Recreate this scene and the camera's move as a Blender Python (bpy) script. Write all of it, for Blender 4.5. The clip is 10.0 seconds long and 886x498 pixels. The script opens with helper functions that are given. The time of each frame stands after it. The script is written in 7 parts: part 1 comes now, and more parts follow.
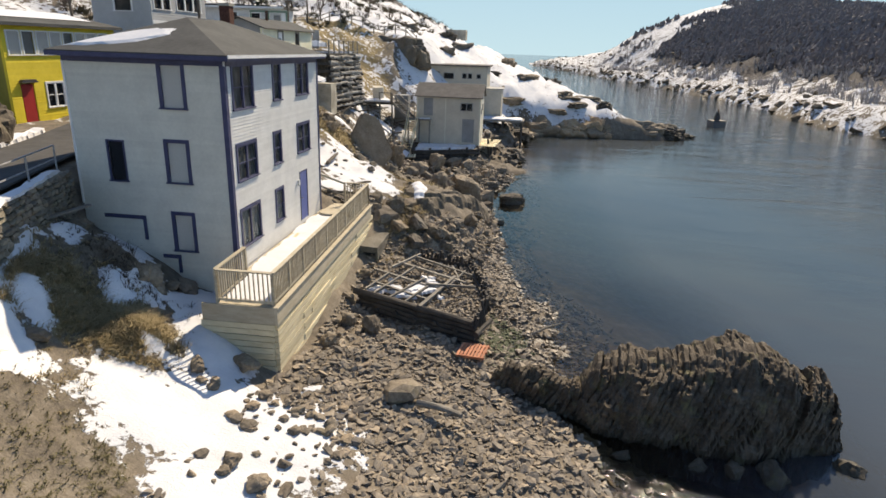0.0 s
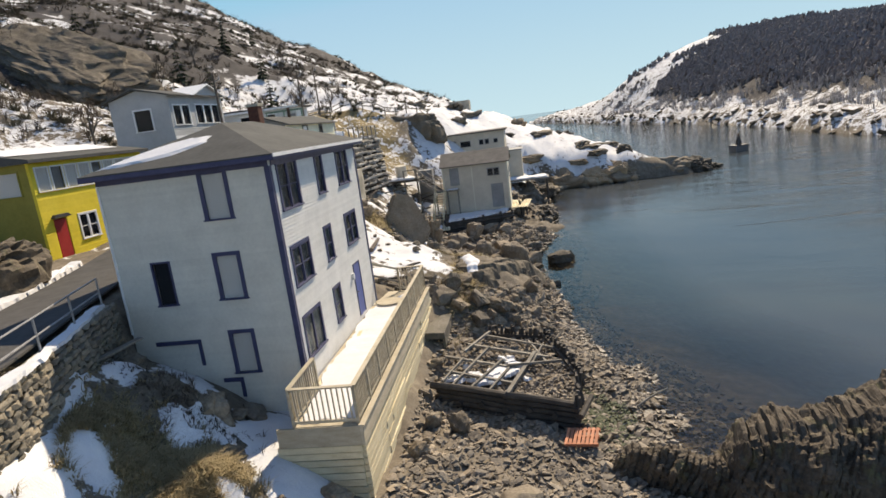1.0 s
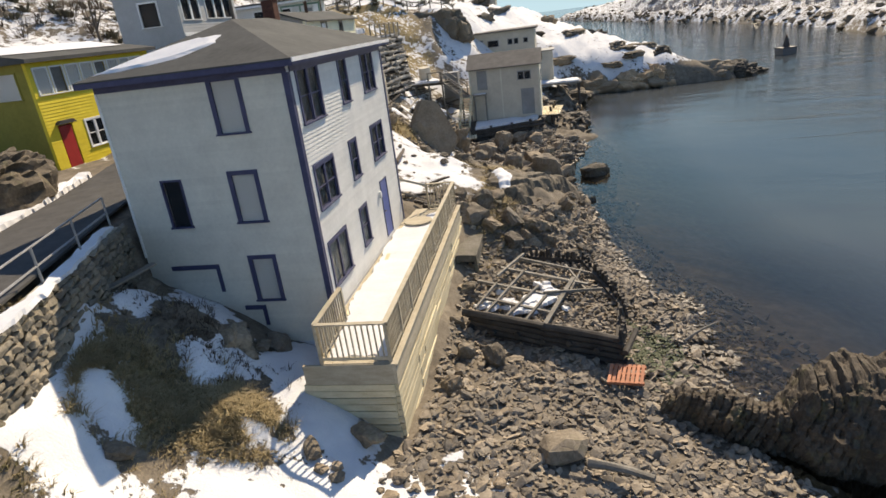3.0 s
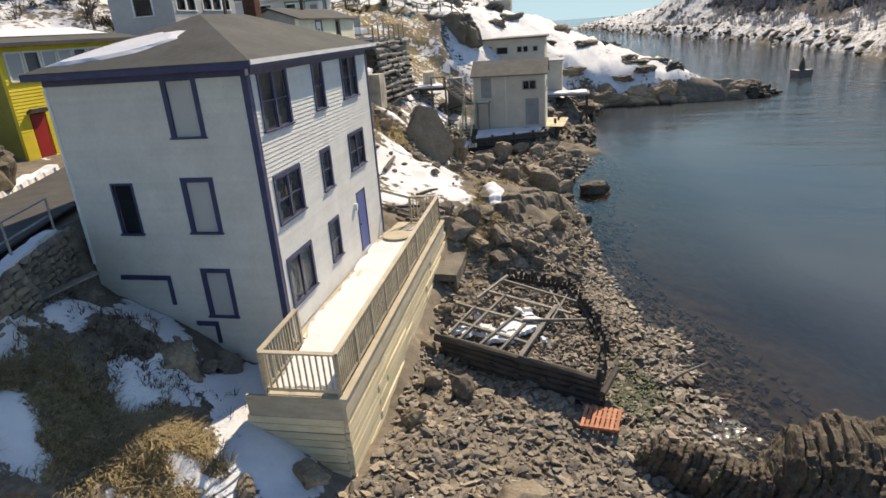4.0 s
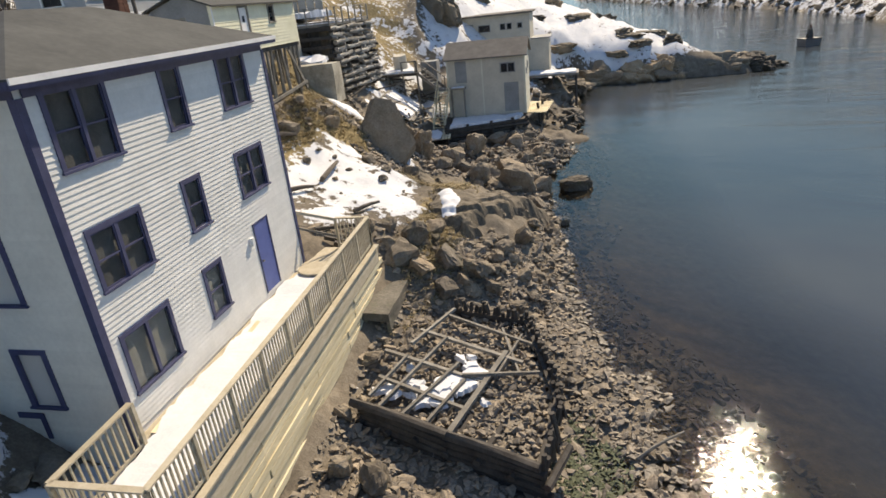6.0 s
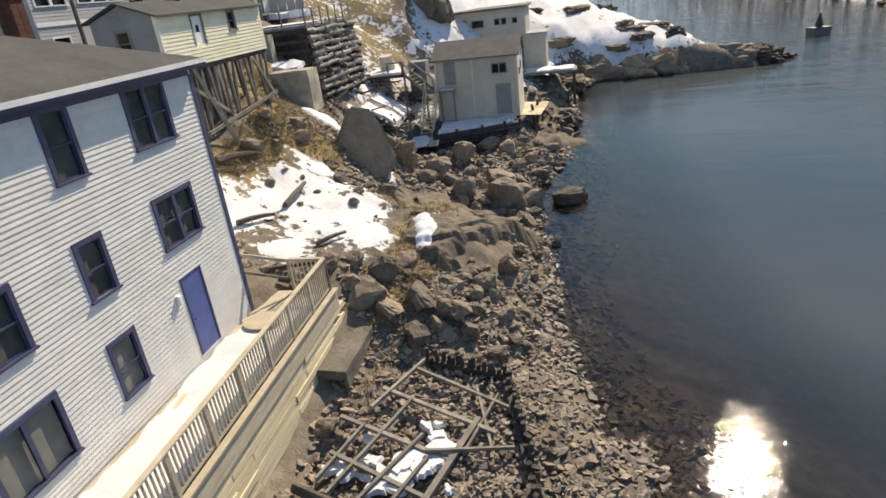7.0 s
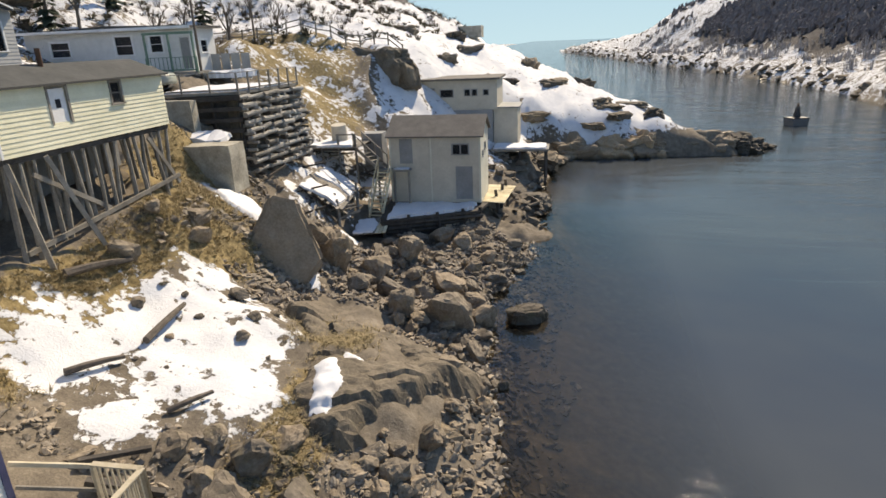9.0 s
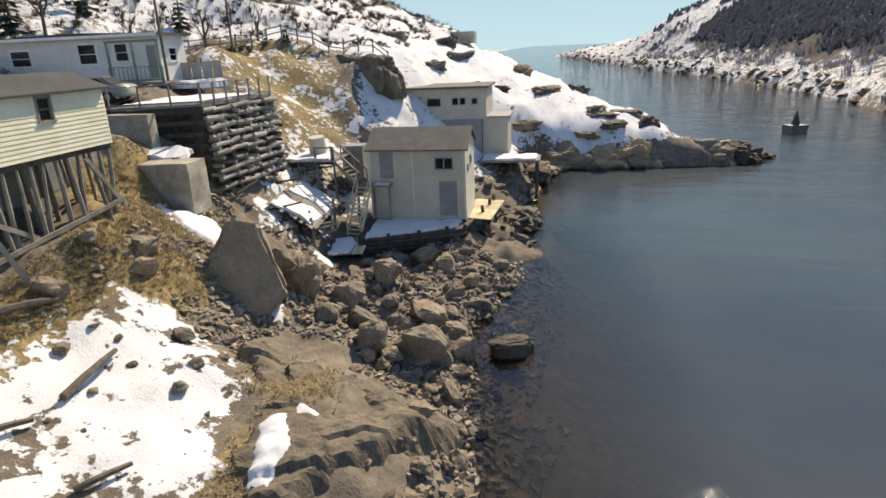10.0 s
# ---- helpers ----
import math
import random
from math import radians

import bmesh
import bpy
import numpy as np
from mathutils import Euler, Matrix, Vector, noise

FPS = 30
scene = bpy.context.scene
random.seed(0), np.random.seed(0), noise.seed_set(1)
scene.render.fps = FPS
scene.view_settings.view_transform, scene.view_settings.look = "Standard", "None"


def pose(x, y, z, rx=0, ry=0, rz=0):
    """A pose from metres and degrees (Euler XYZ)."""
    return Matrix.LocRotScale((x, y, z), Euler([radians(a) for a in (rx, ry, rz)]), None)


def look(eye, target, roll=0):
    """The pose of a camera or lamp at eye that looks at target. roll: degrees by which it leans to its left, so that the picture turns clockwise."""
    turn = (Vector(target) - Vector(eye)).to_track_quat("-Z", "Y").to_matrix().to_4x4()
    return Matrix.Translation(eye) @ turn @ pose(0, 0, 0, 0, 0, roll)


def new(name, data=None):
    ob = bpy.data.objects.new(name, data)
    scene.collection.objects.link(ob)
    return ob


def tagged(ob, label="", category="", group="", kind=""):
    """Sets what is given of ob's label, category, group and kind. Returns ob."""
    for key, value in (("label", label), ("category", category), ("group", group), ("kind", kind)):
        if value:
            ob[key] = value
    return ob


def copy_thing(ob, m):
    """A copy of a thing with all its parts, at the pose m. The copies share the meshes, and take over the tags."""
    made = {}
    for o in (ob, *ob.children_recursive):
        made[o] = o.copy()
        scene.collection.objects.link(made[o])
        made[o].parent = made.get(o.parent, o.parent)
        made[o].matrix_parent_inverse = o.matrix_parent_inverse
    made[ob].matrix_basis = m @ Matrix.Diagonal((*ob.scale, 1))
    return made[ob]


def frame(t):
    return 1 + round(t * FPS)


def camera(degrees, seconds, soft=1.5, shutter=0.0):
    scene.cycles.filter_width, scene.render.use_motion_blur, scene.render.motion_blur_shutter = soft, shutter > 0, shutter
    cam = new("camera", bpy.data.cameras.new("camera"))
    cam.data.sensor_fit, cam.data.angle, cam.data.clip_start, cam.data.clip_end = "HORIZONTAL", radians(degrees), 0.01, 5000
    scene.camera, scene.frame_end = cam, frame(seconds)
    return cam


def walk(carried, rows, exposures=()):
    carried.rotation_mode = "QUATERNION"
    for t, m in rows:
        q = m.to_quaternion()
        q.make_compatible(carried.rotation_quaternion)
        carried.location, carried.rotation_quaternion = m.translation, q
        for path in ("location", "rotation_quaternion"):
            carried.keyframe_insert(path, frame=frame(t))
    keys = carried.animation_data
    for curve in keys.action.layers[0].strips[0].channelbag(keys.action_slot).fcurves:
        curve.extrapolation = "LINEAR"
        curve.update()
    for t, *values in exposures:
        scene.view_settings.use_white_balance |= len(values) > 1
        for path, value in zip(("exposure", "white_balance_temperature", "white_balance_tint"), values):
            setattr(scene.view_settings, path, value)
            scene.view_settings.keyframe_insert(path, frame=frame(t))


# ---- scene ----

# ---------------------------------------------------------------- camera
cam = camera(72.5, 10.0, soft=1.6)
PATH = [
    (0, (10.163, -19.616, 11.798), (8.910, -10.207, 8.652), 1.95),
    (0.5, (8.881, -18.295, 11.640), (7.384, -8.656, 9.440), -4.46),
    (1, (7.987, -17.533, 11.599), (6.351, -7.879, 9.566), -7.48),
    (1.5, (7.393, -16.975, 11.634), (5.799, -7.383, 9.299), -5.60),
    (2, (7.194, -16.615, 11.609), (5.479, -7.003, 9.447), -5.33),
    (2.5, (6.894, -16.224, 11.564), (4.956, -7.047, 8.097), -7.37),
    (2.7, (6.975, -16.059, 11.666), (4.937, -6.902, 8.202), -8.23),
    (3.8, (7.497, -14.131, 11.823), (5.495, -5.045, 8.156), -3.05),
    (4, (7.837, -13.967, 11.819), (5.721, -4.829, 8.353), -4.19),
    (4.5, (8.218, -12.717, 11.803), (6.170, -3.472, 8.588), -3.81),
    (5, (8.524, -11.453, 11.797), (6.495, -2.218, 8.542), -2.96),
    (5.5, (9.081, -10.265, 11.790), (6.970, -1.125, 8.326), -3.69),
    (5.7, (9.251, -9.716, 11.820), (7.041, -0.647, 8.232), -5.75),
    (6.8, (10.196, -6.527, 12.039), (7.931, 2.349, 8.027), -6.54),
    (7, (10.205, -5.723, 12.316), (7.878, 3.174, 8.388), -7.02),
    (7.5, (10.329, -3.657, 12.821), (8.333, 5.717, 9.968), -2.63),
    (8, (10.737, -2.439, 13.332), (8.907, 6.894, 10.242), 1.75),
    (8.5, (10.834, -0.784, 13.178), (8.841, 8.456, 9.915), -3.28),
    (9, (10.813, 0.995, 13.431), (8.907, 10.258, 10.180), -2.36),
    (9.5, (10.782, 2.680, 13.582), (8.900, 12.080, 10.739), -4.24),
    (10, (11.261, 3.780, 13.553), (9.396, 13.076, 10.373), -2.45),
]
walk(cam, [(t, look(eye, target, roll)) for t, eye, target, roll in PATH], exposures=[(0.0, 1.14, 8700, 12), (10.0, 1.14, 8700, 12)])

# ---------------------------------------------------------------- sky, sun, exposure
SUN_AZ, SUN_EL = radians(16.0), radians(41.5)      # azimuth from +y towards +x
sky_world = bpy.data.worlds.new("sky")
sky_world.use_nodes = True
scene.world = sky_world
_n = sky_world.node_tree.nodes
_sky = _n.new("ShaderNodeTexSky")
_sky.sky_type, _sky.sun_disc = "NISHITA", False
_sky.sun_elevation, _sky.sun_rotation = SUN_EL, SUN_AZ
_sky.air_density, _sky.dust_density, _sky.ozone_density = 0.75, 0.0, 4.0
_sky.altitude = 1500
_soft = _n.new("ShaderNodeMix")                     # hazeless northern air: no bright glare along the horizon
_soft.data_type, _soft.blend_type = "RGBA", "DARKEN"
_soft.inputs[0].default_value = 1.0
_soft.inputs[7].default_value = (2.1, 3.1, 4.1, 1)
sky_world.node_tree.links.new(_sky.outputs[0], _soft.inputs[6])
_up = _n.new("ShaderNodeSeparateXYZ")               # clear air: paler at the horizon, deeper blue above
sky_world.node_tree.links.new(_n.new("ShaderNodeTexCoord").outputs["Generated"], _up.inputs[0])
_deep = _n.new("ShaderNodeValToRGB")
_deep.color_ramp.elements[0].color = (0.70, 0.77, 0.79, 1)
_deep.color_ramp.elements[1].position, _deep.color_ramp.elements[1].color = 0.28, (0.36, 0.55, 0.73, 1)
_deep.color_ramp.elements.new(0.72).color = (0.98, 0.98, 0.95, 1)      # brighter again towards the sun
sky_world.node_tree.links.new(_up.outputs[2], _deep.inputs[0])
_tint = _n.new("ShaderNodeMix")
_tint.data_type, _tint.blend_type = "RGBA", "MULTIPLY"
_tint.inputs[0].default_value = 1.0
sky_world.node_tree.links.new(_soft.outputs[2], _tint.inputs[6])
sky_world.node_tree.links.new(_deep.outputs[0], _tint.inputs[7])
sky_world.node_tree.links.new(_tint.outputs[2], _n["Background"].inputs[0])
_n["Background"].inputs[1].default_value = 0.15
sun_data = bpy.data.lights.new("sun", "SUN")
sun_data.energy, sun_data.angle, sun_data.color = 3.05, radians(0.5), (1.0, 0.955, 0.885)
sun = new("sun", sun_data)
sun.matrix_world = look((0, 0, 60), Vector((0, 0, 60)) - Vector((math.sin(SUN_AZ) * math.cos(SUN_EL), math.cos(SUN_AZ) * math.cos(SUN_EL), math.sin(SUN_EL))))

# ---------------------------------------------------------------- materials


class Nodes:
    """Small helper round a material's node tree."""

    def __init__(self, name):
        self.mat = bpy.data.materials.new(name)
        self.mat.use_nodes = True
        self.tree = self.mat.node_tree
        self.bsdf = self.tree.nodes["Principled BSDF"]
        self.out = self.tree.nodes["Material Output"]

    def add(self, kind, **values):
        node = self.tree.nodes.new("ShaderNode" + kind)
        for key, value in values.items():
            if key in node.inputs.keys():
                node.inputs[key].default_value = value
        return node

    def link(self, a, b):
        self.tree.links.new(a, b)

    def coords(self):
        return self.add("NewGeometry").outputs["Position"]

    def local(self):
        return self.add("TexCoord").outputs["Object"]

    def noise(self, scale, detail=5.0, rough=0.55, where=None, stretch=None, distort=0.0):
        node = self.add("TexNoise", Scale=scale, Detail=detail, Roughness=rough, Distortion=distort)
        source = where if where is not None else self.coords()
        if stretch:
            mapping = self.add("Mapping")
            mapping.inputs["Scale"].default_value = stretch
            self.link(source, mapping.inputs[0])
            source = mapping.outputs[0]
        self.link(source, node.inputs["Vector"])
        return node.outputs["Fac"]

    def ramp(self, fac, stops):
        node = self.add("ValToRGB")
        ramp = node.color_ramp
        while len(ramp.elements) < len(stops):
            ramp.elements.new(0.5)
        for element, (at, colour) in zip(ramp.elements, stops):
            element.position = at
            element.color = (*colour, 1) if len(colour) == 3 else colour
        self.link(fac, node.inputs[0])
        return node.outputs[0]

    def mix(self, fac, a, b, mode="MIX"):
        node = self.add("Mix")
        node.data_type, node.blend_type = "RGBA", mode
        for socket, value in ((node.inputs[0], fac), (node.inputs[6], a), (node.inputs[7], b)):
            if isinstance(value, (int, float)):
                socket.default_value = value
            elif isinstance(value, tuple):
                socket.default_value = (*value, 1)
            else:
                self.link(value, socket)
        return node.outputs[2]

    def maths(self, op, a, b=0.0, clamp=False):
        node = self.add("Math")
        node.operation, node.use_clamp = op, clamp
        for socket, value in zip(node.inputs, (a, b)):
            if isinstance(value, (int, float)):
                socket.default_value = value
            else:
                self.link(value, socket)
        return node.outputs[0]

    def bump(self, height, strength, distance=0.02, normal=None):
        node = self.add("Bump", Strength=strength, Distance=distance)
        self.link(height, node.inputs["Height"])
        if normal is not None:
            self.link(normal, node.inputs["Normal"])
        return node.outputs[0]

    def attribute(self, name):
        node = self.add("Attribute")
        node.attribute_name = name
        return node.outputs["Fac"]

    def finish(self, colour=None, rough=None, normal=None, metal=0.0, specular=None):
        if colour is not None:
            if isinstance(colour, tuple):
                self.bsdf.inputs["Base Color"].default_value = (*colour, 1)
            else:
                self.link(colour, self.bsdf.inputs["Base Color"])
        if rough is not None:
            if isinstance(rough, (int, float)):
                self.bsdf.inputs["Roughness"].default_value = rough
            else:
                self.link(rough, self.bsdf.inputs["Roughness"])
        if normal is not None:
            self.link(normal, self.bsdf.inputs["Normal"])
        self.bsdf.inputs["Metallic"].default_value = metal
        if specular is not None:
            self.bsdf.inputs["Specular IOR Level"].default_value = specular
        return self.mat


def surface(name, dark, light, scale=3.0, rough=0.8, relief=0.3, depth=0.01, stretch=None, vary=0.0, fine=25.0, metal=0.0, specular=0.3):
    """A plain worn surface: two colours mixed by coarse and fine noise, and a relief of both."""
    n = Nodes(name)
    coarse, grain = n.noise(scale, 6, 0.6, stretch=stretch), n.noise(scale * fine / 3, 4, 0.6, stretch=stretch)
    blend = n.maths("ADD", n.maths("MULTIPLY", coarse, 0.65), n.maths("MULTIPLY", grain, 0.35))
    colour = n.ramp(blend, [(0.33, dark), (0.66, light)])
    if vary:
        info = n.add("ObjectInfo")
        tone = n.ramp(info.outputs["Random"], [(0.0, (1 - vary,) * 3), (1.0, (1.0,) * 3)])
        colour = n.mix(1.0, colour, tone, "MULTIPLY")
    return n.finish(colour, rough, n.bump(blend, relief, depth), metal, specular)


def rock_surface(name, dark, mid, light, lichen, island=True, tidal=0.6):
    """Weathered rock: tone by piece, stains, cracks and fine relief."""
    n = Nodes(name)
    coarse, grain = n.noise(0.9, 7, 0.62), n.noise(9.0, 6, 0.65)
    blend = n.maths("ADD", n.maths("MULTIPLY", coarse, 0.55), n.maths("MULTIPLY", grain, 0.45))
    colour = n.ramp(blend, [(0.34, dark), (0.5, mid), (0.68, light)])
    patch = n.ramp(n.noise(1.7, 4, 0.7), [(0.56, (0, 0, 0)), (0.7, (1, 1, 1))])
    colour = n.mix(n.maths("MULTIPLY", patch, 0.6), colour, lichen)
    tone = n.ramp(n.add("NewGeometry").outputs["Random Per Island"] if island else n.add("ObjectInfo").outputs["Random"],
                  [(0.0, (0.66, 0.66, 0.67)), (0.55, (0.98, 0.96, 0.93)), (1.0, (1.3, 1.2, 1.08))])
    colour = n.mix(1.0, colour, tone, "MULTIPLY")
    cracks = n.add("TexVoronoi", Scale=2.6)
    cracks.feature = "DISTANCE_TO_EDGE"
    n.link(n.coords(), cracks.inputs["Vector"])
    line = n.ramp(cracks.outputs["Distance"], [(0.0, (0, 0, 0)), (0.05, (1, 1, 1))])
    relief = n.maths("ADD", n.maths("MULTIPLY", blend, 0.8), n.maths("MULTIPLY", line, 0.12))
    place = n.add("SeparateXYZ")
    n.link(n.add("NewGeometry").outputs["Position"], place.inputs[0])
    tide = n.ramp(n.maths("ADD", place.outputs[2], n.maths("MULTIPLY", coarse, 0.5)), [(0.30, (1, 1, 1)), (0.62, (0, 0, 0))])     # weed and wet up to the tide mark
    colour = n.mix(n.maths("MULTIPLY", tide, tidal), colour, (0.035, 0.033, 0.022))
    return n.finish(colour, n.maths("SUBTRACT", 0.85, n.maths("MULTIPLY", tide, 0.4)), n.bump(relief, 0.7, 0.08), 0.0, 0.25)


M_WHITE_BOARD = surface("white painted clapboard", (0.58, 0.58, 0.55), (0.72, 0.715, 0.68), 1.3, 0.5, 0.12, 0.004, vary=0.07)
# shaded twin of the white clapboard: the south side's shade is in its colour
M_SHADE_BOARD = surface("white clapboard toned for shade", (0.56, 0.54, 0.465), (0.70, 0.675, 0.58), 1.1, 0.6, 0.12, 0.004, vary=0.06)
M_WHITE_WALL = surface("white wall sheathing", (0.58, 0.59, 0.60), (0.74, 0.74, 0.74), 0.8, 0.6, 0.1, 0.004)
M_BLUE_TRIM = surface("dark blue painted trim", (0.036, 0.040, 0.086), (0.066, 0.073, 0.142), 3.0, 0.5, 0.15, 0.004)
M_BLUE_DOOR = surface("blue painted door", (0.065, 0.095, 0.26), (0.095, 0.13, 0.33), 2.0, 0.5, 0.1, 0.004)
M_ROOF = surface("dark grey felt roofing", (0.045, 0.047, 0.045), (0.085, 0.087, 0.082), 0.7, 0.95, 0.4, 0.01)
M_FASCIA = surface("pale metal drip edge", (0.62, 0.62, 0.62), (0.78, 0.78, 0.77), 2.0, 0.45, 0.1, 0.003)
M_DECK_WOOD = surface("weathered tan deck timber", (0.36, 0.31, 0.22), (0.54, 0.48, 0.37), 2.2, 0.8, 0.3, 0.006, (1, 1, 4), 0.18)
M_CRIB_WOOD = surface("pale sawn crib timber", (0.56, 0.47, 0.29), (0.82, 0.73, 0.52), 1.6, 0.8, 0.35, 0.008, (1, 0.3, 4), 0.25)
M_OLD_WOOD = surface("grey weathered timber", (0.16, 0.145, 0.12), (0.36, 0.335, 0.29), 2.0, 0.9, 0.5, 0.01, None, 0.4)
M_DARK_WOOD = surface("dark wet timber", (0.035, 0.03, 0.026), (0.11, 0.098, 0.085), 2.0, 0.85, 0.5, 0.01, None, 0.3)
M_SNOW = surface("old snow", (0.54, 0.56, 0.59), (0.70, 0.70, 0.70), 1.2, 0.75, 0.5, 0.04)
M_CONCRETE = surface("stained concrete", (0.19, 0.172, 0.135), (0.46, 0.43, 0.355), 1.1, 0.9, 0.4, 0.01)
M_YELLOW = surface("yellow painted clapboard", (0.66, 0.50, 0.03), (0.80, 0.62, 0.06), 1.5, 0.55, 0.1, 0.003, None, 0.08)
# the same yellow on its shaded side, with the shade put into the colour
M_YELLOW_SHADE = surface("yellow siding toned for shade", (0.21, 0.18, 0.03), (0.29, 0.245, 0.05), 1.0, 0.7, 0.15, 0.004)
M_GREY_SIDING = surface("grey siding", (0.26, 0.27, 0.27), (0.36, 0.37, 0.36), 1.0, 0.65, 0.15, 0.004, None, 0.1)
M_CREAM = surface("cream painted clapboard", (0.68, 0.65, 0.46), (0.82, 0.79, 0.60), 1.3, 0.6, 0.12, 0.004, None, 0.1)
M_CREAM_PLAIN = surface("cream painted sheathing", (0.52, 0.50, 0.40), (0.68, 0.66, 0.55), 1.0, 0.65, 0.15, 0.004)
M_TAUPE = surface("faded beige plywood", (0.44, 0.40, 0.32), (0.58, 0.53, 0.43), 0.9, 0.75, 0.2, 0.004)
M_GREY_PLAIN = surface("grey painted boards", (0.20, 0.205, 0.20), (0.30, 0.305, 0.30), 1.2, 0.7, 0.2, 0.004)
M_RED = surface("red painted door", (0.28, 0.02, 0.02), (0.40, 0.035, 0.03), 2.0, 0.45, 0.1, 0.003)
M_ORANGE = surface("faded orange pallet paint", (0.42, 0.15, 0.08), (0.60, 0.27, 0.16), 4.0, 0.75, 0.3, 0.006, None, 0.25)
M_WHITE_TRIM = surface("white painted trim", (0.66, 0.66, 0.64), (0.80, 0.80, 0.78), 3.0, 0.5, 0.1, 0.003)
M_ASPHALT = surface("asphalt", (0.045, 0.044, 0.042), (0.085, 0.083, 0.08), 1.6, 0.95, 0.5, 0.01)
M_RUST = surface("rusty metal", (0.06, 0.03, 0.018), (0.16, 0.075, 0.04), 5.0, 0.8, 0.4, 0.006)
M_STEEL = surface("dull galvanised steel", (0.22, 0.22, 0.22), (0.38, 0.38, 0.38), 6.0, 0.5, 0.1, 0.003, metal=0.7)
M_BRICK = surface("dark red brick", (0.09, 0.035, 0.025), (0.19, 0.08, 0.055), 6.0, 0.9, 0.5, 0.01, None, 0.3)
M_BLIND = surface("cream window blind", (0.80, 0.78, 0.70), (0.90, 0.885, 0.82), 3.0, 0.9, 0.1, 0.003)
# near-black colour that stands in for the darkness behind panes and in openings
M_UNLIT = surface("near-black for unlit spaces", (0.016, 0.017, 0.02), (0.035, 0.036, 0.04), 1.0, 0.9, 0.1, 0.003)
# grey backing in place of the dim, half-lit room behind the panes
M_DIM_ROOM = surface("dim grey room backing", (0.07, 0.075, 0.075), (0.17, 0.175, 0.165), 2.0, 0.9, 0.1, 0.003)
M_DARK_METAL = surface("dark painted steel", (0.03, 0.03, 0.032), (0.07, 0.068, 0.065), 4.0, 0.6, 0.2, 0.003)
M_BARK = surface("grey bark", (0.07, 0.058, 0.048), (0.16, 0.135, 0.11), 6.0, 0.95, 0.6, 0.01)
M_TWIG = surface("bare brown twigs", (0.06, 0.045, 0.035), (0.13, 0.10, 0.075), 4.0, 0.95, 0.2, 0.003)
M_NEEDLES = surface("dark spruce needles", (0.018, 0.028, 0.016), (0.045, 0.06, 0.034), 4.0, 0.95, 0.3, 0.01)
M_DRY_GRASS = surface("dry straw grass", (0.22, 0.17, 0.09), (0.42, 0.335, 0.195), 2.5, 0.95, 0.3, 0.01)
M_PALE_GREY = surface("pale grey siding", (0.36, 0.365, 0.36), (0.48, 0.485, 0.475), 1.0, 0.65, 0.15, 0.004, None, 0.1)
M_TURF = surface("olive winter turf", (0.085, 0.075, 0.035), (0.2, 0.175, 0.095), 2.0, 0.95, 0.3, 0.01)
M_SHRUB = surface("dark olive low shrubs", (0.06, 0.054, 0.036), (0.14, 0.122, 0.08), 1.2, 0.95, 0.3, 0.01)
# twin of the pale grey siding, its base colour darkened for the shaded side
M_GREY_WALL = surface("mid grey clapboard in shade", (0.34, 0.345, 0.34), (0.44, 0.445, 0.44), 1.2, 0.7, 0.2, 0.004)
M_WEED = surface("seaweed and netting", (0.05, 0.065, 0.04), (0.15, 0.16, 0.10), 5.0, 0.9, 0.5, 0.02)
M_CAR = surface("pale grey-green car paint", (0.20, 0.22, 0.19), (0.26, 0.28, 0.25), 2.0, 0.35, 0.02, 0.002, specular=0.5)
M_TYRE = surface("black rubber", (0.015, 0.015, 0.015), (0.03, 0.03, 0.03), 8.0, 0.85, 0.2, 0.003)
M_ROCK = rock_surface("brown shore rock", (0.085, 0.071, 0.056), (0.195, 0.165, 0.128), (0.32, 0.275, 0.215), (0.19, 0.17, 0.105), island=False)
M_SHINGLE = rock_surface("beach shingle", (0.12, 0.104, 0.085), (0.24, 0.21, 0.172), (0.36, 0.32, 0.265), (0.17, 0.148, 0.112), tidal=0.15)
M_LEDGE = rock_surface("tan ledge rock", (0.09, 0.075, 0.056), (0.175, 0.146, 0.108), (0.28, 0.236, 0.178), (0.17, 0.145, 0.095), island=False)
M_CRIB_LOG = surface("bleached crib log", (0.24, 0.22, 0.19), (0.60, 0.57, 0.51), 3.0, 0.9, 0.6, 0.015, (1, 0.3, 2), 0.45)
M_SHED_ROOF = surface("brown-grey roofing felt", (0.11, 0.10, 0.088), (0.18, 0.165, 0.145), 1.2, 0.9, 0.3, 0.006)
M_GREEN_TRIM = surface("green painted porch timber", (0.10, 0.17, 0.13), (0.16, 0.25, 0.19), 3.0, 0.7, 0.1, 0.004)
M_SLAB = rock_surface("smooth tan slab", (0.22, 0.172, 0.118), (0.33, 0.262, 0.185), (0.43, 0.35, 0.255), (0.24, 0.20, 0.14), island=False)
M_CURTAIN = surface("grey net curtain", (0.22, 0.23, 0.21), (0.36, 0.37, 0.34), 3.0, 0.9, 0.1, 0.003)
M_BUOY = surface("weathered grey buoy steel", (0.085, 0.088, 0.088), (0.15, 0.15, 0.145), 3.0, 0.6, 0.2, 0.004)
M_FAR_WOOD = surface("leafless far wood", (0.145, 0.128, 0.122), (0.23, 0.205, 0.195), 0.25, 0.95, 0.1, 0.01)
M_PALE_TWIG = surface("frosted pale twigs", (0.26, 0.245, 0.235), (0.46, 0.44, 0.43), 1.0, 0.95, 0.1, 0.01)
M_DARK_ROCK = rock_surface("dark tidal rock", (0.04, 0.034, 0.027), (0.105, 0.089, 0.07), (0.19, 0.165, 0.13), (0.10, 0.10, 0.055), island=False)
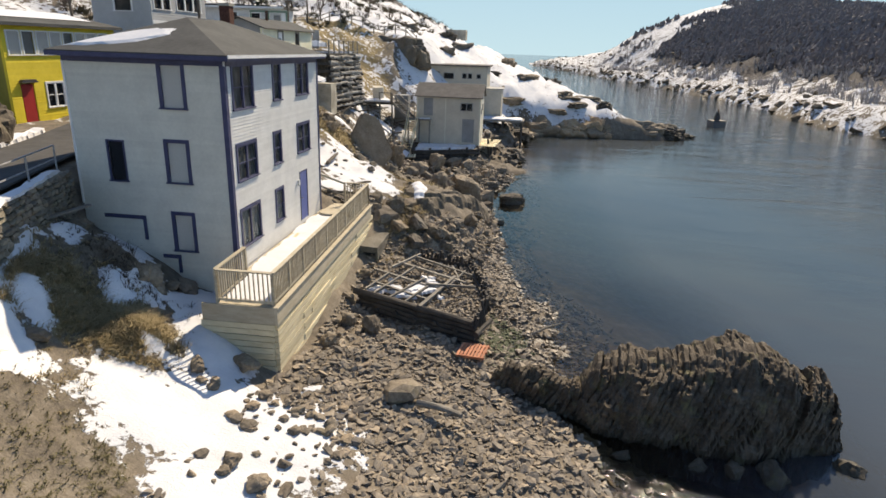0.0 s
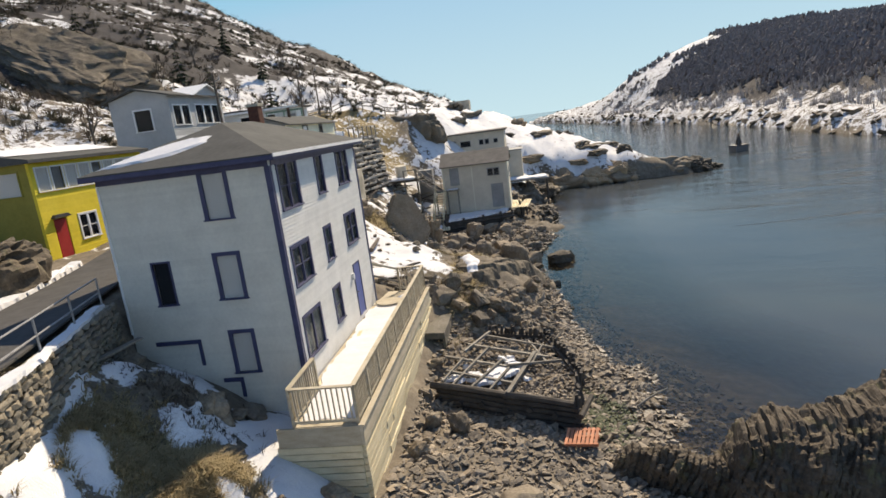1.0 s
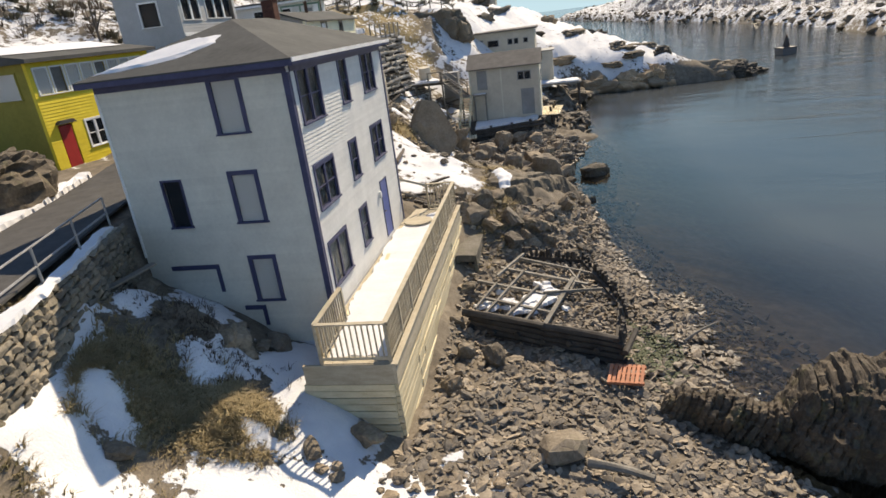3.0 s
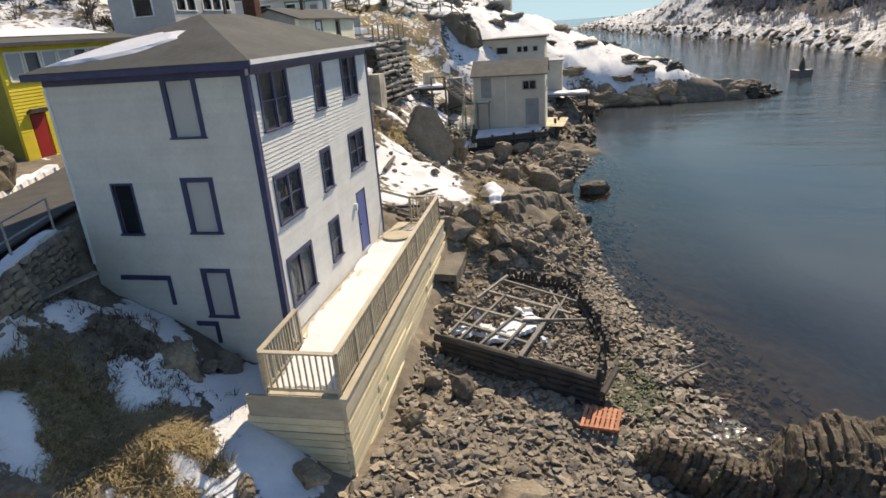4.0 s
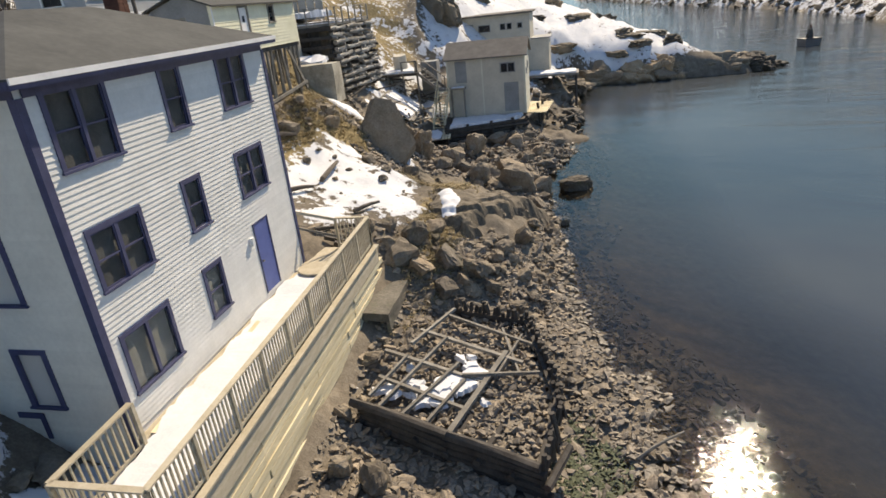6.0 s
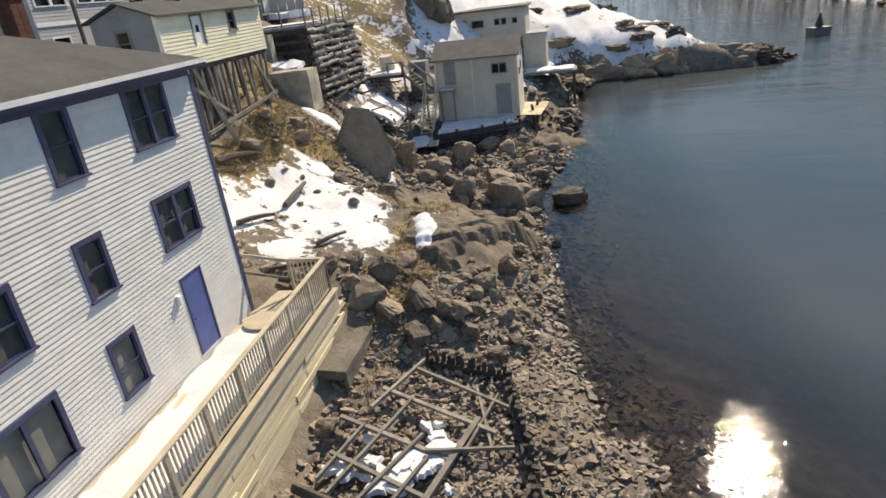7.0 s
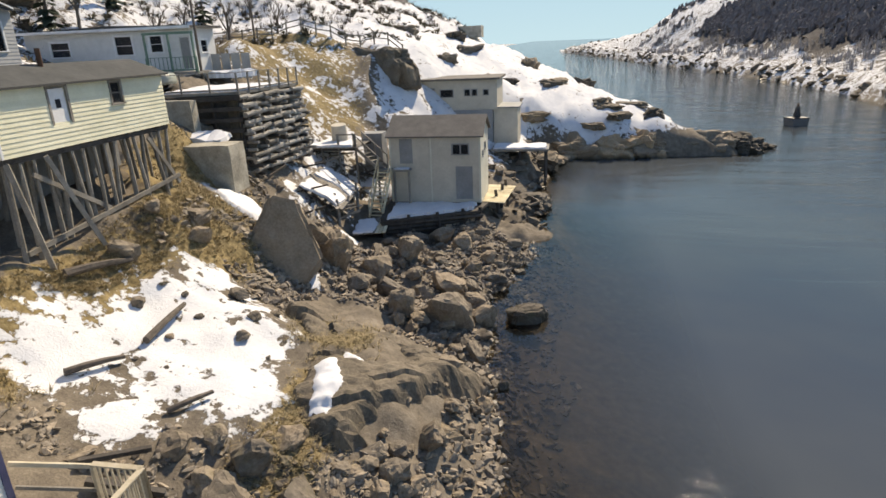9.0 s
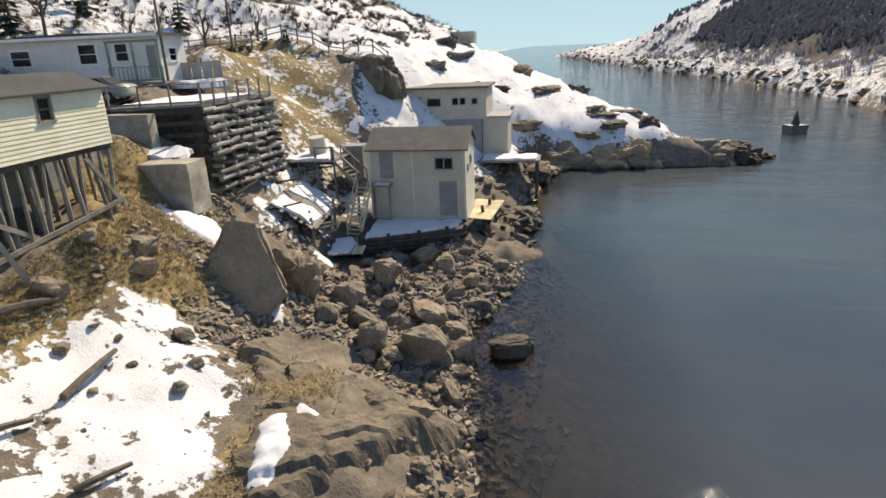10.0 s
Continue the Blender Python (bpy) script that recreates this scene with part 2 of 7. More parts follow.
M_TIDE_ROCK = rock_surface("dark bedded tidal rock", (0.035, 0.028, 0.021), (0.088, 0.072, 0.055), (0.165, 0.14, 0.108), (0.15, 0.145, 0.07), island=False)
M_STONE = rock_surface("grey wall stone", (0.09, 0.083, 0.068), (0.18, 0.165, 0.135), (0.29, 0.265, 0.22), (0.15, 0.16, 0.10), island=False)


def glass_material():
    n = Nodes("window glass")
    wave = n.noise(1.6, 2, 0.5)
    n.finish((0.010, 0.012, 0.014), 0.06, n.bump(wave, 0.04, 0.02), 0.0, 0.6)
    n.bsdf.inputs["Alpha"].default_value = 0.16
    return n.mat


M_GLASS = glass_material()


def ground_material():
    """Rock and gravel, dry grass where 'grass' is high, snow where 'snow' is high, brush on the far slopes."""
    n = Nodes("shore ground")
    coarse, grain, fine = n.noise(0.22, 6, 0.6), n.noise(2.3, 7, 0.65), n.noise(16.0, 4, 0.6)
    blend = n.maths("ADD", n.maths("MULTIPLY", coarse, 0.35), n.maths("ADD", n.maths("MULTIPLY", grain, 0.4), n.maths("MULTIPLY", fine, 0.25)))
    rock = n.ramp(blend, [(0.34, (0.06, 0.05, 0.039)), (0.5, (0.155, 0.13, 0.10)), (0.66, (0.27, 0.232, 0.18))])
    straw = n.ramp(n.noise(5.0, 6, 0.7, stretch=(1, 1, 0.4)), [(0.3, (0.08, 0.061, 0.029)), (0.5, (0.20, 0.15, 0.072)), (0.7, (0.34, 0.265, 0.138))])
    grass_edge = n.maths("ADD", n.attribute("grass"), n.maths("MULTIPLY", n.maths("SUBTRACT", grain, 0.5), 1.5))
    colour = n.mix(n.ramp(grass_edge, [(0.45, (0, 0, 0)), (0.6, (1, 1, 1))]), rock, straw)
    wood = n.noise(0.09, 7, 0.68)
    brush = n.ramp(n.noise(0.55, 6, 0.7), [(0.35, (0.024, 0.021, 0.021)), (0.6, (0.040, 0.035, 0.034)), (0.75, (0.062, 0.055, 0.053))])
    brush_edge = n.maths("ADD", n.attribute("brush"), n.maths("MULTIPLY", n.maths("SUBTRACT", wood, 0.5), 2.2))
    brush_mask = n.ramp(brush_edge, [(0.47, (0, 0, 0)), (0.55, (1, 1, 1))])
    colour = n.mix(brush_mask, colour, brush)
    ragged = n.maths("ADD", n.maths("MULTIPLY", n.maths("SUBTRACT", grain, 0.5), 1.7), n.maths("MULTIPLY", n.maths("SUBTRACT", n.noise(0.55, 5, 0.6), 0.5), 1.3))
    snow_edge = n.maths("ADD", n.attribute("snow"), ragged)
    snow_mask = n.ramp(snow_edge, [(0.49, (0, 0, 0)), (0.55, (1, 1, 1))])
    white = n.ramp(n.noise(0.8, 5, 0.6), [(0.3, (0.52, 0.54, 0.57)), (0.7, (0.70, 0.70, 0.69))])
    colour = n.mix(n.maths("MULTIPLY", snow_mask, n.maths("SUBTRACT", 1.0, n.maths("MULTIPLY", brush_mask, 0.96))), colour, white)
    height = n.maths("ADD", blend, n.maths("MULTIPLY", snow_mask, 0.35))
    return n.finish(colour, 0.9, n.bump(height, 0.8, 0.12), 0.0, 0.2)


def water_material():
    """Clear over the shallows, green-grey and murky with depth, with a light ripple."""
    n = Nodes("sea water")
    ripple = n.noise(1.6, 5, 0.55, stretch=(0.5, 1.0, 1.0), distort=0.4)
    swell = n.noise(0.16, 3, 0.5, stretch=(0.35, 1.0, 1.0), distort=0.8)
    calm = n.attribute("calm")
    chop = n.noise(6.5, 3, 0.6, distort=0.3)
    height = n.maths("ADD", n.maths("MULTIPLY", swell, 2.6), n.maths("ADD", n.maths("MULTIPLY", ripple, 0.22), n.maths("MULTIPLY", chop, 0.20)))
    normal = n.add("Bump", Distance=0.10)
    n.link(n.maths("ADD", 0.16, n.maths("MULTIPLY", n.maths("SUBTRACT", 1.0, calm), 0.8)), normal.inputs["Strength"])
    n.link(height, normal.inputs["Height"])
    deep = n.add("BsdfDiffuse")
    n.link(n.ramp(n.noise(0.05, 4, 0.6), [(0.35, (0.046, 0.057, 0.070)), (0.65, (0.066, 0.074, 0.077))]), deep.inputs["Color"])
    clear = n.add("BsdfTransparent")
    clear.inputs["Color"].default_value = (0.76, 0.70, 0.58, 1)
    body = n.add("MixShader")
    n.link(n.attribute("murk"), body.inputs[0])
    n.link(clear.outputs[0], body.inputs[1])
    n.link(deep.outputs[0], body.inputs[2])
    gloss = n.add("BsdfGlossy")
    gloss.inputs["Roughness"].default_value = 0.02
    n.link(normal.outputs[0], gloss.inputs["Normal"])
    fresnel = n.add("Fresnel", IOR=1.33)
    n.link(normal.outputs[0], fresnel.inputs["Normal"])
    top = n.add("MixShader")
    n.link(fresnel.outputs[0], top.inputs[0])
    n.link(body.outputs[0], top.inputs[1])
    n.link(gloss.outputs[0], top.inputs[2])
    n.link(top.outputs[0], n.out.inputs["Surface"])
    return n.mat


M_GROUND = ground_material()
M_WATER = water_material()

# ---------------------------------------------------------------- mesh helpers


def box(bm, x0, x1, y0, y1, z0, z1):
    """Adds an upright box."""
    v = [bm.verts.new((x, y, z)) for z in (z0, z1) for y in (y0, y1) for x in (x0, x1)]
    for f in ((0, 2, 3, 1), (4, 5, 7, 6), (0, 1, 5, 4), (2, 6, 7, 3), (0, 4, 6, 2), (1, 3, 7, 5)):
        bm.faces.new([v[i] for i in f])
    return bm


def beam(bm, a, b, w, h):
    """Adds a squared timber from a to b, w wide and h high."""
    a, b = Vector(a), Vector(b)
    d = (b - a).normalized()
    side = d.cross(Vector((0, 0, 1)))
    side = side.normalized() if side.length > 1e-3 else Vector((1, 0, 0))
    up = side.cross(d).normalized()
    v = [bm.verts.new(p + side * (w / 2 * i) + up * (h / 2 * j)) for p in (a, b) for j in (-1, 1) for i in (-1, 1)]
    for f in ((0, 1, 3, 2), (4, 6, 7, 5), (0, 4, 5, 1), (2, 3, 7, 6), (0, 2, 6, 4), (1, 5, 7, 3)):
        bm.faces.new([v[i] for i in f])
    return bm


def log(bm, a, b, r0, r1, sides=8, bend=0.0):
    """Adds a round pole from a to b, with a slight bend and uneven girth."""
    a, b = Vector(a), Vector(b)
    d = (b - a).normalized()
    side = d.orthogonal().normalized()
    up = d.cross(side)
    rings = []
    steps = 4 if bend else 2
    for k in range(steps):
        f = k / (steps - 1)
        r = r0 + (r1 - r0) * f
        c = a.lerp(b, f) + side * bend * math.sin(f * math.pi)
        rings.append([bm.verts.new(c + (side * math.cos(i / sides * math.tau) + up * math.sin(i / sides * math.tau)) * r * (1 + 0.12 * math.sin(i * 2.1 + k))) for i in range(sides)])
    for lower, upper in zip(rings, rings[1:]):
        for i in range(sides):
            bm.faces.new((lower[i], lower[(i + 1) % sides], upper[(i + 1) % sides], upper[i]))
    bm.faces.new(rings[0][::-1])
    bm.faces.new(rings[-1])
    return bm


def prism(bm, outline, depth_axis, d0, d1):
    """Adds a prism: a convex outline of pairs, drawn out along an axis from d0 to d1; the pairs are (other axis, z), or (x, y) for axis 2."""
    def at(p, d):
        return ((d, p[0], p[1]), (p[0], d, p[1]), (p[0], p[1], d))[depth_axis]
    a = [bm.verts.new(at(p, d0)) for p in outline]
    b = [bm.verts.new(at(p, d1)) for p in outline]
    n = len(a)
    bm.faces.new(a)
    bm.faces.new(b[::-1])
    for i in range(n):
        bm.faces.new((a[i], a[(i + 1) % n], b[(i + 1) % n], b[i]))
    bmesh.ops.recalc_face_normals(bm, faces=bm.faces)
    return bm


def rocky(seed, size=(1, 1, 1), points=16, flat=1.0):
    """An angular boulder: the hull of random points, with its edges taken off."""
    rng = random.Random(seed)
    bm = bmesh.new()
    for _ in range(points):
        v = Vector((rng.gauss(0, 1), rng.gauss(0, 1), rng.gauss(0, 1) * flat)).normalized()
        v = Vector([math.copysign(abs(c) ** 0.75, c) for c in v]) * rng.uniform(0.8, 1.0)
        bm.verts.new((v.x * size[0] / 2, v.y * size[1] / 2, v.z * size[2] / 2))
    hull = bmesh.ops.convex_hull(bm, input=bm.verts)
    bmesh.ops.delete(bm, geom=list({e for e in hull["geom_interior"] + hull["geom_unused"] if isinstance(e, bmesh.types.BMVert)}), context="VERTS")
    bmesh.ops.recalc_face_normals(bm, faces=bm.faces)
    return bm


def weather(bm, seed, amount=0.09):
    """Takes the sharp edges off a stone and roughens its faces."""
    for _ in range(2):
        bmesh.ops.subdivide_edges(bm, edges=bm.edges[:], cuts=1, smooth=0.10, use_grid_fill=True)
        bmesh.ops.triangulate(bm, faces=bm.faces)
    for v in bm.verts:
        v.co += v.co.normalized() * amount * noise.fractal(v.co * 4.0 + Vector((seed * 3.7, 0, 0)), 0.9, 2.0, 4)
    return bm


def crag(seed, size, level=4, rough=0.35, strata=0.0, tilt=0.6, bands=8.0, square=0.7, plates=0.0, warp=1.3):
    """A large weathered rock mass: a displaced ball with ledges and clefts."""
    bm = bmesh.new()
    bmesh.ops.create_icosphere(bm, subdivisions=level, radius=1.0)
    off = Vector((seed * 7.3, seed * 3.1, seed * 1.7))
    lean = Vector((math.sin(tilt), 0.25, math.cos(tilt))).normalized()
    for v in bm.verts:
        p = v.co.copy()
        q = Vector([math.copysign(abs(c) ** square, c) for c in p])
        s = 1 + rough * noise.fractal(p * 1.6 + off, 1.0, 2.0, 5) - 0.75 * rough * (noise.voronoi(p * 1.9 + off)[0][0] - 0.35) + plates * rough * noise.cell(p * 2.6 + off)
        if strata:
            s += strata * (abs(((p + off * 0.1).dot(lean) * bands + warp * noise.noise(p * 2 + off)) % 2 - 1) - 0.5)
        v.co = Vector((q.x * size[0] / 2, q.y * size[1] / 2, q.z * size[2] / 2)) * s
    return bm


def mesh_of(name, bm, material, smooth=False):
    me = bpy.data.meshes.new(name)
    bm.to_mesh(me)
    bm.free()
    me.materials.append(material)
    if smooth:
        for p in me.polygons:
            p.use_smooth = True
    return me


def part(name, bm, material, parent, label="", smooth=False):
    """Links a bmesh as one mesh object under a thing or a part; its coordinates are the parent's."""
    ob = new(name, mesh_of(name, bm, material, smooth))
    ob.parent = parent
    return tagged(ob, label)


def shared(name, me, parent, matrix):
    """One more piece on a mesh that alike pieces share."""
    ob = new(name, me)
    ob.parent = parent
    ob.matrix_basis = matrix
    return ob


def thing(name, m, label, category, group="", kind=""):
    ob = new(name)
    ob.empty_display_size = 0.3
    ob.matrix_basis = m
    return tagged(ob, label, category, group, kind)


def solid(name, bm, material, m, label, category, group="", kind="", smooth=False):
    ob = new(name, mesh_of(name, bm, material, smooth))
    ob.matrix_basis = m
    return tagged(ob, label, category, group, kind)


# ---------------------------------------------------------------- the lie of the land
# Cross-sections of the near shore: at each y, the heights from inland (west) to under the water (east).
SECTIONS_SOUTH = {
    -40: ((-60, 22), (-14, 9), (-7, 7.8), (-2, 5.5), (5, 2.4), (10, 1.1), (14, 0), (18, -1.6)),
    -12: ((-60, 24), (-12, 8.6), (-7.5, 7.4), (-2.9, 7.3), (-2.5, 6.0), (-0.8, 4.4), (1, 3.0), (6, 1.2), (11, 0.7), (13.4, 0), (17, -1.4)),
    -6: ((-60, 24), (-13, 8.6), (-9.5, 7.3), (-4.5, 7.2), (-4.2, 5.9), (-3.3, 5.1), (-2.2, 4.0), (-1.2, 3.2), (0, 2.6), (2.2, 1.6), (5.4, 1.1), (10, 0.7), (12.9, 0), (17, -1.4)),
    -1: ((-60, 24), (-14, 8.6), (-11, 7.3), (-6.3, 7.2), (-6.0, 5.9), (-4.6, 5.0), (-3.2, 4.2), (-1.8, 3.2), (0, 2.55), (2.4, 1.2), (6, 0.8), (10, 0.45), (12.1, 0), (16, -1.3)),
}
SECTIONS_HOUSE = {
    4: ((-60, 24), (-15, 7.6), (-12.5, 7.3), (-6.2, 7.2), (-5.9, 3.6), (2.3, 1.5), (3.2, 0.8), (8.5, 0.3), (11.9, 0), (16, -1.3)),
    10: ((-60, 25), (-17, 8.0), (-15, 7.5), (-8, 7.4), (-5.5, 5.5), (0, 4.0), (2.6, 2.2), (5, 1.2), (8, 0.65), (10.6, 0), (14.5, -1.2)),
    14: ((-60, 25), (-16, 8.0), (-8.5, 7.7), (-5.8, 7.3), (-3.2, 4.9), (1, 3.9), (4, 3.2), (6.4, 1.7), (7.6, 0.8), (9.4, 0), (12.5, -1.3)),
    19: ((-60, 26), (-14, 8.4), (-8, 8.0), (-5.8, 7.6), (-4, 5.7), (-1, 4.5), (2, 3.8), (4.6, 3.0), (6.6, 1.5), (8.2, 0), (11, -1.2)),
}
SECTIONS_NORTH = {
    24: ((-60, 26), (-14, 9.4), (-8, 8.5), (-5.8, 7.9), (-4, 6.2), (-2.4, 4.4), (-1, 3.3), (0, 2.9), (2, 2.3), (4.5, 1.2), (7.6, 0), (11, -1.3)),
    30: ((-60, 26), (-16, 11.2), (-9.4, 9.4), (-7.4, 6.9), (-5, 5.4), (-3, 3.9), (-1.4, 2.5), (2, 1.3), (7.5, 0), (11, -1.3)),
    36: ((-60, 26), (-20, 12.0), (-12, 10.8), (-8.6, 8.6), (-7.3, 6.6), (-6, 4.9), (-4.6, 3.5), (-3.2, 2.2), (-2, 1.6), (1, 1.1), (5, 0.8), (8.1, 0), (12, -1.6)),
    43: ((-60, 28), (-26, 12.5), (-14, 11.8), (-9.5, 9.0), (-7.6, 6.2), (-6, 4.6), (-4, 2.9), (-1, 1.4), (3, 1.0), (7, 0.6), (9.8, 0), (13, -1.8)),
    52: ((-60, 34), (-24, 14.5), (-16, 13.6), (-11, 9.8), (-5, 6.0), (0, 3.6), (4, 2.0), (7, 0.9), (9.2, 0), (12, -2)),
}
SECTIONS_HILL = {
    62: ((-90, 44), (-40, 25), (-24, 15.2), (-7, 13.6), (-4, 10.5), (0, 6.2), (5, 3.2), (8, 1.2), (9.2, 0), (12, -2.4)),
    71: ((-90, 46), (-40, 26), (-24, 16.2), (-5, 13.4), (-1, 9.5), (3, 5.8), (7, 2.6), (8.6, 0.4), (12, -2.4)),
    74.5: ((-90, 46), (-40, 27), (-22, 17.5), (-6, 13), (3, 8), (12, 4.9), (22, 3.4), (29, 1.6), (32, 0.4), (34, -2.5)),
    86: ((-90, 48), (-30, 22), (-5, 12.4), (8, 7.8), (18, 5.6), (24, 3), (28, -2.5)),
    105: ((-90, 50), (-30, 22), (-5, 12.4), (11, 8.2), (17, 3), (21, -3)),
    125: ((-90, 52), (-40, 29), (-12, 14.4), (2, 10.3), (8, 4), (13, -3)),
    146: ((-90, 58), (-55, 39), (-30, 25), (-10, 16), (0, 8), (6, -3)),
    190: ((-90, 40), (-40, 16), (-10, 4), (0, -3)),
    240: ((-140, 20), (-60, -4)),
}
SECTIONS = {**SECTIONS_SOUTH, **SECTIONS_HOUSE, **SECTIONS_NORTH, **SECTIONS_HILL}
FAR_SHORE = np.array([(-60, 1000), (25, 480), (48, 310), (60, 230), (67, 180), (68, 148), (67, 125), (66, 108), (69, 90), (82, 62), (125, 30), (220, 0), (500, -60)], float)


def far_distance(x, y):
    """Signed distance behind the opposite shore's line (positive on that shore), and the place along it."""
    best = np.full(x.shape, 1e9)
    sign = np.ones(x.shape)
    along = np.zeros(x.shape)
    run = 0.0
    for a, b in zip(FAR_SHORE, FAR_SHORE[1:]):
        d = b - a
        length = np.hypot(*d)
        f = np.clip(((x - a[0]) * d[0] + (y - a[1]) * d[1]) / length ** 2, 0, 1)
        dist = np.hypot(x - a[0] - f * d[0], y - a[1] - f * d[1])
        side = d[0] * (y - a[1]) - d[1] * (x - a[0])
        near = dist < best
        best = np.where(near, dist, best)
        sign = np.where(near, np.sign(side), sign)
        along = np.where(near, run + f * length, along)
        run += length
    return best * sign, along


def base_height(x, y):
    """Height of the land before roughness, for arrays of places."""
    keys = sorted(SECTIONS)
    rows = np.array([np.interp(x, [p[0] for p in SECTIONS[k]], [p[1] for p in SECTIONS[k]]) for k in keys])
    east = np.array([SECTIONS[k][-1][0] for k in keys])
    rows = np.where(x[None] > east[:, None], np.maximum(rows - (x[None] - east[:, None]) * 0.25, -6), rows)
    i = np.clip(np.searchsorted(keys, y) - 1, 0, len(keys) - 2)
    k = np.array(keys, float)
    f = np.clip((y - k[i]) / (k[i + 1] - k[i]), 0, 1)
    cols = np.arange(len(x))
    near = rows[i, cols] * (1 - f) + rows[i + 1, cols] * f
    near = np.where(y > 240, -6.0, near)
    d, along = far_distance(x, y)
    steep = np.interp(along, [0, 400, 470, 520, 560, 590, 640, 720, 780, 850, 930, 1050], [0.0, 0.05, 0.2, 0.24, 0.34, 0.62, 0.8, 0.7, 0.6, 0.5, 0.4, 0.33])
    rise = np.maximum(d - 10, 0) * steep * 1.12
    cap = np.interp(along, [400, 520, 560, 600, 640, 680, 720, 760, 830, 960], [12, 13, 20, 34, 41, 37, 32, 27, 26, 24])
    far = np.where(d > 0, 1.2 + 3.4 * np.clip(d / 5, 0, 1) + cap * np.tanh(rise / cap), -6.0 + 7.2 * np.clip(1 + d / 6, 0, 1))
    far = np.where((along < 430) & (far > -6), np.maximum(far - (430 - along) * 0.06, -6.0), far)
    return np.maximum(near, far), far > near, d, along


def fbm(x, y, scale, octaves=4):
    return np.array([noise.fractal(Vector((a / scale, b / scale, 3.7)), 1.0, 2.0, octaves) for a, b in zip(x, y)])


def ellipse(x, y, cx, cy, rx, ry, turn=0.0):
    """1 inside the ellipse, falling to 0 outside it."""
    c, s = math.cos(radians(turn)), math.sin(radians(turn))
    u, v = ((x - cx) * c + (y - cy) * s) / rx, (-(x - cx) * s + (y - cy) * c) / ry
    return np.clip(1.5 - np.hypot(u, v), 0, 1)


SNOW_NORTH = [(-1.2, 17.2, 3.3, 3.9, 20), (1.2, 15.2, 1.9, 1.9, 0), (-0.6, 12.6, 1.2, 1.0, 0), (-3.4, 14.8, 1.9, 2.4, 0), (-2.6, 20.6, 1.4, 1.0, 20), (-5.6, 28.6, 1.8, 1.2, 20), (-4.6, 28.0, 1.7, 1.1, 10), (-0.9, 26.3, 0.5, 1.0, 40),
              (-6.6, 41.8, 0.9, 1.4, 0), (-3.0, 44.6, 1.2, 0.9, 0), (-5.4, 48.0, 2.4, 1.2, 0), (-6.0, 36.4, 0.6, 1.0, 0), (-2.4, 35.6, 0.8, 0.5, 30)]
SNOW_BANK = [(2.9, -6.3, 3.4, 2.1, -22), (0.6, -7.0, 2.4, 1.3, -30), (3.6, -8.6, 2.2, 1.5, -20), (-2.4, -7.7, 1.6, 0.8, -25), (-3.3, -7.9, 0.9, 0.7, 0), (-3.7, -6.6, 0.5, 1.0, 30), (-4.6, -4.9, 0.6, 1.7, 24), (-5.6, -2.6, 0.5, 1.4, 18), (-3.7, -0.8, 1.5, 0.65, -24),
             (-0.75, -1.5, 0.95, 1.5, 12), (0.6, -3.2, 1.5, 0.9, -20), (-3.0, -6.0, 0.5, 1.1, 40), (-0.5, -4.6, 0.5, 0.35, 0), (-2.3, -3.5, 0.5, 0.8, 30), (-1.9, -2.5, 0.4, 0.8, 20), (-4.5, -2.3, 0.5, 1.1, 20), (3.9, -3.2, 0.35, 0.2, 60)]
SNOW_PATCHES = SNOW_NORTH + SNOW_BANK
SNOW_THIN = [(-0.9, -5.6, 1.2, 0.7, 10), (-3.6, -5.6, 0.8, 1.2, 10), (5.0, -5.0, 1.2, 2.0, 10), (-6.0, 44.0, 3.0, 4.0, 0), (-5.2, 38.0, 2.0, 4.0, 0)]
GRASS_PATCHES = [(-4.4, 15.5, 1.3, 5.5, 0), (-4.6, 24.5, 2.2, 4.8, 20), (3.6, 14.0, 0.8, 3.6, 12), (2.6, 20.4, 1.3, 1.3, 0), (-1.5, -4.7, 1.0, 0.9, 0), (-3.4, -5.4, 1.3, 1.6, 20), (-7.0, 27.5, 2.4, 4.6, 10), (20, 79, 5, 2.2, -8), (-15, 56, 7, 8, 10), (-10, 50, 4, 6, 0)]


def land_masks(x, y, z, far, d, along):
    """Where snow, dry grass and brush lie."""
    snow = np.zeros(x.shape)
    for i, p in enumerate(SNOW_PATCHES):
        snow = np.maximum(snow, ellipse(x, y, *p) * (0.78 if i < 7 else 1.0))
    for p in SNOW_THIN:
        snow = np.maximum(snow, ellipse(x, y, *p) * 0.6)
    grass = np.zeros(x.shape)
    for p in GRASS_PATCHES:
        grass = np.maximum(grass, ellipse(x, y, *p))
    hill = np.clip((y - 46) / 10, 0, 1) * np.clip((z - 1.5) / 1.5, 0, 1)
    upland = np.clip((-x - 11) / 6, 0, 1) * np.clip((y + 30) / 10, 0, 1)
    cover = np.maximum(hill * np.interp(y, [60, 72], [0.72, 0.84]), upland * 0.54)
    cover = np.where((x < -6) & (x > -24) & (y > 42) & (y < 66) & (grass > 0.25), 0.40, cover)
    snow = np.maximum(snow, np.where(far, 0, cover))
    snow = np.where(far, np.interp(d, [0, 20, 40, 90], [0.56, 0.60, 0.66, 0.78]) * np.clip((z + 1.2) / 0.7, 0, 1), snow)
    wooded = np.interp(along, [695, 735], [0.3, 2.5])
    brush = np.where(far, wooded * np.interp(d, [0, 8, 16, 26, 60, 90, 130], [0.05, 0.1, 0.22, 0.95, 1.0, 0.95, 0.8]), np.clip((z - 14.5) / 8, 0, 1) * 0.60 * np.clip((-x - 8) / 14, 0, 1))
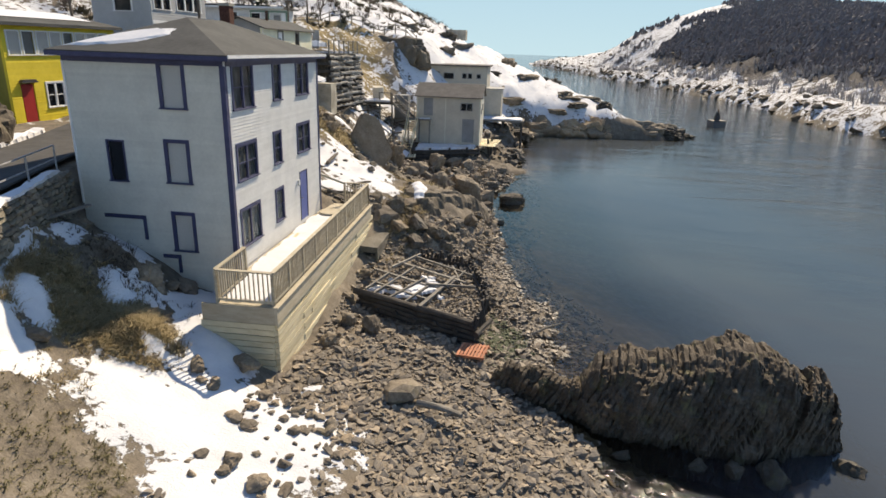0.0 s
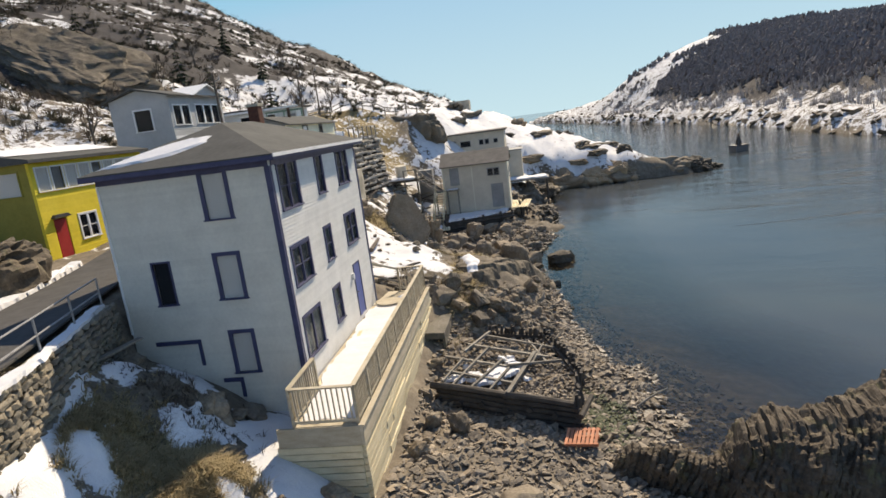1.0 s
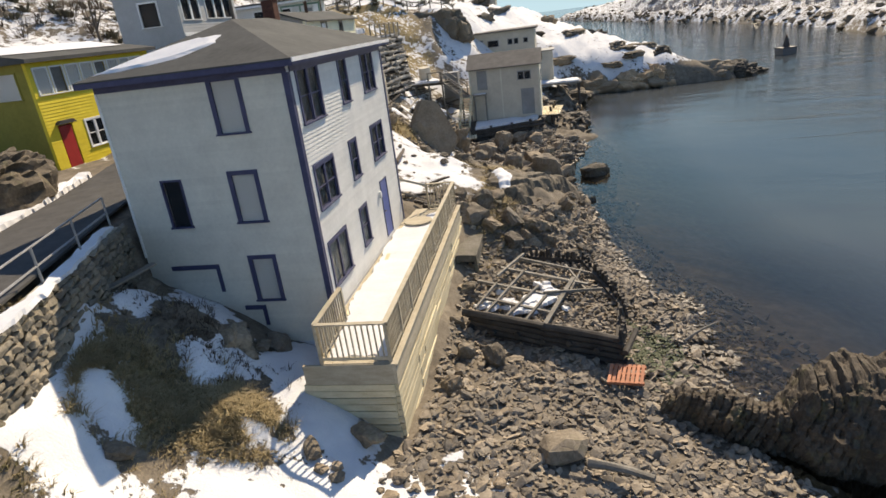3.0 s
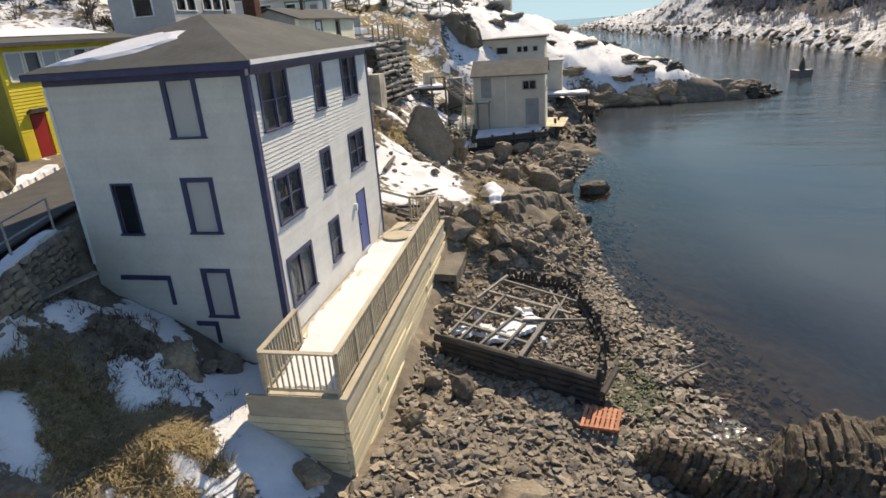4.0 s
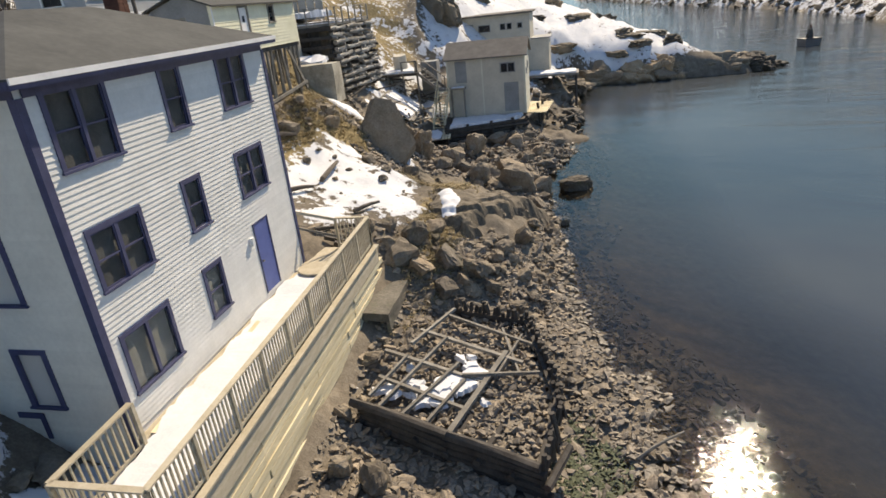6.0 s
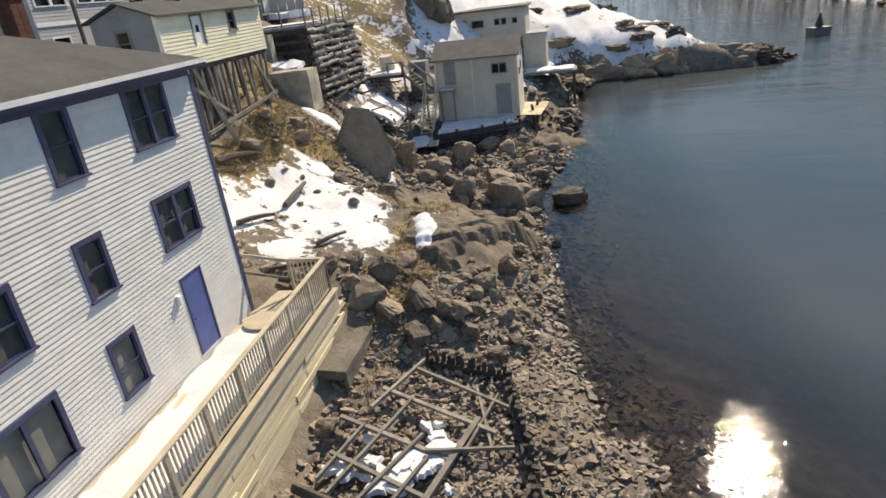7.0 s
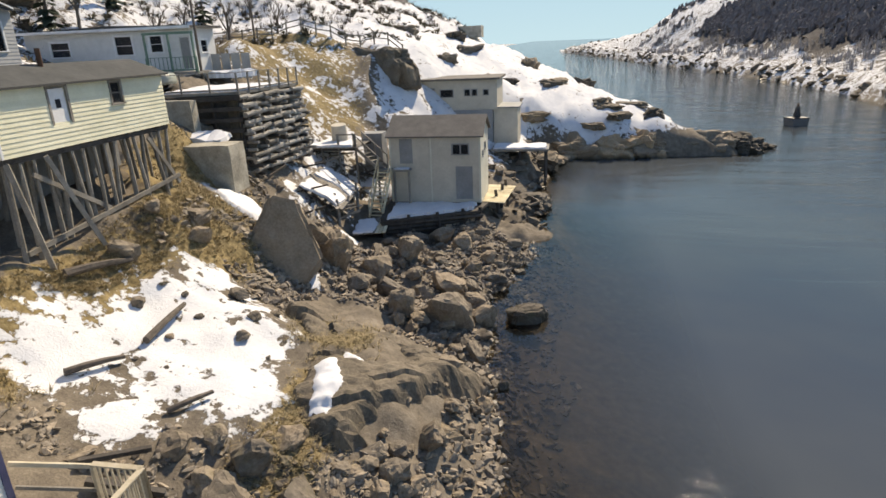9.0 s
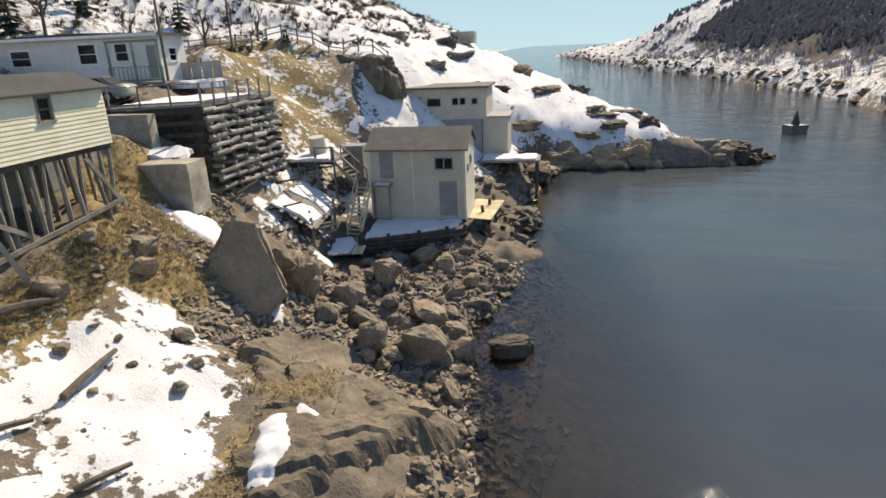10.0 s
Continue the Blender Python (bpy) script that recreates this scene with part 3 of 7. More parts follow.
    return snow, grass, brush


def axis(fine0, fine1, step, low, high, growth):
    """Coordinates that are even between fine0 and fine1 and widen beyond."""
    out = list(np.arange(fine0, fine1 + 1e-6, step))
    s, v = step, fine0
    while v > low:
        s *= growth
        v -= s
        out.insert(0, v)
    s, v = step, fine1
    while v < high:
        s = min(s * growth, 26)
        v += s
        out.append(v)
    return np.array(out)


def grid_mesh(name, xs, ys, z, material, attributes):
    nx, ny = len(xs), len(ys)
    gx, gy = np.meshgrid(xs, ys)
    co = np.stack([gx.ravel(), gy.ravel(), z], 1)
    i = (np.arange(ny - 1)[:, None] * nx + np.arange(nx - 1)[None]).ravel()
    quads = np.stack([i, i + 1, i + nx + 1, i + nx], 1)
    me = bpy.data.meshes.new(name)
    me.from_pydata(co.tolist(), [], quads.tolist())
    for key, values in attributes.items():
        me.attributes.new(key, "FLOAT", "POINT").data.foreach_set("value", np.asarray(values, np.float32))
    me.materials.append(material)
    for p in me.polygons:
        p.use_smooth = True
    return me


def height_at(x, y):
    """The land's height at one place, without its roughness."""
    z = base_height(np.array([float(x)]), np.array([float(y)]))
    return float(z[0][0])


land_x, land_y = axis(-9, 16, 0.26, -900, 1500, 1.09), axis(-13, 46, 0.28, -120, 2200, 1.055)
_gx, _gy = [a.ravel() for a in np.meshgrid(land_x, land_y)]
land_z, is_far, far_d, far_along = base_height(_gx, _gy)
snow_mask, grass_mask, brush_mask = land_masks(_gx, _gy, land_z, is_far, far_d, far_along)
_dist = np.hypot(_gx - 8, _gy + 4)
_flat = (_gx < -5.5) & (_gx > -16) & (_gy < 12) & (_gy > -14)
_rough = fbm(_gx, _gy, 3.1, 5) * np.where(_flat, 0.04, np.clip(0.20 + 0.016 * _dist, 0, 2.2)) * np.clip(1 - 0.6 * snow_mask, 0.25, 1)
_rough += fbm(_gx + 90, _gy, 14.0, 4) * np.clip((_dist - 45) / 40, 0, 1) * 1.6
_rough += fbm(_gx, _gy + 50, 0.9, 3) * np.where(_flat | (_dist > 70), 0, 0.10) * np.clip(1 - snow_mask, 0, 1)
for _x, _y, _rx, _ry, _h in ((-3.3, -2.4, 1.25, 1.1, 0.75), (-1.2, -4.4, 0.8, 0.65, 0.55), (-2.0, -3.3, 0.8, 0.7, 0.35), (-2.6, -5.6, 0.9, 0.7, 0.25)):
    _bump = np.exp(-((_gx - _x) / _rx) ** 2 - ((_gy - _y) / _ry) ** 2)      # the earth mounds of the bank by the house
    land_z = land_z + _bump * _h
    _in = _bump > 0.05
    _rough[_in] += 0.22 * _bump[_in] * fbm(_gx[_in], _gy[_in] + 20, 0.7, 3)
land_z = land_z + np.where(land_z < -0.3, 0.4, 1.0) * _rough + 0.10 * np.clip(snow_mask * 2 - 0.8, 0, 1)
land_z = np.where(land_z < -5.5, -5.5, land_z)


def land_at(x, y):
    """Height of the finished ground at one place."""
    i = int(np.clip(np.searchsorted(land_x, x) - 1, 0, len(land_x) - 2))
    j = int(np.clip(np.searchsorted(land_y, y) - 1, 0, len(land_y) - 2))
    u, v = (x - land_x[i]) / (land_x[i + 1] - land_x[i]), (y - land_y[j]) / (land_y[j + 1] - land_y[j])
    z = land_z.reshape(len(land_y), len(land_x))
    return float(z[j, i] * (1 - u) * (1 - v) + z[j, i + 1] * u * (1 - v) + z[j + 1, i] * (1 - u) * v + z[j + 1, i + 1] * u * v)


ground = new("ground", grid_mesh("ground", land_x, land_y, land_z, M_GROUND, {"snow": snow_mask, "grass": grass_mask, "brush": brush_mask}))
tagged(ground, "rocky shore of brown gravel, dry grass and patchy snow rising to hills", "ground", kind="structure")

water_x, water_y = axis(4, 40, 0.8, -100, 1500, 1.12), axis(-14, 80, 0.8, -120, 2300, 1.09)
_wx, _wy = [a.ravel() for a in np.meshgrid(water_x, water_y)]
_bed = base_height(_wx, _wy)[0]
_murk = np.clip((-_bed + 0.02) / 3.0, 0, 1) ** 1.6
_calm = np.clip(1.0 - np.hypot((_wx - 14) / 22, (_wy - 24) / 42) ** 2, 0, 1)
water = new("water", grid_mesh("water", water_x, water_y, np.zeros(len(_wx)), M_WATER, {"murk": _murk, "calm": _calm}))
tagged(water, "calm green-grey harbour water with light ripples", "water", kind="structure")

# ---------------------------------------------------------------- buildings: shared pieces


def wall_rows(parent, name, face, at, span, z0, z1, openings, material, rise=0.118, proud=0.022):
    """Overlapping boards on a wall, each a piece of its own. face: '+x' or '-y'. at: the wall's plane; span: its run; openings: (a, b, z0, z1)."""
    cache = {}

    def board(length, height):
        key = (round(length, 2), round(height, 3))
        if key not in cache:
            bm = bmesh.new()
            # the lower edge stands proud, the upper tucks under the next board
            profile = ((0.0, 0.0), (proud, 0.0), (0.003, key[1]), (0.0, key[1]))
            a = [bm.verts.new((p[0], 0, p[1])) for p in profile]
            b = [bm.verts.new((p[0], key[0], p[1])) for p in profile]
            for i in range(4):
                bm.faces.new((a[i], a[(i + 1) % 4], b[(i + 1) % 4], b[i]))
            bm.faces.new(a[::-1])
            bm.faces.new(b)
            bmesh.ops.recalc_face_normals(bm, faces=bm.faces)
            cache[key] = mesh_of(name, bm, material)
        return cache[key]

    z = z0
    while z < z1 - 0.03:
        h = min(rise, z1 - z)
        cuts = sorted((a, b) for a, b, oz0, oz1 in openings if oz0 < z + h * 0.5 < oz1)
        runs, start = [], span[0]
        for a, b in cuts:
            if a > start:
                runs.append((start, min(a, span[1])))
            start = max(start, b)
        if start < span[1]:
            runs.append((start, span[1]))
        for a, b in runs:
            if b - a > 0.05:
                if face == "+x":
                    m = pose(at, a, z)
                elif face == "-y":
                    m = Matrix(((0, 1, 0, a), (-1, 0, 0, at), (0, 0, 1, z), (0, 0, 0, 1)))
                shared(name, board(b - a, h), parent, m)
        z += rise


def window(parent, face, at, a, b, z0, z1, frame_mat, inner="dark", casing=0.11, sash=True, double=False, name="window", label=""):
    """A window in a wall: casing round the opening, sashes with bars, panes, a sill; behind them a blind, a curtain or
    a near-black panel for the unlit room.
    """
    def put(u0, u1, d0, d1, w0, w1, bm):
        if face == "+x":
            return box(bm, at + d0, at + d1, u0, u1, w0, w1)
        return box(bm, u0, u1, at - d1, at - d0, w0, w1)

    bm = bmesh.new()
    put(a, b, -0.02, 0.045, z1 - casing, z1, bm)
    put(a, a + casing, -0.02, 0.045, z0 + 0.05, z1 - casing, bm)
    put(b - casing, b, -0.02, 0.045, z0 + 0.05, z1 - casing, bm)
    top = part(name, bm, frame_mat, parent, label)
    part("sill", put(a - 0.03, b + 0.03, -0.02, 0.085, z0, z0 + 0.05, bmesh.new()), frame_mat, top)
    ia, ib, iz0, iz1 = a + casing, b - casing, z0 + 0.05, z1 - casing
    mid = (iz0 + iz1) / 2
    units = [(ia, (ia + ib) / 2 - 0.045), ((ia + ib) / 2 + 0.045, ib)] if double else [(ia, ib)]
    if double:
        part("mullion", put((ia + ib) / 2 - 0.045, (ia + ib) / 2 + 0.045, -0.03, 0.035, iz0, iz1, bmesh.new()), frame_mat, top)
    for ua, ub in units:
        if sash:
            for s0, s1, d in ((iz0, mid + 0.02, 0.0), (mid - 0.02, iz1, 0.02)):
                bm = bmesh.new()
                e = 0.038
                put(ua, ub, d - 0.03, d, s0, s0 + e, bm)
                put(ua, ub, d - 0.03, d, s1 - e, s1, bm)
                put(ua, ua + e, d - 0.03, d, s0 + e, s1 - e, bm)
                put(ub - e, ub, d - 0.03, d, s0 + e, s1 - e, bm)
                part("sash", bm, frame_mat if inner != "white" else M_WHITE_TRIM, top)
                part("pane", put(ua + e, ub - e, d - 0.018, d - 0.012, s0 + e, s1 - e, bmesh.new()), M_GLASS, top).visible_shadow = False
        else:
            part("pane", put(ua, ub, -0.02, -0.012, iz0, iz1, bmesh.new()), M_GLASS, top).visible_shadow = False
    # with no blind or curtain, a near-black panel stands in for the room's darkness
    back = {"blind": M_BLIND, "curtain": M_CURTAIN, "net": M_DIM_ROOM}.get(inner, M_UNLIT)
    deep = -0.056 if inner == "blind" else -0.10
    # net backings share the part name curtain, but stand in for a dim room
    part({"blind": "blind", "curtain": "curtain", "net": "curtain"}.get(inner, "dark_back"), put(ia, ib, deep, deep + 0.03, iz0, iz1, bmesh.new()), back, top)
    return top


def wall_with_holes(bm, face, at, thick, span, z0, z1, holes):
    """A wall slab behind the plane 'at', cut through at the holes (a, b, z0, z1)."""
    us = sorted({span[0], span[1], *[h[0] for h in holes], *[h[1] for h in holes]})
    zs = sorted({z0, z1, *[h[2] for h in holes if h[2] > z0], *[h[3] for h in holes if h[3] < z1]})
    full = {(i, k) for i in range(len(us) - 1) for k in range(len(zs) - 1)
            if not any(h[0] < (us[i] + us[i + 1]) / 2 < h[1] and h[2] < (zs[k] + zs[k + 1]) / 2 < h[3] for h in holes)}
    corner_of = {}

    def at_corner(i, k, deep):
        if (i, k, deep) not in corner_of:
            d = (at - thick * deep) if face == "+x" else (at + thick * deep)
            corner_of[i, k, deep] = bm.verts.new((d, us[i], zs[k]) if face == "+x" else (us[i], d, zs[k]))
        return corner_of[i, k, deep]

    for i, k in full:
        for deep in (0, 1):
            bm.faces.new([at_corner(i + p, k + q, deep) for p, q in ((0, 0), (1, 0), (1, 1), (0, 1))])
        for (p, q), (a, b) in (((-1, 0), ((0, 0), (0, 1))), ((1, 0), ((1, 0), (1, 1))), ((0, -1), ((0, 0), (1, 0))), ((0, 1), ((0, 1), (1, 1)))):
            if (i + p, k + q) not in full:
                bm.faces.new((at_corner(i + a[0], k + a[1], 0), at_corner(i + b[0], k + b[1], 0), at_corner(i + b[0], k + b[1], 1), at_corner(i + a[0], k + a[1], 1)))
    bmesh.ops.recalc_face_normals(bm, faces=bm.faces)
    return bm


# ---------------------------------------------------------------- the white three-storey house
HX, HY, HZ0, EAVE = -5.85, 9.1, 3.75, 11.2
house = thing("house", pose(0, 0, 0), "white clapboard three-storey house with dark blue trim and low hipped roof", "house")
EAST = [(0.45, 2.15, 9.5, 11.12), (3.85, 4.72, 9.58, 11.12), (6.3, 7.85, 9.62, 11.12),
        (0.43, 2.12, 6.98, 8.36), (3.64, 4.48, 7.05, 8.42), (6.2, 7.82, 7.1, 8.46),
        (0.40, 2.12, 4.52, 6.0), (3.55, 4.46, 4.64, 6.08), (6.33, 7.25, 4.02, 6.28)]
SOUTH = [(-2.38, -1.38, 9.52, 11.1), (-2.42, -1.46, 6.92, 8.5), (-2.42, -1.5, 4.38, 5.9), (-4.62, -3.92, 6.88, 8.38)]
wall_e = part("east_wall", wall_with_holes(bmesh.new(), "+x", 0.0, 0.16, (0.0, HY), HZ0 - 0.6, EAVE, EAST), M_WHITE_WALL, house)
wall_s = part("south_wall", wall_with_holes(bmesh.new(), "-y", 0.0, 0.16, (HX, -0.16), 2.4, EAVE, SOUTH), M_WHITE_WALL, house)
bm = bmesh.new()
box(bm, HX, HX + 0.16, 0.16, HY, 3.0, EAVE)
box(bm, HX + 0.16, -0.16, HY - 0.16, HY, 3.0, EAVE)
part("rear_wall", bm, M_WHITE_WALL, house)
part("floor_slab", box(bmesh.new(), HX + 0.17, -0.17, 0.17, HY - 0.17, 6.4, 6.55), M_OLD_WOOD, house)
part("foundation", box(bmesh.new(), HX + 0.05, -0.05, 0.05, HY - 0.05, 1.6, 3.1), M_CONCRETE, house)
wall_rows(wall_e, "board", "+x", 0.002, (0.13, HY - 0.12), HZ0 + 0.05, EAVE - 0.02, EAST, M_WHITE_BOARD)
# south boards carry the shade-toned white
wall_rows(wall_s, "board", "-y", -0.002, (HX + 0.02, -0.13), 2.95, EAVE - 0.02, SOUTH, M_SHADE_BOARD)
for x0, x1, y0, y1, z0 in ((-0.13, 0.04, -0.04, 0.0, 2.9), (0.0, 0.04, 0.0, 0.14, 3.75), (0.0, 0.04, HY - 0.13, HY + 0.02, 3.75)):
    part("corner_board", box(bmesh.new(), x0, x1, y0, y1, z0, EAVE - 0.2), M_BLUE_TRIM, house)
part("corner_board", box(bmesh.new(), HX - 0.02, HX + 0.05, -0.05, 0.0, 6.0, EAVE - 0.2), M_WHITE_TRIM, house)
part("frieze", box(bmesh.new(), 0.002, 0.05, 0.14, HY - 0.13, EAVE - 0.2, EAVE + 0.02), M_BLUE_TRIM, house)
part("frieze", box(bmesh.new(), HX, -0.0, -0.05, -0.002, EAVE - 0.2, EAVE + 0.02), M_BLUE_TRIM, house)
# the ground-floor pair has curtains, the rest dim room backings
for i, (a, b, z0, z1) in enumerate(EAST[:-1]):
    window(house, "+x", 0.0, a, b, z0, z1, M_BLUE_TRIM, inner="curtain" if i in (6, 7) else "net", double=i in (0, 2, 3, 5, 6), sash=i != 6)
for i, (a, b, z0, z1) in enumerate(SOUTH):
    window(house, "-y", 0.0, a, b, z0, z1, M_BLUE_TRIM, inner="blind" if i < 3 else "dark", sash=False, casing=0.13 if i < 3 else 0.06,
           label="dark blue framed window with a drawn cream blind" if i < 3 else "dark window with a near-black panel behind its pane")
# the blue side door, its step lamp and the boarded cellar hatch
dy0, dy1, dz0, dz1 = EAST[-1]
door = part("door", box(bmesh.new(), -0.05, 0.02, dy0 + 0.05, dy1 - 0.05, dz0 - 0.02, dz1 - 0.05), M_BLUE_DOOR, house, "plain blue painted door")
bm = bmesh.new()
for y0, y1, z0, z1 in ((dy0, dy0 + 0.05, dz0 - 0.02, dz1), (dy1 - 0.05, dy1, dz0 - 0.02, dz1), (dy0 + 0.05, dy1 - 0.05, dz1 - 0.05, dz1)):
    box(bm, -0.05, 0.04, y0, y1, z0, z1)
part("door_frame", bm, M_BLUE_TRIM, door)
part("handle", log(bmesh.new(), (0.02, dy0 + 0.14, 5.05), (0.09, dy0 + 0.14, 5.05), 0.03, 0.03), M_STEEL, door)
part("wall_lamp", box(bmesh.new(), 0.01, 0.12, 6.02, 6.14, 5.72, 5.95), M_WHITE_TRIM, house, "small white wall lamp")
for x0, x1, z0, z1 in ((-5.05, -3.42, 5.52, 5.66), (-3.54, -3.42, 4.75, 5.52), (-2.9, -2.2, 4.1, 4.24), (-2.32, -2.2, 3.55, 4.1)):
    part("step_trim", box(bmesh.new(), x0, x1, -0.06, -0.026, z0, z1), M_BLUE_TRIM, house)

# hipped roof: shallow slopes to a short ridge, boarded soffit, fascia with a pale metal edge
OV, RIDGE = 0.34, 12.62
bm = bmesh.new()
x0, x1, y0, y1 = HX - OV, OV, -OV, HY + OV
c = [bm.verts.new(p) for p in ((x0, y0, EAVE + 0.16), (x1, y0, EAVE + 0.16), (x1, y1, EAVE + 0.16), (x0, y1, EAVE + 0.16), (-3.05, 3.4, RIDGE), (-3.05, 6.1, RIDGE))]
for f in ((0, 1, 4), (1, 2, 5, 4), (2, 3, 5), (3, 0, 4, 5)):
    bm.faces.new([c[i] for i in f])
d = [bm.verts.new((v.co.x, v.co.y, EAVE + 0.12)) for v in c[:4]]
for i in range(4):
    bm.faces.new((d[i], d[(i + 1) % 4], c[(i + 1) % 4], c[i]))
bm.faces.new(d[::-1])
roof = part("roof", bm, M_ROOF, house, "dark grey felt hipped roof")
bm = bmesh.new()
box(bm, x1 - 0.03, x1 + 0.012, y0, y1, EAVE - 0.03, EAVE + 0.12)
box(bm, x0, x1 - 0.03, y0 - 0.012, y0 + 0.03, EAVE - 0.03, EAVE + 0.12)
box(bm, x0 - 0.012, x0, y0, y1, EAVE - 0.03, EAVE + 0.12)
box(bm, x0, x1, y1, y1 + 0.012, EAVE - 0.03, EAVE + 0.12)
part("fascia", bm, M_BLUE_TRIM, roof)
part("drip_edge", box(bmesh.new(), x1 + 0.012, x1 + 0.045, y0, y1, EAVE + 0.06, EAVE + 0.17), M_FASCIA, roof, "pale metal drip edge")
bm = bmesh.new()
box(bm, 0.05, x1 - 0.03, y0 + 0.03, y1, EAVE - 0.02, EAVE)
box(bm, x0, 0.05, y0 + 0.03, -0.05, EAVE - 0.02, EAVE)
part("soffit", bm, M_BLUE_TRIM, roof)
# snow left on the roof's shaded hip: a thin uneven tongue
bm = bmesh.new()
rng = random.Random(4)
for k in range(2):
    ring = []
    for i in range(28):
        a = i / 28 * math.tau
        r = 1 + 0.13 * rng.uniform(-1, 1) if k == 0 else 0.8
        u, w = math.cos(a) * 1.9 * r, math.sin(a) * 0.58 * r * (1.0 + 0.5 * math.cos(a))
        px_, py_ = -4.15 + u * 0.80 + w * 0.55, 0.95 + u * 0.48 - w * 0.8
        zs = EAVE + 0.16 + (RIDGE - EAVE - 0.16) * min((px_ - x0) / (-3.05 - x0), (py_ - y0) / (3.4 - y0))
        ring.append(bm.verts.new((px_, py_, zs + (0.004 if k == 0 else 0.06))))
    if k == 0:
        low = ring
for i in range(28):
    bm.faces.new((low[i], low[(i + 1) % 28], ring[(i + 1) % 28], ring[i]))
bm.faces.new(ring)
bmesh.ops.recalc_face_normals(bm, faces=bm.faces)
solid("roof_snow", bm, M_SNOW, pose(0, 0, 0), "melting tongue of snow on the dark roof", "snow", smooth=False)
# chimney of brick with its flashing
chimney = part("chimney", box(bmesh.new(), -3.98, -3.52, 7.75, 8.2, 11.7, 13.3), M_BRICK, house, "dark red brick chimney stack")
bm = bmesh.new()
box(bm, -4.03, -3.47, 7.7, 8.25, 13.3, 13.42)
part("cap", bm, M_CONCRETE, chimney)
part("flashing", box(bmesh.new(), -4.06, -3.44, 7.67, 8.28, 11.72, 11.98), M_FASCIA, chimney, "pale metal flashing")
brick_me = mesh_of("brick", box(bmesh.new(), 0, 0.2, -0.012, 0.0, 0, 0.058), M_BRICK)
for row in range(20):
    for col in range(2):
        z = 12.0 + row * 0.066
        shared("brick", brick_me, chimney, pose(-3.97 + col * 0.215 + (0.03 if row % 2 else 0.0), 7.75, z))
        shared("brick", brick_me, chimney, pose(-3.52, 7.76 + col * 0.215 + (0.02 if row % 2 else 0.0), z, 0, 0, 90))

# ---------------------------------------------------------------- the deck and its crib
DX0, DX1, DY0, DY1, DZ = 0.02, 2.42, -2.45, 10.3, 3.62
DECK_M = pose(DX1, DY0, DZ, 1.2, 0, 1.0) @ pose(-DX1, -DY0, -DZ)      # it rises a little and draws in towards its far end
deck = thing("deck", DECK_M, "weathered tan timber deck with railing on a sawn-timber crib, snow-covered", "deck")
plank_me = {}
for i in range(int((DX1 - 0.45) / 0.145)):
    key = "long"
    if key not in plank_me:
        plank_me[key] = mesh_of("plank", box(bmesh.new(), 0, 0.137, 0, DY1 - DY0, 0, 0.038), M_DECK_WOOD)
    shared("plank", plank_me[key], deck, pose(0.45 + i * 0.145, DY0, DZ - 0.04))
part("deck_base", box(bmesh.new(), DX0, 0.45, 0.06, DY1, DZ - 0.09, DZ - 0.03), M_DECK_WOOD, deck)
RAIL = DZ + 1.2


def railing(parent, a, b, z, top=1.16, spacing=0.15, post=1.6, mat=M_DECK_WOOD, infill=True, bal=0.038):
    """A timber railing from a to b: posts, a flat top rail, a lower rail and balusters, each a piece."""
    a, b = Vector((*a, z)), Vector((*b, z))
    run = (b - a).length
    n = max(1, round(run / post))
    turn = math.atan2(b.y - a.y, b.x - a.x)
    post_me = mesh_of("post", box(bmesh.new(), -0.045, 0.045, -0.045, 0.045, -0.12, top - 0.02), mat)
    for i in range(n + 1):
        shared("post", post_me, parent, Matrix.Translation(a.lerp(b, i / n)) @ pose(0, 0, 0, 0, 0, math.degrees(turn)))
    up = Vector((0, 0, 1))
    part("top_rail", beam(bmesh.new(), a + up * top, b + up * top, 0.14, 0.04), mat, parent)
    part("lower_rail", beam(bmesh.new(), a + up * 0.12, b + up * 0.12, 0.04, 0.085), mat, parent)
    if infill:
        bal_me = mesh_of("baluster", box(bmesh.new(), -bal / 2, bal / 2, -bal / 2, bal / 2, 0.1, top - 0.02), mat)
        m = int(run / spacing)
        for i in range(1, m):
            if min(abs(i * run / m - k * run / n) for k in range(n + 1)) > 0.06:
                shared("baluster", bal_me, parent, Matrix.Translation(a.lerp(b, i / m)) @ pose(0, 0, 0, 0, 0, math.degrees(turn)))


railing(deck, (0.45, DY0 + 0.05), (DX1 - 0.05, DY0 + 0.05), DZ)
railing(deck, (DX1 - 0.05, DY0 + 0.05), (DX1 - 0.05, DY1 - 0.05), DZ, post=1.45, spacing=0.13)
railing(deck, (0.45, DY0 + 0.05), (0.45, -0.2), DZ)
railing(deck, (1.15, DY1 - 0.05), (DX1 - 0.05, DY1 - 0.05), DZ)
part("slope_rail", beam(bmesh.new(), (0.04, DY1 - 0.9, DZ + 1.75), (1.15, DY1 - 0.05, DZ + 1.1), 0.06, 0.1), M_DECK_WOOD, deck)
part("slope_rail", beam(bmesh.new(), (0.04, DY1 - 0.9, DZ + 1.15), (1.15, DY1 - 0.05, DZ + 0.45), 0.05, 0.08), M_OLD_WOOD, deck)
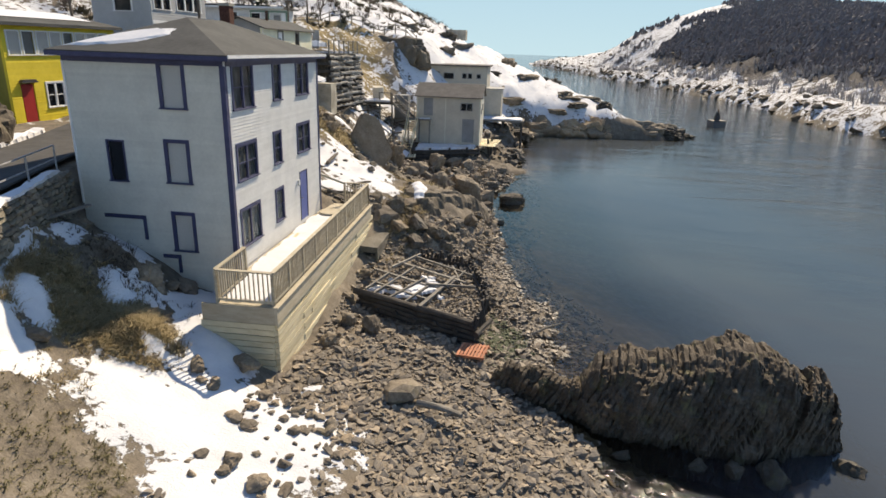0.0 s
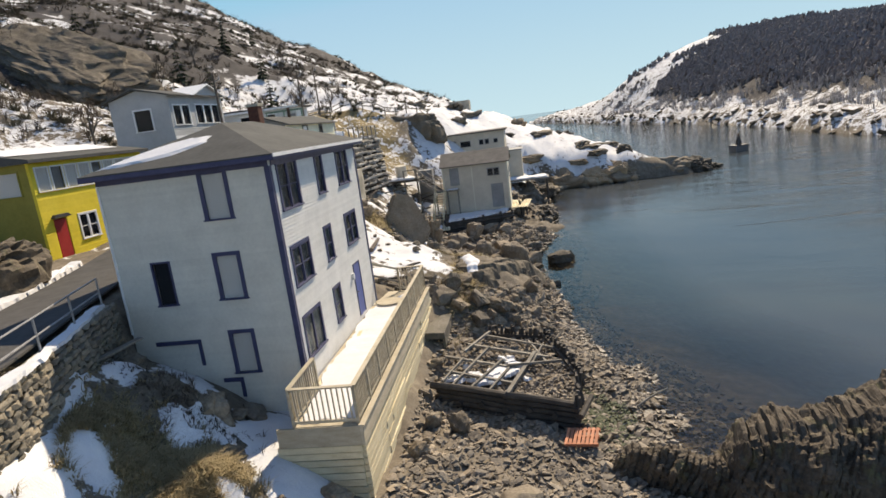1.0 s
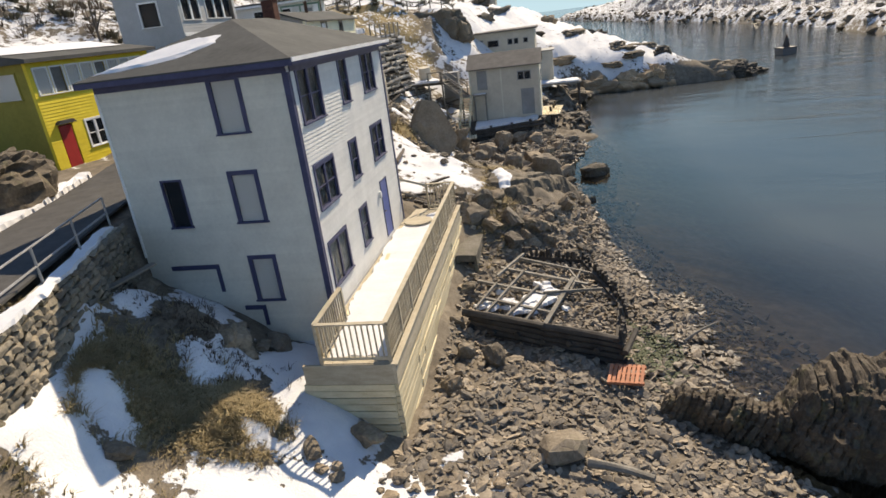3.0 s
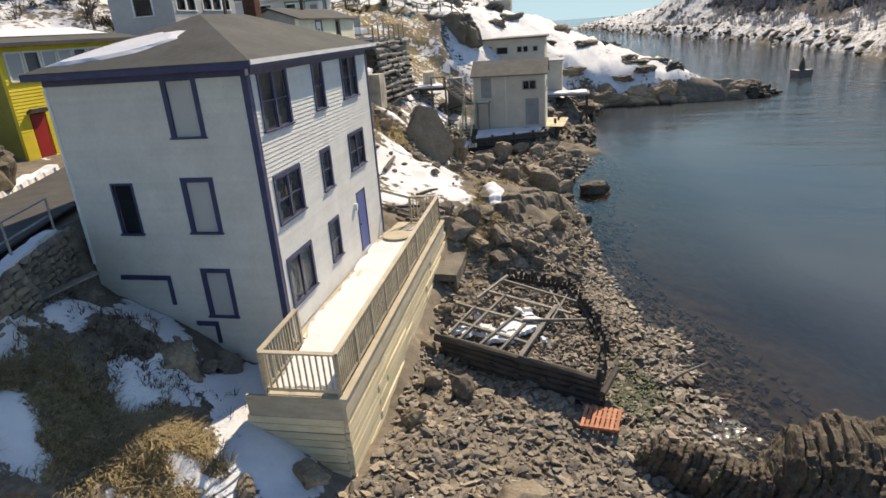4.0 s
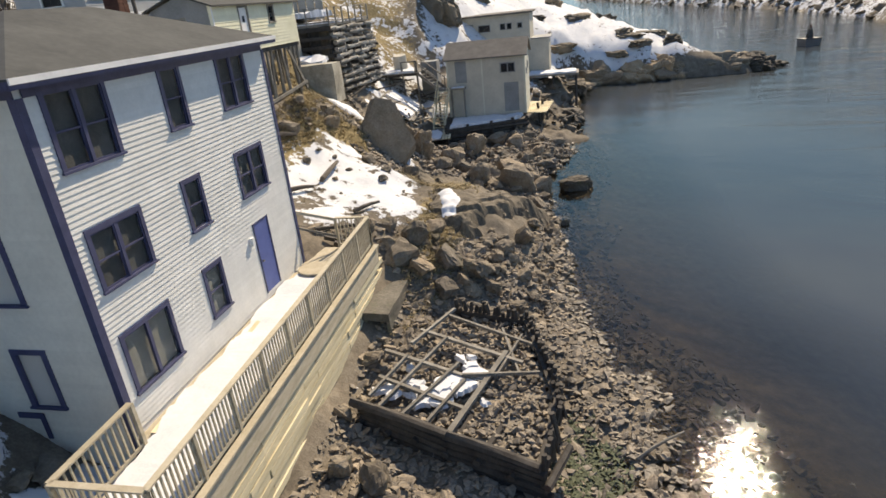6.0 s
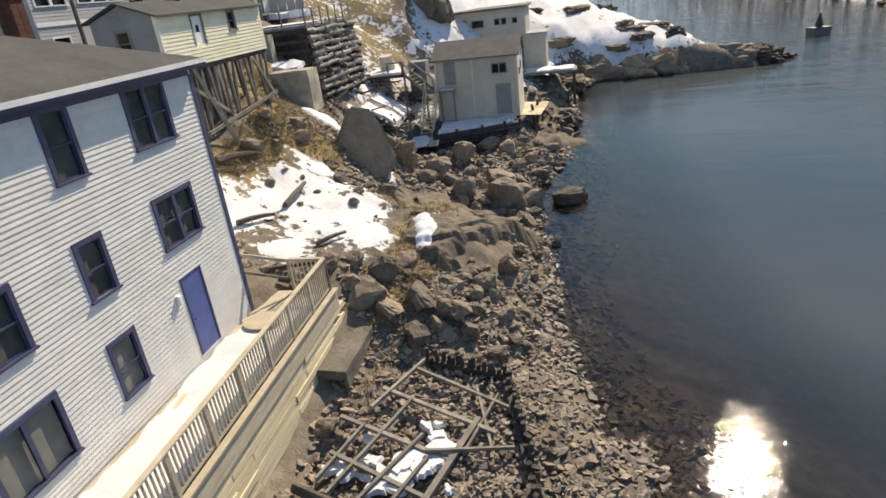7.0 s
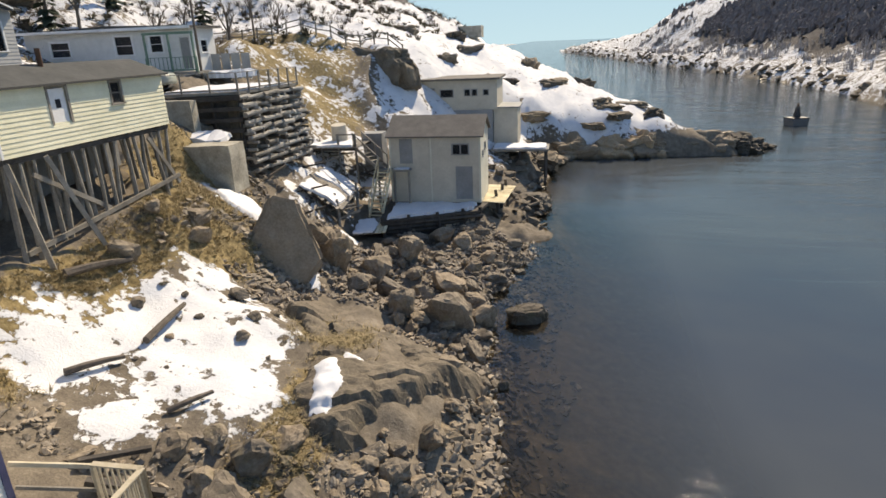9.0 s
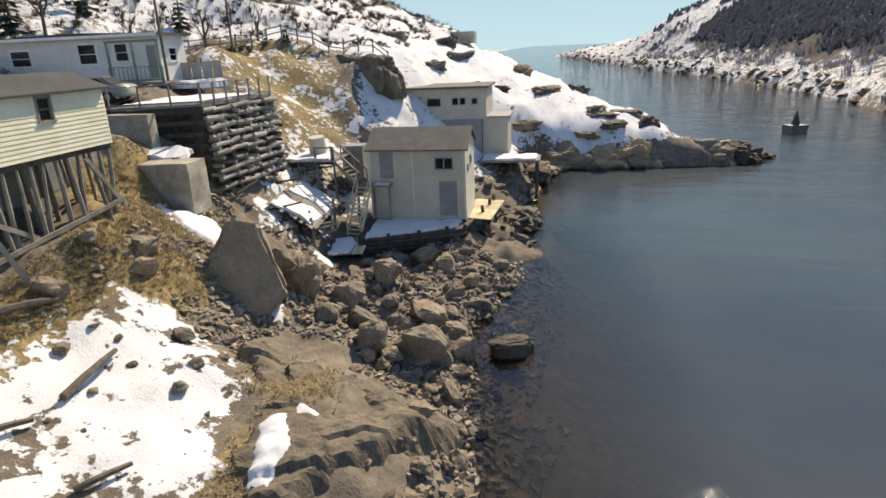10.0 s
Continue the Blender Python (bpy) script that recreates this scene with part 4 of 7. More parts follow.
# rim boards and the stacked crib timbers under them
part("rim_board", box(bmesh.new(), DX1, DX1 + 0.09, DY0 - 0.08, DY1 + 0.1, DZ - 0.62, DZ - 0.02), M_DECK_WOOD, deck)
part("rim_board", box(bmesh.new(), DX0 - 0.1, DX1, DY0 - 0.08, DY0, DZ - 0.62, DZ - 0.02), M_DECK_WOOD, deck)
part("rim_cap", box(bmesh.new(), DX1 - 0.02, DX1 + 0.16, DY0 - 0.12, DY1 + 0.12, DZ - 0.02, DZ + 0.03), M_DECK_WOOD, deck)
rng = random.Random(8)
side_me = mesh_of("crib_timber", box(bmesh.new(), 0, 0.19, 0, 3.27, 0, 0.195), M_CRIB_WOOD)
end_me = mesh_of("crib_timber", box(bmesh.new(), 0, 2.55, 0, 0.2, 0, 0.195), M_CRIB_WOOD)
for row in range(9):
    z = DZ - 0.84 - row * 0.222
    for k in range(4):
        y = DY0 + 0.02 + k * 3.31 - (0.9 if row % 2 else 0)
        if z > 1.0 + max(0, y) * 0.08:
            shared("crib_timber", side_me, deck, pose(DX1 - 0.14 + rng.uniform(-0.025, 0.025), max(y, DY0 + 0.02), z, 0, 0, rng.uniform(-0.2, 0.2)))
    shared("crib_timber", end_me, deck, pose(DX0 - 0.2 + rng.uniform(-0.06, 0.06), DY0 - 0.06 + rng.uniform(-0.02, 0.02), z))
part("crib_fill", box(bmesh.new(), DX0 + 0.1, DX1 - 0.2, DY0 + 0.16, DY1 - 0.2, 0.6, DZ - 0.62), M_CONCRETE, deck)


def snow_sheet(name, outline, z, thick, seed, label, m=Matrix()):
    """A sheet of lying snow with a ragged edge and a domed top."""
    bm = bmesh.new()
    pts = []
    n = len(outline)
    for i in range(n):
        a, b = Vector(outline[i]), Vector(outline[(i + 1) % n])
        steps = max(2, int((b - a).length / 0.14))
        for k in range(steps):
            p = a.lerp(b, k / steps)
            j = noise.noise(Vector((p.x * 2.3, p.y * 2.3, seed))) * 0.15 + noise.noise(Vector((p.x * 7, p.y * 7, seed))) * 0.08
            pts.append(p + Vector((j, -j)))
    c = sum((p for p in pts), Vector((0, 0))) / len(pts)
    low = [bm.verts.new((p.x, p.y, z)) for p in pts]
    top = []
    for p in pts:
        q = p + (c - p).normalized() * 0.06
        top.append(bm.verts.new((q.x, q.y, z + thick * (0.7 + 0.5 * noise.noise(Vector((p.x, p.y, seed + 3)))))))
    for i in range(len(pts)):
        k = (i + 1) % len(pts)
        bm.faces.new((low[i], low[k], top[k], top[i]))
    edges = [bm.edges.get((top[i], top[(i + 1) % len(top)])) for i in range(len(top))]
    bmesh.ops.triangle_fill(bm, use_beauty=True, edges=edges)
    bmesh.ops.recalc_face_normals(bm, faces=bm.faces)
    return solid(name, bm, M_SNOW, m, label, "snow")


snow_sheet("deck_snow", [(0.55, -2.25), (2.2, -2.25), (2.22, 4), (2.22, 9.9), (1.4, 9.4), (0.5, 7.9), (0.3, 7.4), (0.22, 6.2), (0.3, 3.6), (0.2, 1.0), (0.5, -0.4)], DZ + 0.002, 0.10, 2.0, "lying snow on the timber deck floor", DECK_M)
# boards and a hose-like tangle left along the wall
for k in range(5):
    solid("loose_board", beam(bmesh.new(), (0.0, 0.0, 0.02), (rng.uniform(-0.15, 0.15), rng.uniform(1.2, 2.4), 0.03), 0.14, 0.035), M_CRIB_WOOD,
          DECK_M @ pose(0.35 + 0.09 * k % 0.4, 0.2 + k * 1.05, DZ + 0.002 + 0.02 * (k % 2)), "loose weathered board lying against the wall", "board", "boards along the deck")
# oval mat lying on the deck, by the door
bm = bmesh.new()
bmesh.ops.create_cone(bm, cap_ends=True, segments=28, radius1=0.62, radius2=0.60, depth=0.06)
bmesh.ops.translate(bm, verts=bm.verts, vec=(0, 0, 0.03))
for v in bm.verts:
    v.co.y *= 0.86
solid("round_mat", bm, M_DECK_WOOD, DECK_M @ pose(1.05, 8.2, DZ + 0.12), "oval straw-coloured mat lying on the deck by the blue door", "mat")

# ---------------------------------------------------------------- road, kerb wall and the houses along the road
ROAD = [(-3.6, -16), (-4.9, -10), (-6.2, -6), (-8.0, -1), (-9.6, 4), (-11.0, 10), (-12.2, 18), (-13.2, 26), (-14.5, 34), (-15.0, 37.5)]
bm = bmesh.new()
rows = []
for i, (x, y) in enumerate(ROAD):
    a, b = Vector(ROAD[max(i - 1, 0)]), Vector(ROAD[min(i + 1, len(ROAD) - 1)])
    side = Vector((b.y - a.y, a.x - b.x)).normalized() * 1.55
    z = np.interp(y, [-16, -6, 4, 18, 26, 34, 44], [7.35, 7.35, 7.45, 8.5, 9.8, 11.2, 12.2])
    rows.append([bm.verts.new((x + s * side.x, y + s * side.y, z + dz)) for s, dz in ((-1, 0.0), (-1, 0.06), (0, 0.10), (1, 0.06), (1, 0.0))])
for r0, r1 in zip(rows, rows[1:]):
    for i in range(4):
        bm.faces.new((r0[i], r0[i + 1], r1[i + 1], r1[i]))
road = solid("road", bm, M_ASPHALT, pose(0, 0, 0), "narrow wet asphalt lane with snow along both sides", "road", kind="structure")

# field-stone retaining wall under the road's edge
WALL_A, WALL_B = Vector((-2.15, -11.0)), Vector((-5.75, -0.75))
stone_wall = thing("stone_wall", pose(0, 0, 0), "dry-laid grey field-stone retaining wall under the road", "wall", kind="structure")
run = (WALL_B - WALL_A).length
along = (WALL_B - WALL_A).normalized()
out = Vector((along.y, -along.x))
bm = bmesh.new()
beam(bm, (*(WALL_A - out * 0.3), 6.0), (*(WALL_B - out * 0.3), 6.2), 0.5, 2.2)
part("core", bm, M_CONCRETE, stone_wall)
stone_meshes = [mesh_of("stone", rocky(40 + i, (1, 0.6, 1), 14), M_STONE) for i in range(9)]
rng = random.Random(11)
z_row = 5.0
while z_row < 7.15:
    h = rng.uniform(0.14, 0.23)
    u = rng.uniform(0, 0.3)
    while u < run:
        w = rng.uniform(0.2, 0.5)
        p = WALL_A + along * (u + w / 2) + out * rng.uniform(-0.05, 0.03)
        m = Matrix.Translation((p.x, p.y, z_row + h / 2)) @ pose(0, 0, 0, rng.uniform(-8, 8), rng.uniform(-5, 5), math.degrees(math.atan2(along.y, along.x)) + rng.uniform(-6, 6))
        shared("stone", stone_meshes[rng.randrange(9)], stone_wall, m @ Matrix.Diagonal((w * 1.3, 0.42, h * 1.38, 1)))
        u += w
    z_row += h
snow_sheet("wall_snow", [(-2.3, -10.8), (-2.75, -10.8), (-4.3, -5.6), (-6.2, -0.9), (-5.85, -0.9), (-4.0, -5.4)], 7.28, 0.14, 5.0, "strip of snow on the stone wall's top")
snow_sheet("road_snow", [(-6.7, -12), (-7.6, -12), (-8.9, -6), (-11.4, 0.6), (-13.2, 6.6), (-12.7, 6.6), (-10.6, 1.2), (-8.1, -5.4)], 7.36, 0.26, 6.0, "ploughed bank of snow along the far side of the lane")
# pipe guard rail along the wall's top
guard = thing("guard_rail", pose(0, 0, 0), "rusty galvanised pipe guard rail along the road edge", "railing")
pts = [WALL_A.lerp(WALL_B, f) - out * 0.28 for f in (0, 0.2, 0.4, 0.6, 0.8, 1.0)]
for p in pts:
    part("post", log(bmesh.new(), (p.x, p.y, 7.1), (p.x, p.y, 8.22), 0.03, 0.03, 7), M_STEEL, guard)
for z in (7.75, 8.2):
    part("pipe", log(bmesh.new(), (*pts[0], z), (*pts[-1], z), 0.026, 0.026, 7), M_STEEL, guard)


def gable_roof(parent, x0, x1, y0, y1, eave, ridge, material, along_y=True, over=0.25, thick=0.09, name="roof", label=""):
    """Two slopes with thickness and overhang."""
    bm = bmesh.new()
    if along_y:
        xm = (x0 + x1) / 2
        s = (ridge - eave) / (xm - x0)
        for a in (x0 - over, x1 + over):
            za = eave - over * s
            prism(bm, [(a, za), (a, za + thick), (xm, ridge + thick), (xm, ridge)], 1, y0 - over, y1 + over)
    else:
        ym = (y0 + y1) / 2
        s = (ridge - eave) / (ym - y0)
        for a in (y0 - over, y1 + over):
            za = eave - over * s
            prism(bm, [(a, za), (a, za + thick), (ym, ridge + thick), (ym, ridge)], 0, x0 - over, x1 + over)
    return part(name, bm, material, parent, label)


def simple_house(name, label, x0, x1, y0, y1, z0, eave, mat_e, mat_s, east=(), south=()):
    """Four walls with openings in the east and south ones."""
    h = thing(name, pose(0, 0, 0), label, "house")
    e = part("east_wall", wall_with_holes(bmesh.new(), "+x", x1, 0.14, (y0, y1), z0, eave, list(east)), mat_e, h)
    s = part("south_wall", wall_with_holes(bmesh.new(), "-y", y0, 0.14, (x0, x1 - 0.14), z0, eave, list(south)), mat_s, h)
    part("west_wall", box(bmesh.new(), x0, x0 + 0.14, y0 + 0.14, y1, z0, eave), mat_s, h)
    part("north_wall", box(bmesh.new(), x0 + 0.14, x1 - 0.14, y1 - 0.14, y1, z0, eave), mat_s, h)
    return h, e, s


# yellow house across the lane
YX, YY0, YY1 = -15.0, 7.5, 15.8
y_win = [(YY0 + 0.25 + i * 0.93, YY0 + 1.1 + i * 0.93, 10.8, 12.0) for i in range(8)]
y_open = y_win + [(8.15, 8.98, 7.25, 9.5), (9.75, 11.1, 8.15, 9.5)]
# all walls but the east one take the shade-darkened yellow
yellow, ye, ys = simple_house("yellow_house", "bright yellow clapboard house with red door and long window strip", -20.5, YX, YY0, YY1, 6.9, 12.25, M_YELLOW, M_YELLOW_SHADE, y_open, [(-18.6, -17.3, 10.7, 11.9), (-17.1, -15.6, 10.7, 11.9)])
wall_rows(ye, "board", "+x", YX + 0.002, (YY0, YY1), 7.5, 12.2, [(a - 0.02, b + 0.02, c, d) for a, b, c, d in y_open], M_YELLOW, rise=0.14, proud=0.02)
for a, b, c, d in y_win:
    window(yellow, "+x", YX, a, b, c, d, M_WHITE_TRIM, casing=0.07, sash=False, inner="blind" if int(a * 7) % 4 else "curtain")
window(yellow, "+x", YX, 9.75, 11.1, 8.15, 9.5, M_WHITE_TRIM, double=True, casing=0.09, inner="white")
for a, b in ((-18.6, -17.3), (-17.1, -15.6)):
    window(yellow, "-y", YY0, a, b, 10.7, 11.9, M_YELLOW_SHADE, casing=0.07, sash=False, inner="blind")
yd = part("door", box(bmesh.new(), YX - 0.06, YX, 8.2, 8.93, 7.25, 9.42), M_RED, yellow, "red painted front door")
part("door_hood", prism(bmesh.new(), [(8.0, 9.5), (9.13, 9.5), (8.95, 9.66), (8.18, 9.66)], 0, YX, YX + 0.22), M_DARK_METAL, yd)
part("plinth", box(bmesh.new(), YX, YX + 0.04, YY0, YY1, 6.9, 7.5), M_CONCRETE, yellow)
bm = bmesh.new()
prism(bm, [(-20.9, 12.2), (-14.6, 12.2), (-14.6, 12.36), (-17.8, 12.95), (-20.9, 12.4)], 1, YY0 - 0.35, YY1 + 0.3)
yroof = part("roof", bm, M_ROOF, yellow)
bm = bmesh.new()
prism(bm, [(-20.6, 12.47), (-15.9, 12.62), (-17.8, 13.02)], 1, YY0 - 0.1, YY1 - 0.6)
solid("house_snow", bm, M_SNOW, pose(0, 0, 0.02), "smooth sheet of snow on the yellow house's roof", "snow")

# grey two-storey house behind
GX0, GX, GY0, GY1, GE = -19.7, -15.4, 20.5, 27.6, 15.7
g_east = [(20.8, 22.9, 13.7, 15.1), (23.6, 27.0, 13.75, 15.15), (21.2, 22.4, 11.0, 12.3), (25.2, 26.4, 10.9, 12.5)]
g_south = [(-18.1, -16.7, 13.5, 15.0), (-18.3, -16.9, 11.2, 12.0)]
grey, ge, gs = simple_house("grey_house", "grey sided two-storey house with white-framed windows", GX0, GX, GY0, GY1, 8.0, GE, M_PALE_GREY, M_GREY_WALL, g_east, g_south)
wall_rows(ge, "board", "+x", GX + 0.002, (GY0, GY1), 9.0, GE - 0.02, g_east, M_PALE_GREY, rise=0.17, proud=0.02)
for i, (a, b, c, d) in enumerate(g_east[:3]):
    n_units = (2, 3, 1)[i]
    for k in range(n_units):
        w = (b - a) / n_units
        window(grey, "+x", GX, a + k * w, a + (k + 1) * w, c, d, M_WHITE_TRIM, casing=0.09, sash=False)
part("door", box(bmesh.new(), GX - 0.08, GX - 0.02, 25.25, 26.35, 10.9, 12.48), M_RED, grey, "dark red door under a porch")
for a, b, c, d in g_south:
    window(grey, "-y", GY0, a, b, c, d, M_WHITE_TRIM, casing=0.1, sash=False)
part("storey_band", box(bmesh.new(), GX + 0.022, GX + 0.07, GY0, GY1, 12.8, 13.0), M_WHITE_TRIM, grey)
gable_roof(grey, GX0, GX, GY0, GY1, GE, GE + 0.55, M_ROOF, over=0.35)
for y in (GY0, GY1 - 0.14):
    part("gable_end", prism(bmesh.new(), [(GX0 + 0.02, GE), (GX - 0.02, GE), ((GX0 + GX) / 2, GE + 0.5)], 1, y, y + 0.14), M_GREY_WALL, grey)
dormer = part("front_gable", prism(bmesh.new(), [(23.3, GE - 0.02), (27.3, GE - 0.02), (25.3, GE + 0.7)], 0, GX - 2.0, GX + 0.16), M_PALE_GREY, grey)
gable_roof(dormer, GX - 1.9, GX + 0.2, 23.3, 27.3, GE + 0.02, GE + 0.77, M_WHITE_TRIM, along_y=False, over=0.2, thick=0.08)

# cream house on stilts
SX, SX0, SY0, SY1, SZ0, SZ1 = -5.75, -8.7, 16.2, 24.5, 10.55, 12.62
s_east = [(18.45, 19.25, 11.35, 12.5), (21.3, 22.0, 11.65, 12.55)]
stilt, se, ss = simple_house("stilt_house", "cream clapboard house raised over the slope on grey wooden stilts", SX0, SX, SY0, SY1, SZ0, SZ1, M_CREAM, M_GREY_PLAIN, s_east, [(-7.75, -7.0, 11.25, 12.25)])
wall_rows(se, "board", "+x", SX + 0.002, (SY0 + 0.08, SY1 - 0.02), SZ0, SZ1 - 0.02, s_east, M_CREAM, rise=0.15, proud=0.024)
sd = part("door", box(bmesh.new(), SX - 0.08, SX - 0.02, 18.5, 19.2, 11.35, 12.45), M_WHITE_TRIM, stilt, "white half door with a small square light")
part("light", box(bmesh.new(), SX - 0.02, SX - 0.012, 18.74, 18.96, 11.82, 12.1), M_UNLIT, sd)
bm = bmesh.new()
for y0, y1, z0, z1 in ((18.38, 18.47, 11.3, 12.56), (19.23, 19.32, 11.3, 12.56), (18.47, 19.23, 12.48, 12.56)):
    box(bm, SX - 0.02, SX + 0.04, y0, y1, z0, z1)
part("door_frame", bm, M_OLD_WOOD, sd)
window(stilt, "+x", SX, 21.3, 22.0, 11.65, 12.55, M_OLD_WOOD, casing=0.08)
window(stilt, "-y", SY0, -7.75, -7.0, 11.25, 12.25, M_OLD_WOOD, casing=0.08)
part("corner_board", box(bmesh.new(), SX + 0.0, SX + 0.03, SY0, SY0 + 0.08, SZ0, SZ1), M_WHITE_TRIM, stilt)
gable_roof(stilt, SX0, SX, SY0, SY1, SZ1 + 0.02, SZ1 + 0.55, M_ROOF, over=0.22, thick=0.07)
part("gable_end", prism(bmesh.new(), [(SX0 + 0.02, SZ1), (SX - 0.02, SZ1), ((SX0 + SX) / 2, SZ1 + 0.5)], 1, SY0, SY0 + 0.12), M_GREY_PLAIN, stilt)
part("floor_frame", box(bmesh.new(), SX0 + 0.05, SX - 0.05, SY0 + 0.05, SY1 - 0.05, SZ0 - 0.2, SZ0), M_DARK_WOOD, stilt)
part("stove_pipe", log(bmesh.new(), (-7.0, 19.8, 13.0), (-7.0, 19.8, 13.75), 0.09, 0.09, 10), M_RUST, stilt)
rng = random.Random(21)
for row, x in enumerate((SX - 0.12, SX - 1.3, SX - 2.5)):
    n = 16 if row == 0 else 9
    for i in range(n):
        y = SY0 + 0.15 + (SY1 - SY0 - 0.3) * i / (n - 1)
        lean = rng.uniform(-0.35, 0.35)
        zb = min(height_at(x, y), 8.6) - 0.35
        part("stilt", log(bmesh.new(), (x + rng.uniform(-0.15, 0.2), y + lean, zb), (x, y, SZ0 - 0.1), rng.uniform(0.06, 0.10), 0.065, 7, rng.uniform(-0.04, 0.04)), M_OLD_WOOD, stilt)
for a, b in (((SX + 0.05, SY0, 7.55), (SX + 0.05, SY1, 8.35)), ((SX - 0.05, SY0 + 1, 9.9), (SX - 0.05, SY0 + 4, 8.0)), ((SX - 0.05, SY1 - 1.5, 10.2), (SX, SY1, 8.0)), ((SX + 0.6, SY0 + 2.6, 7.0), (SX, SY0 + 1.6, 10.4)), ((SX + 0.5, SY0 + 0.4, 6.6), (SX, SY0 + 0.1, 10.4))):
    part("brace", beam(bmesh.new(), a, b, 0.09, 0.16), M_OLD_WOOD, stilt)
part("skirt", box(bmesh.new(), SX0 + 0.1, SX0 + 0.2, SY0, SY1, 7.2, SZ0 - 0.2), M_GREY_PLAIN, stilt)

# white bungalow farther along the lane
bung_s = [(-26.4, -24.6, 13.3, 14.5), (-21.0, -19.4, 13.3, 14.75), (-18.2, -17.0, 13.4, 14.7), (-15.75, -15.0, 12.2, 14.4)]
BY, BX = 41.5, -14.9
bung, be, bs = simple_house("white_bungalow", "low white bungalow with flat dark roof", -28.4, BX, BY, 44.6, 11.2, 15.0, M_WHITE_BOARD, M_WHITE_BOARD, [(42.6, 43.6, 13.3, 14.3)], bung_s)
wall_rows(bs, "board", "-y", BY - 0.002, (-22.0, BX), 11.9, 14.95, bung_s, M_WHITE_BOARD, rise=0.2, proud=0.025)
for a, b, c, d in bung_s[:3]:
    window(bung, "-y", BY, a, b, c, d, M_WHITE_TRIM, casing=0.12)
part("door", box(bmesh.new(), -15.72, -15.03, BY + 0.03, BY + 0.09, 12.2, 14.38), M_GREY_PLAIN, bung, "grey half-glazed door")
for a, b in ((42.6, 43.6),):
    window(bung, "+x", BX, a, b, 13.3, 14.3, M_WHITE_TRIM, casing=0.1)
bm = bmesh.new()
prism(bm, [(-28.8, 15.0), (BX + 0.45, 15.0), (BX + 0.45, 15.15), (-21, 15.35), (-28.8, 15.15)], 1, BY - 0.55, 45.0)
part("roof", bm, M_ROOF, bung)
part("fascia", box(bmesh.new(), -28.8, BX + 0.45, BY - 0.59, BY - 0.553, 14.98, 15.16), M_FASCIA, bung)
porch = thing("porch", pose(0, 0, 0), "small timber porch with railing in front of the bungalow", "porch")
part("porch_floor", box(bmesh.new(), -17.4, -13.6, 39.7, 41.46, 12.0, 12.15), M_OLD_WOOD, porch)
railing(porch, (-17.4, 39.8), (-13.6, 39.8), 12.15, top=0.95, spacing=0.3, mat=M_GREEN_TRIM)
for x in (-17.3, -15.5, -13.7):
    part("porch_post", beam(bmesh.new(), (x, 39.8, 12.1), (x, 39.8, 14.6), 0.12, 0.12), M_GREEN_TRIM, porch)
part("porch_beam", beam(bmesh.new(), (-17.4, 39.8, 14.65), (-13.6, 39.8, 14.65), 0.12, 0.16), M_GREEN_TRIM, porch)

# ---------------------------------------------------------------- parking platform on its log crib
platform = thing("platform", pose(0, 0, 0), "snowy parking platform on beams beside a stacked log crib", "platform")
corner, east_end, west_end = Vector((-7.6, 33.9)), Vector((-7.0, 40.8)), Vector((-12.0, 32.4))
PZ = 11.15
bm = bmesh.new()
low, high = [], []
for p in (west_end, corner, east_end, Vector((-10, 41.2)), Vector((-13.4, 39.4))):
    low.append(bm.verts.new((p.x, p.y, PZ - 0.16)))
    high.append(bm.verts.new((p.x, p.y, PZ)))
bm.faces.new(high)
bm.faces.new(low[::-1])
for i in range(5):
    bm.faces.new((low[i], low[(i + 1) % 5], high[(i + 1) % 5], high[i]))
part("slab", bm, M_OLD_WOOD, platform)
for k in range(6):
    z = PZ - 0.34 - k * 0.62
    part("beam", beam(bmesh.new(), (*west_end, z), (*(corner + Vector((0.1, -0.05))), z), 0.2, 0.24 if k else 0.3), M_DARK_WOOD, platform)
for f in (0.05, 0.35, 0.65, 0.95):
    p = west_end.lerp(corner, f)
    part("pile", log(bmesh.new(), (p.x, p.y + 0.2, 6.4), (p.x, p.y + 0.2, PZ - 0.1), 0.13, 0.12, 8), M_DARK_WOOD, platform)
part("back_wall", beam(bmesh.new(), (west_end.x, west_end.y + 0.5, 8.6), (corner.x, corner.y + 0.4, 8.6), 0.1, 4.6), M_DARK_WOOD, platform)
railing(platform, tuple(west_end), tuple(corner), PZ, top=1.05, post=1.5, mat=M_OLD_WOOD, infill=False)
railing(platform, tuple(corner), tuple(east_end), PZ, top=1.05, post=1.1, mat=M_OLD_WOOD, infill=False)
snow_sheet("platform_snow", [(-11.8, 32.7), (-7.8, 34.1), (-7.3, 40.6), (-10, 40.9), (-13.2, 39.2)], PZ + 0.002, 0.12, 12.0, "trodden snow on the parking platform")
crib = thing("log_crib", pose(0, 0, 0), "retaining crib of stacked round grey logs", "retaining crib")
rng = random.Random(31)
face = (east_end - corner).normalized()
outw = Vector((face.y, -face.x))
run = (east_end - corner).length
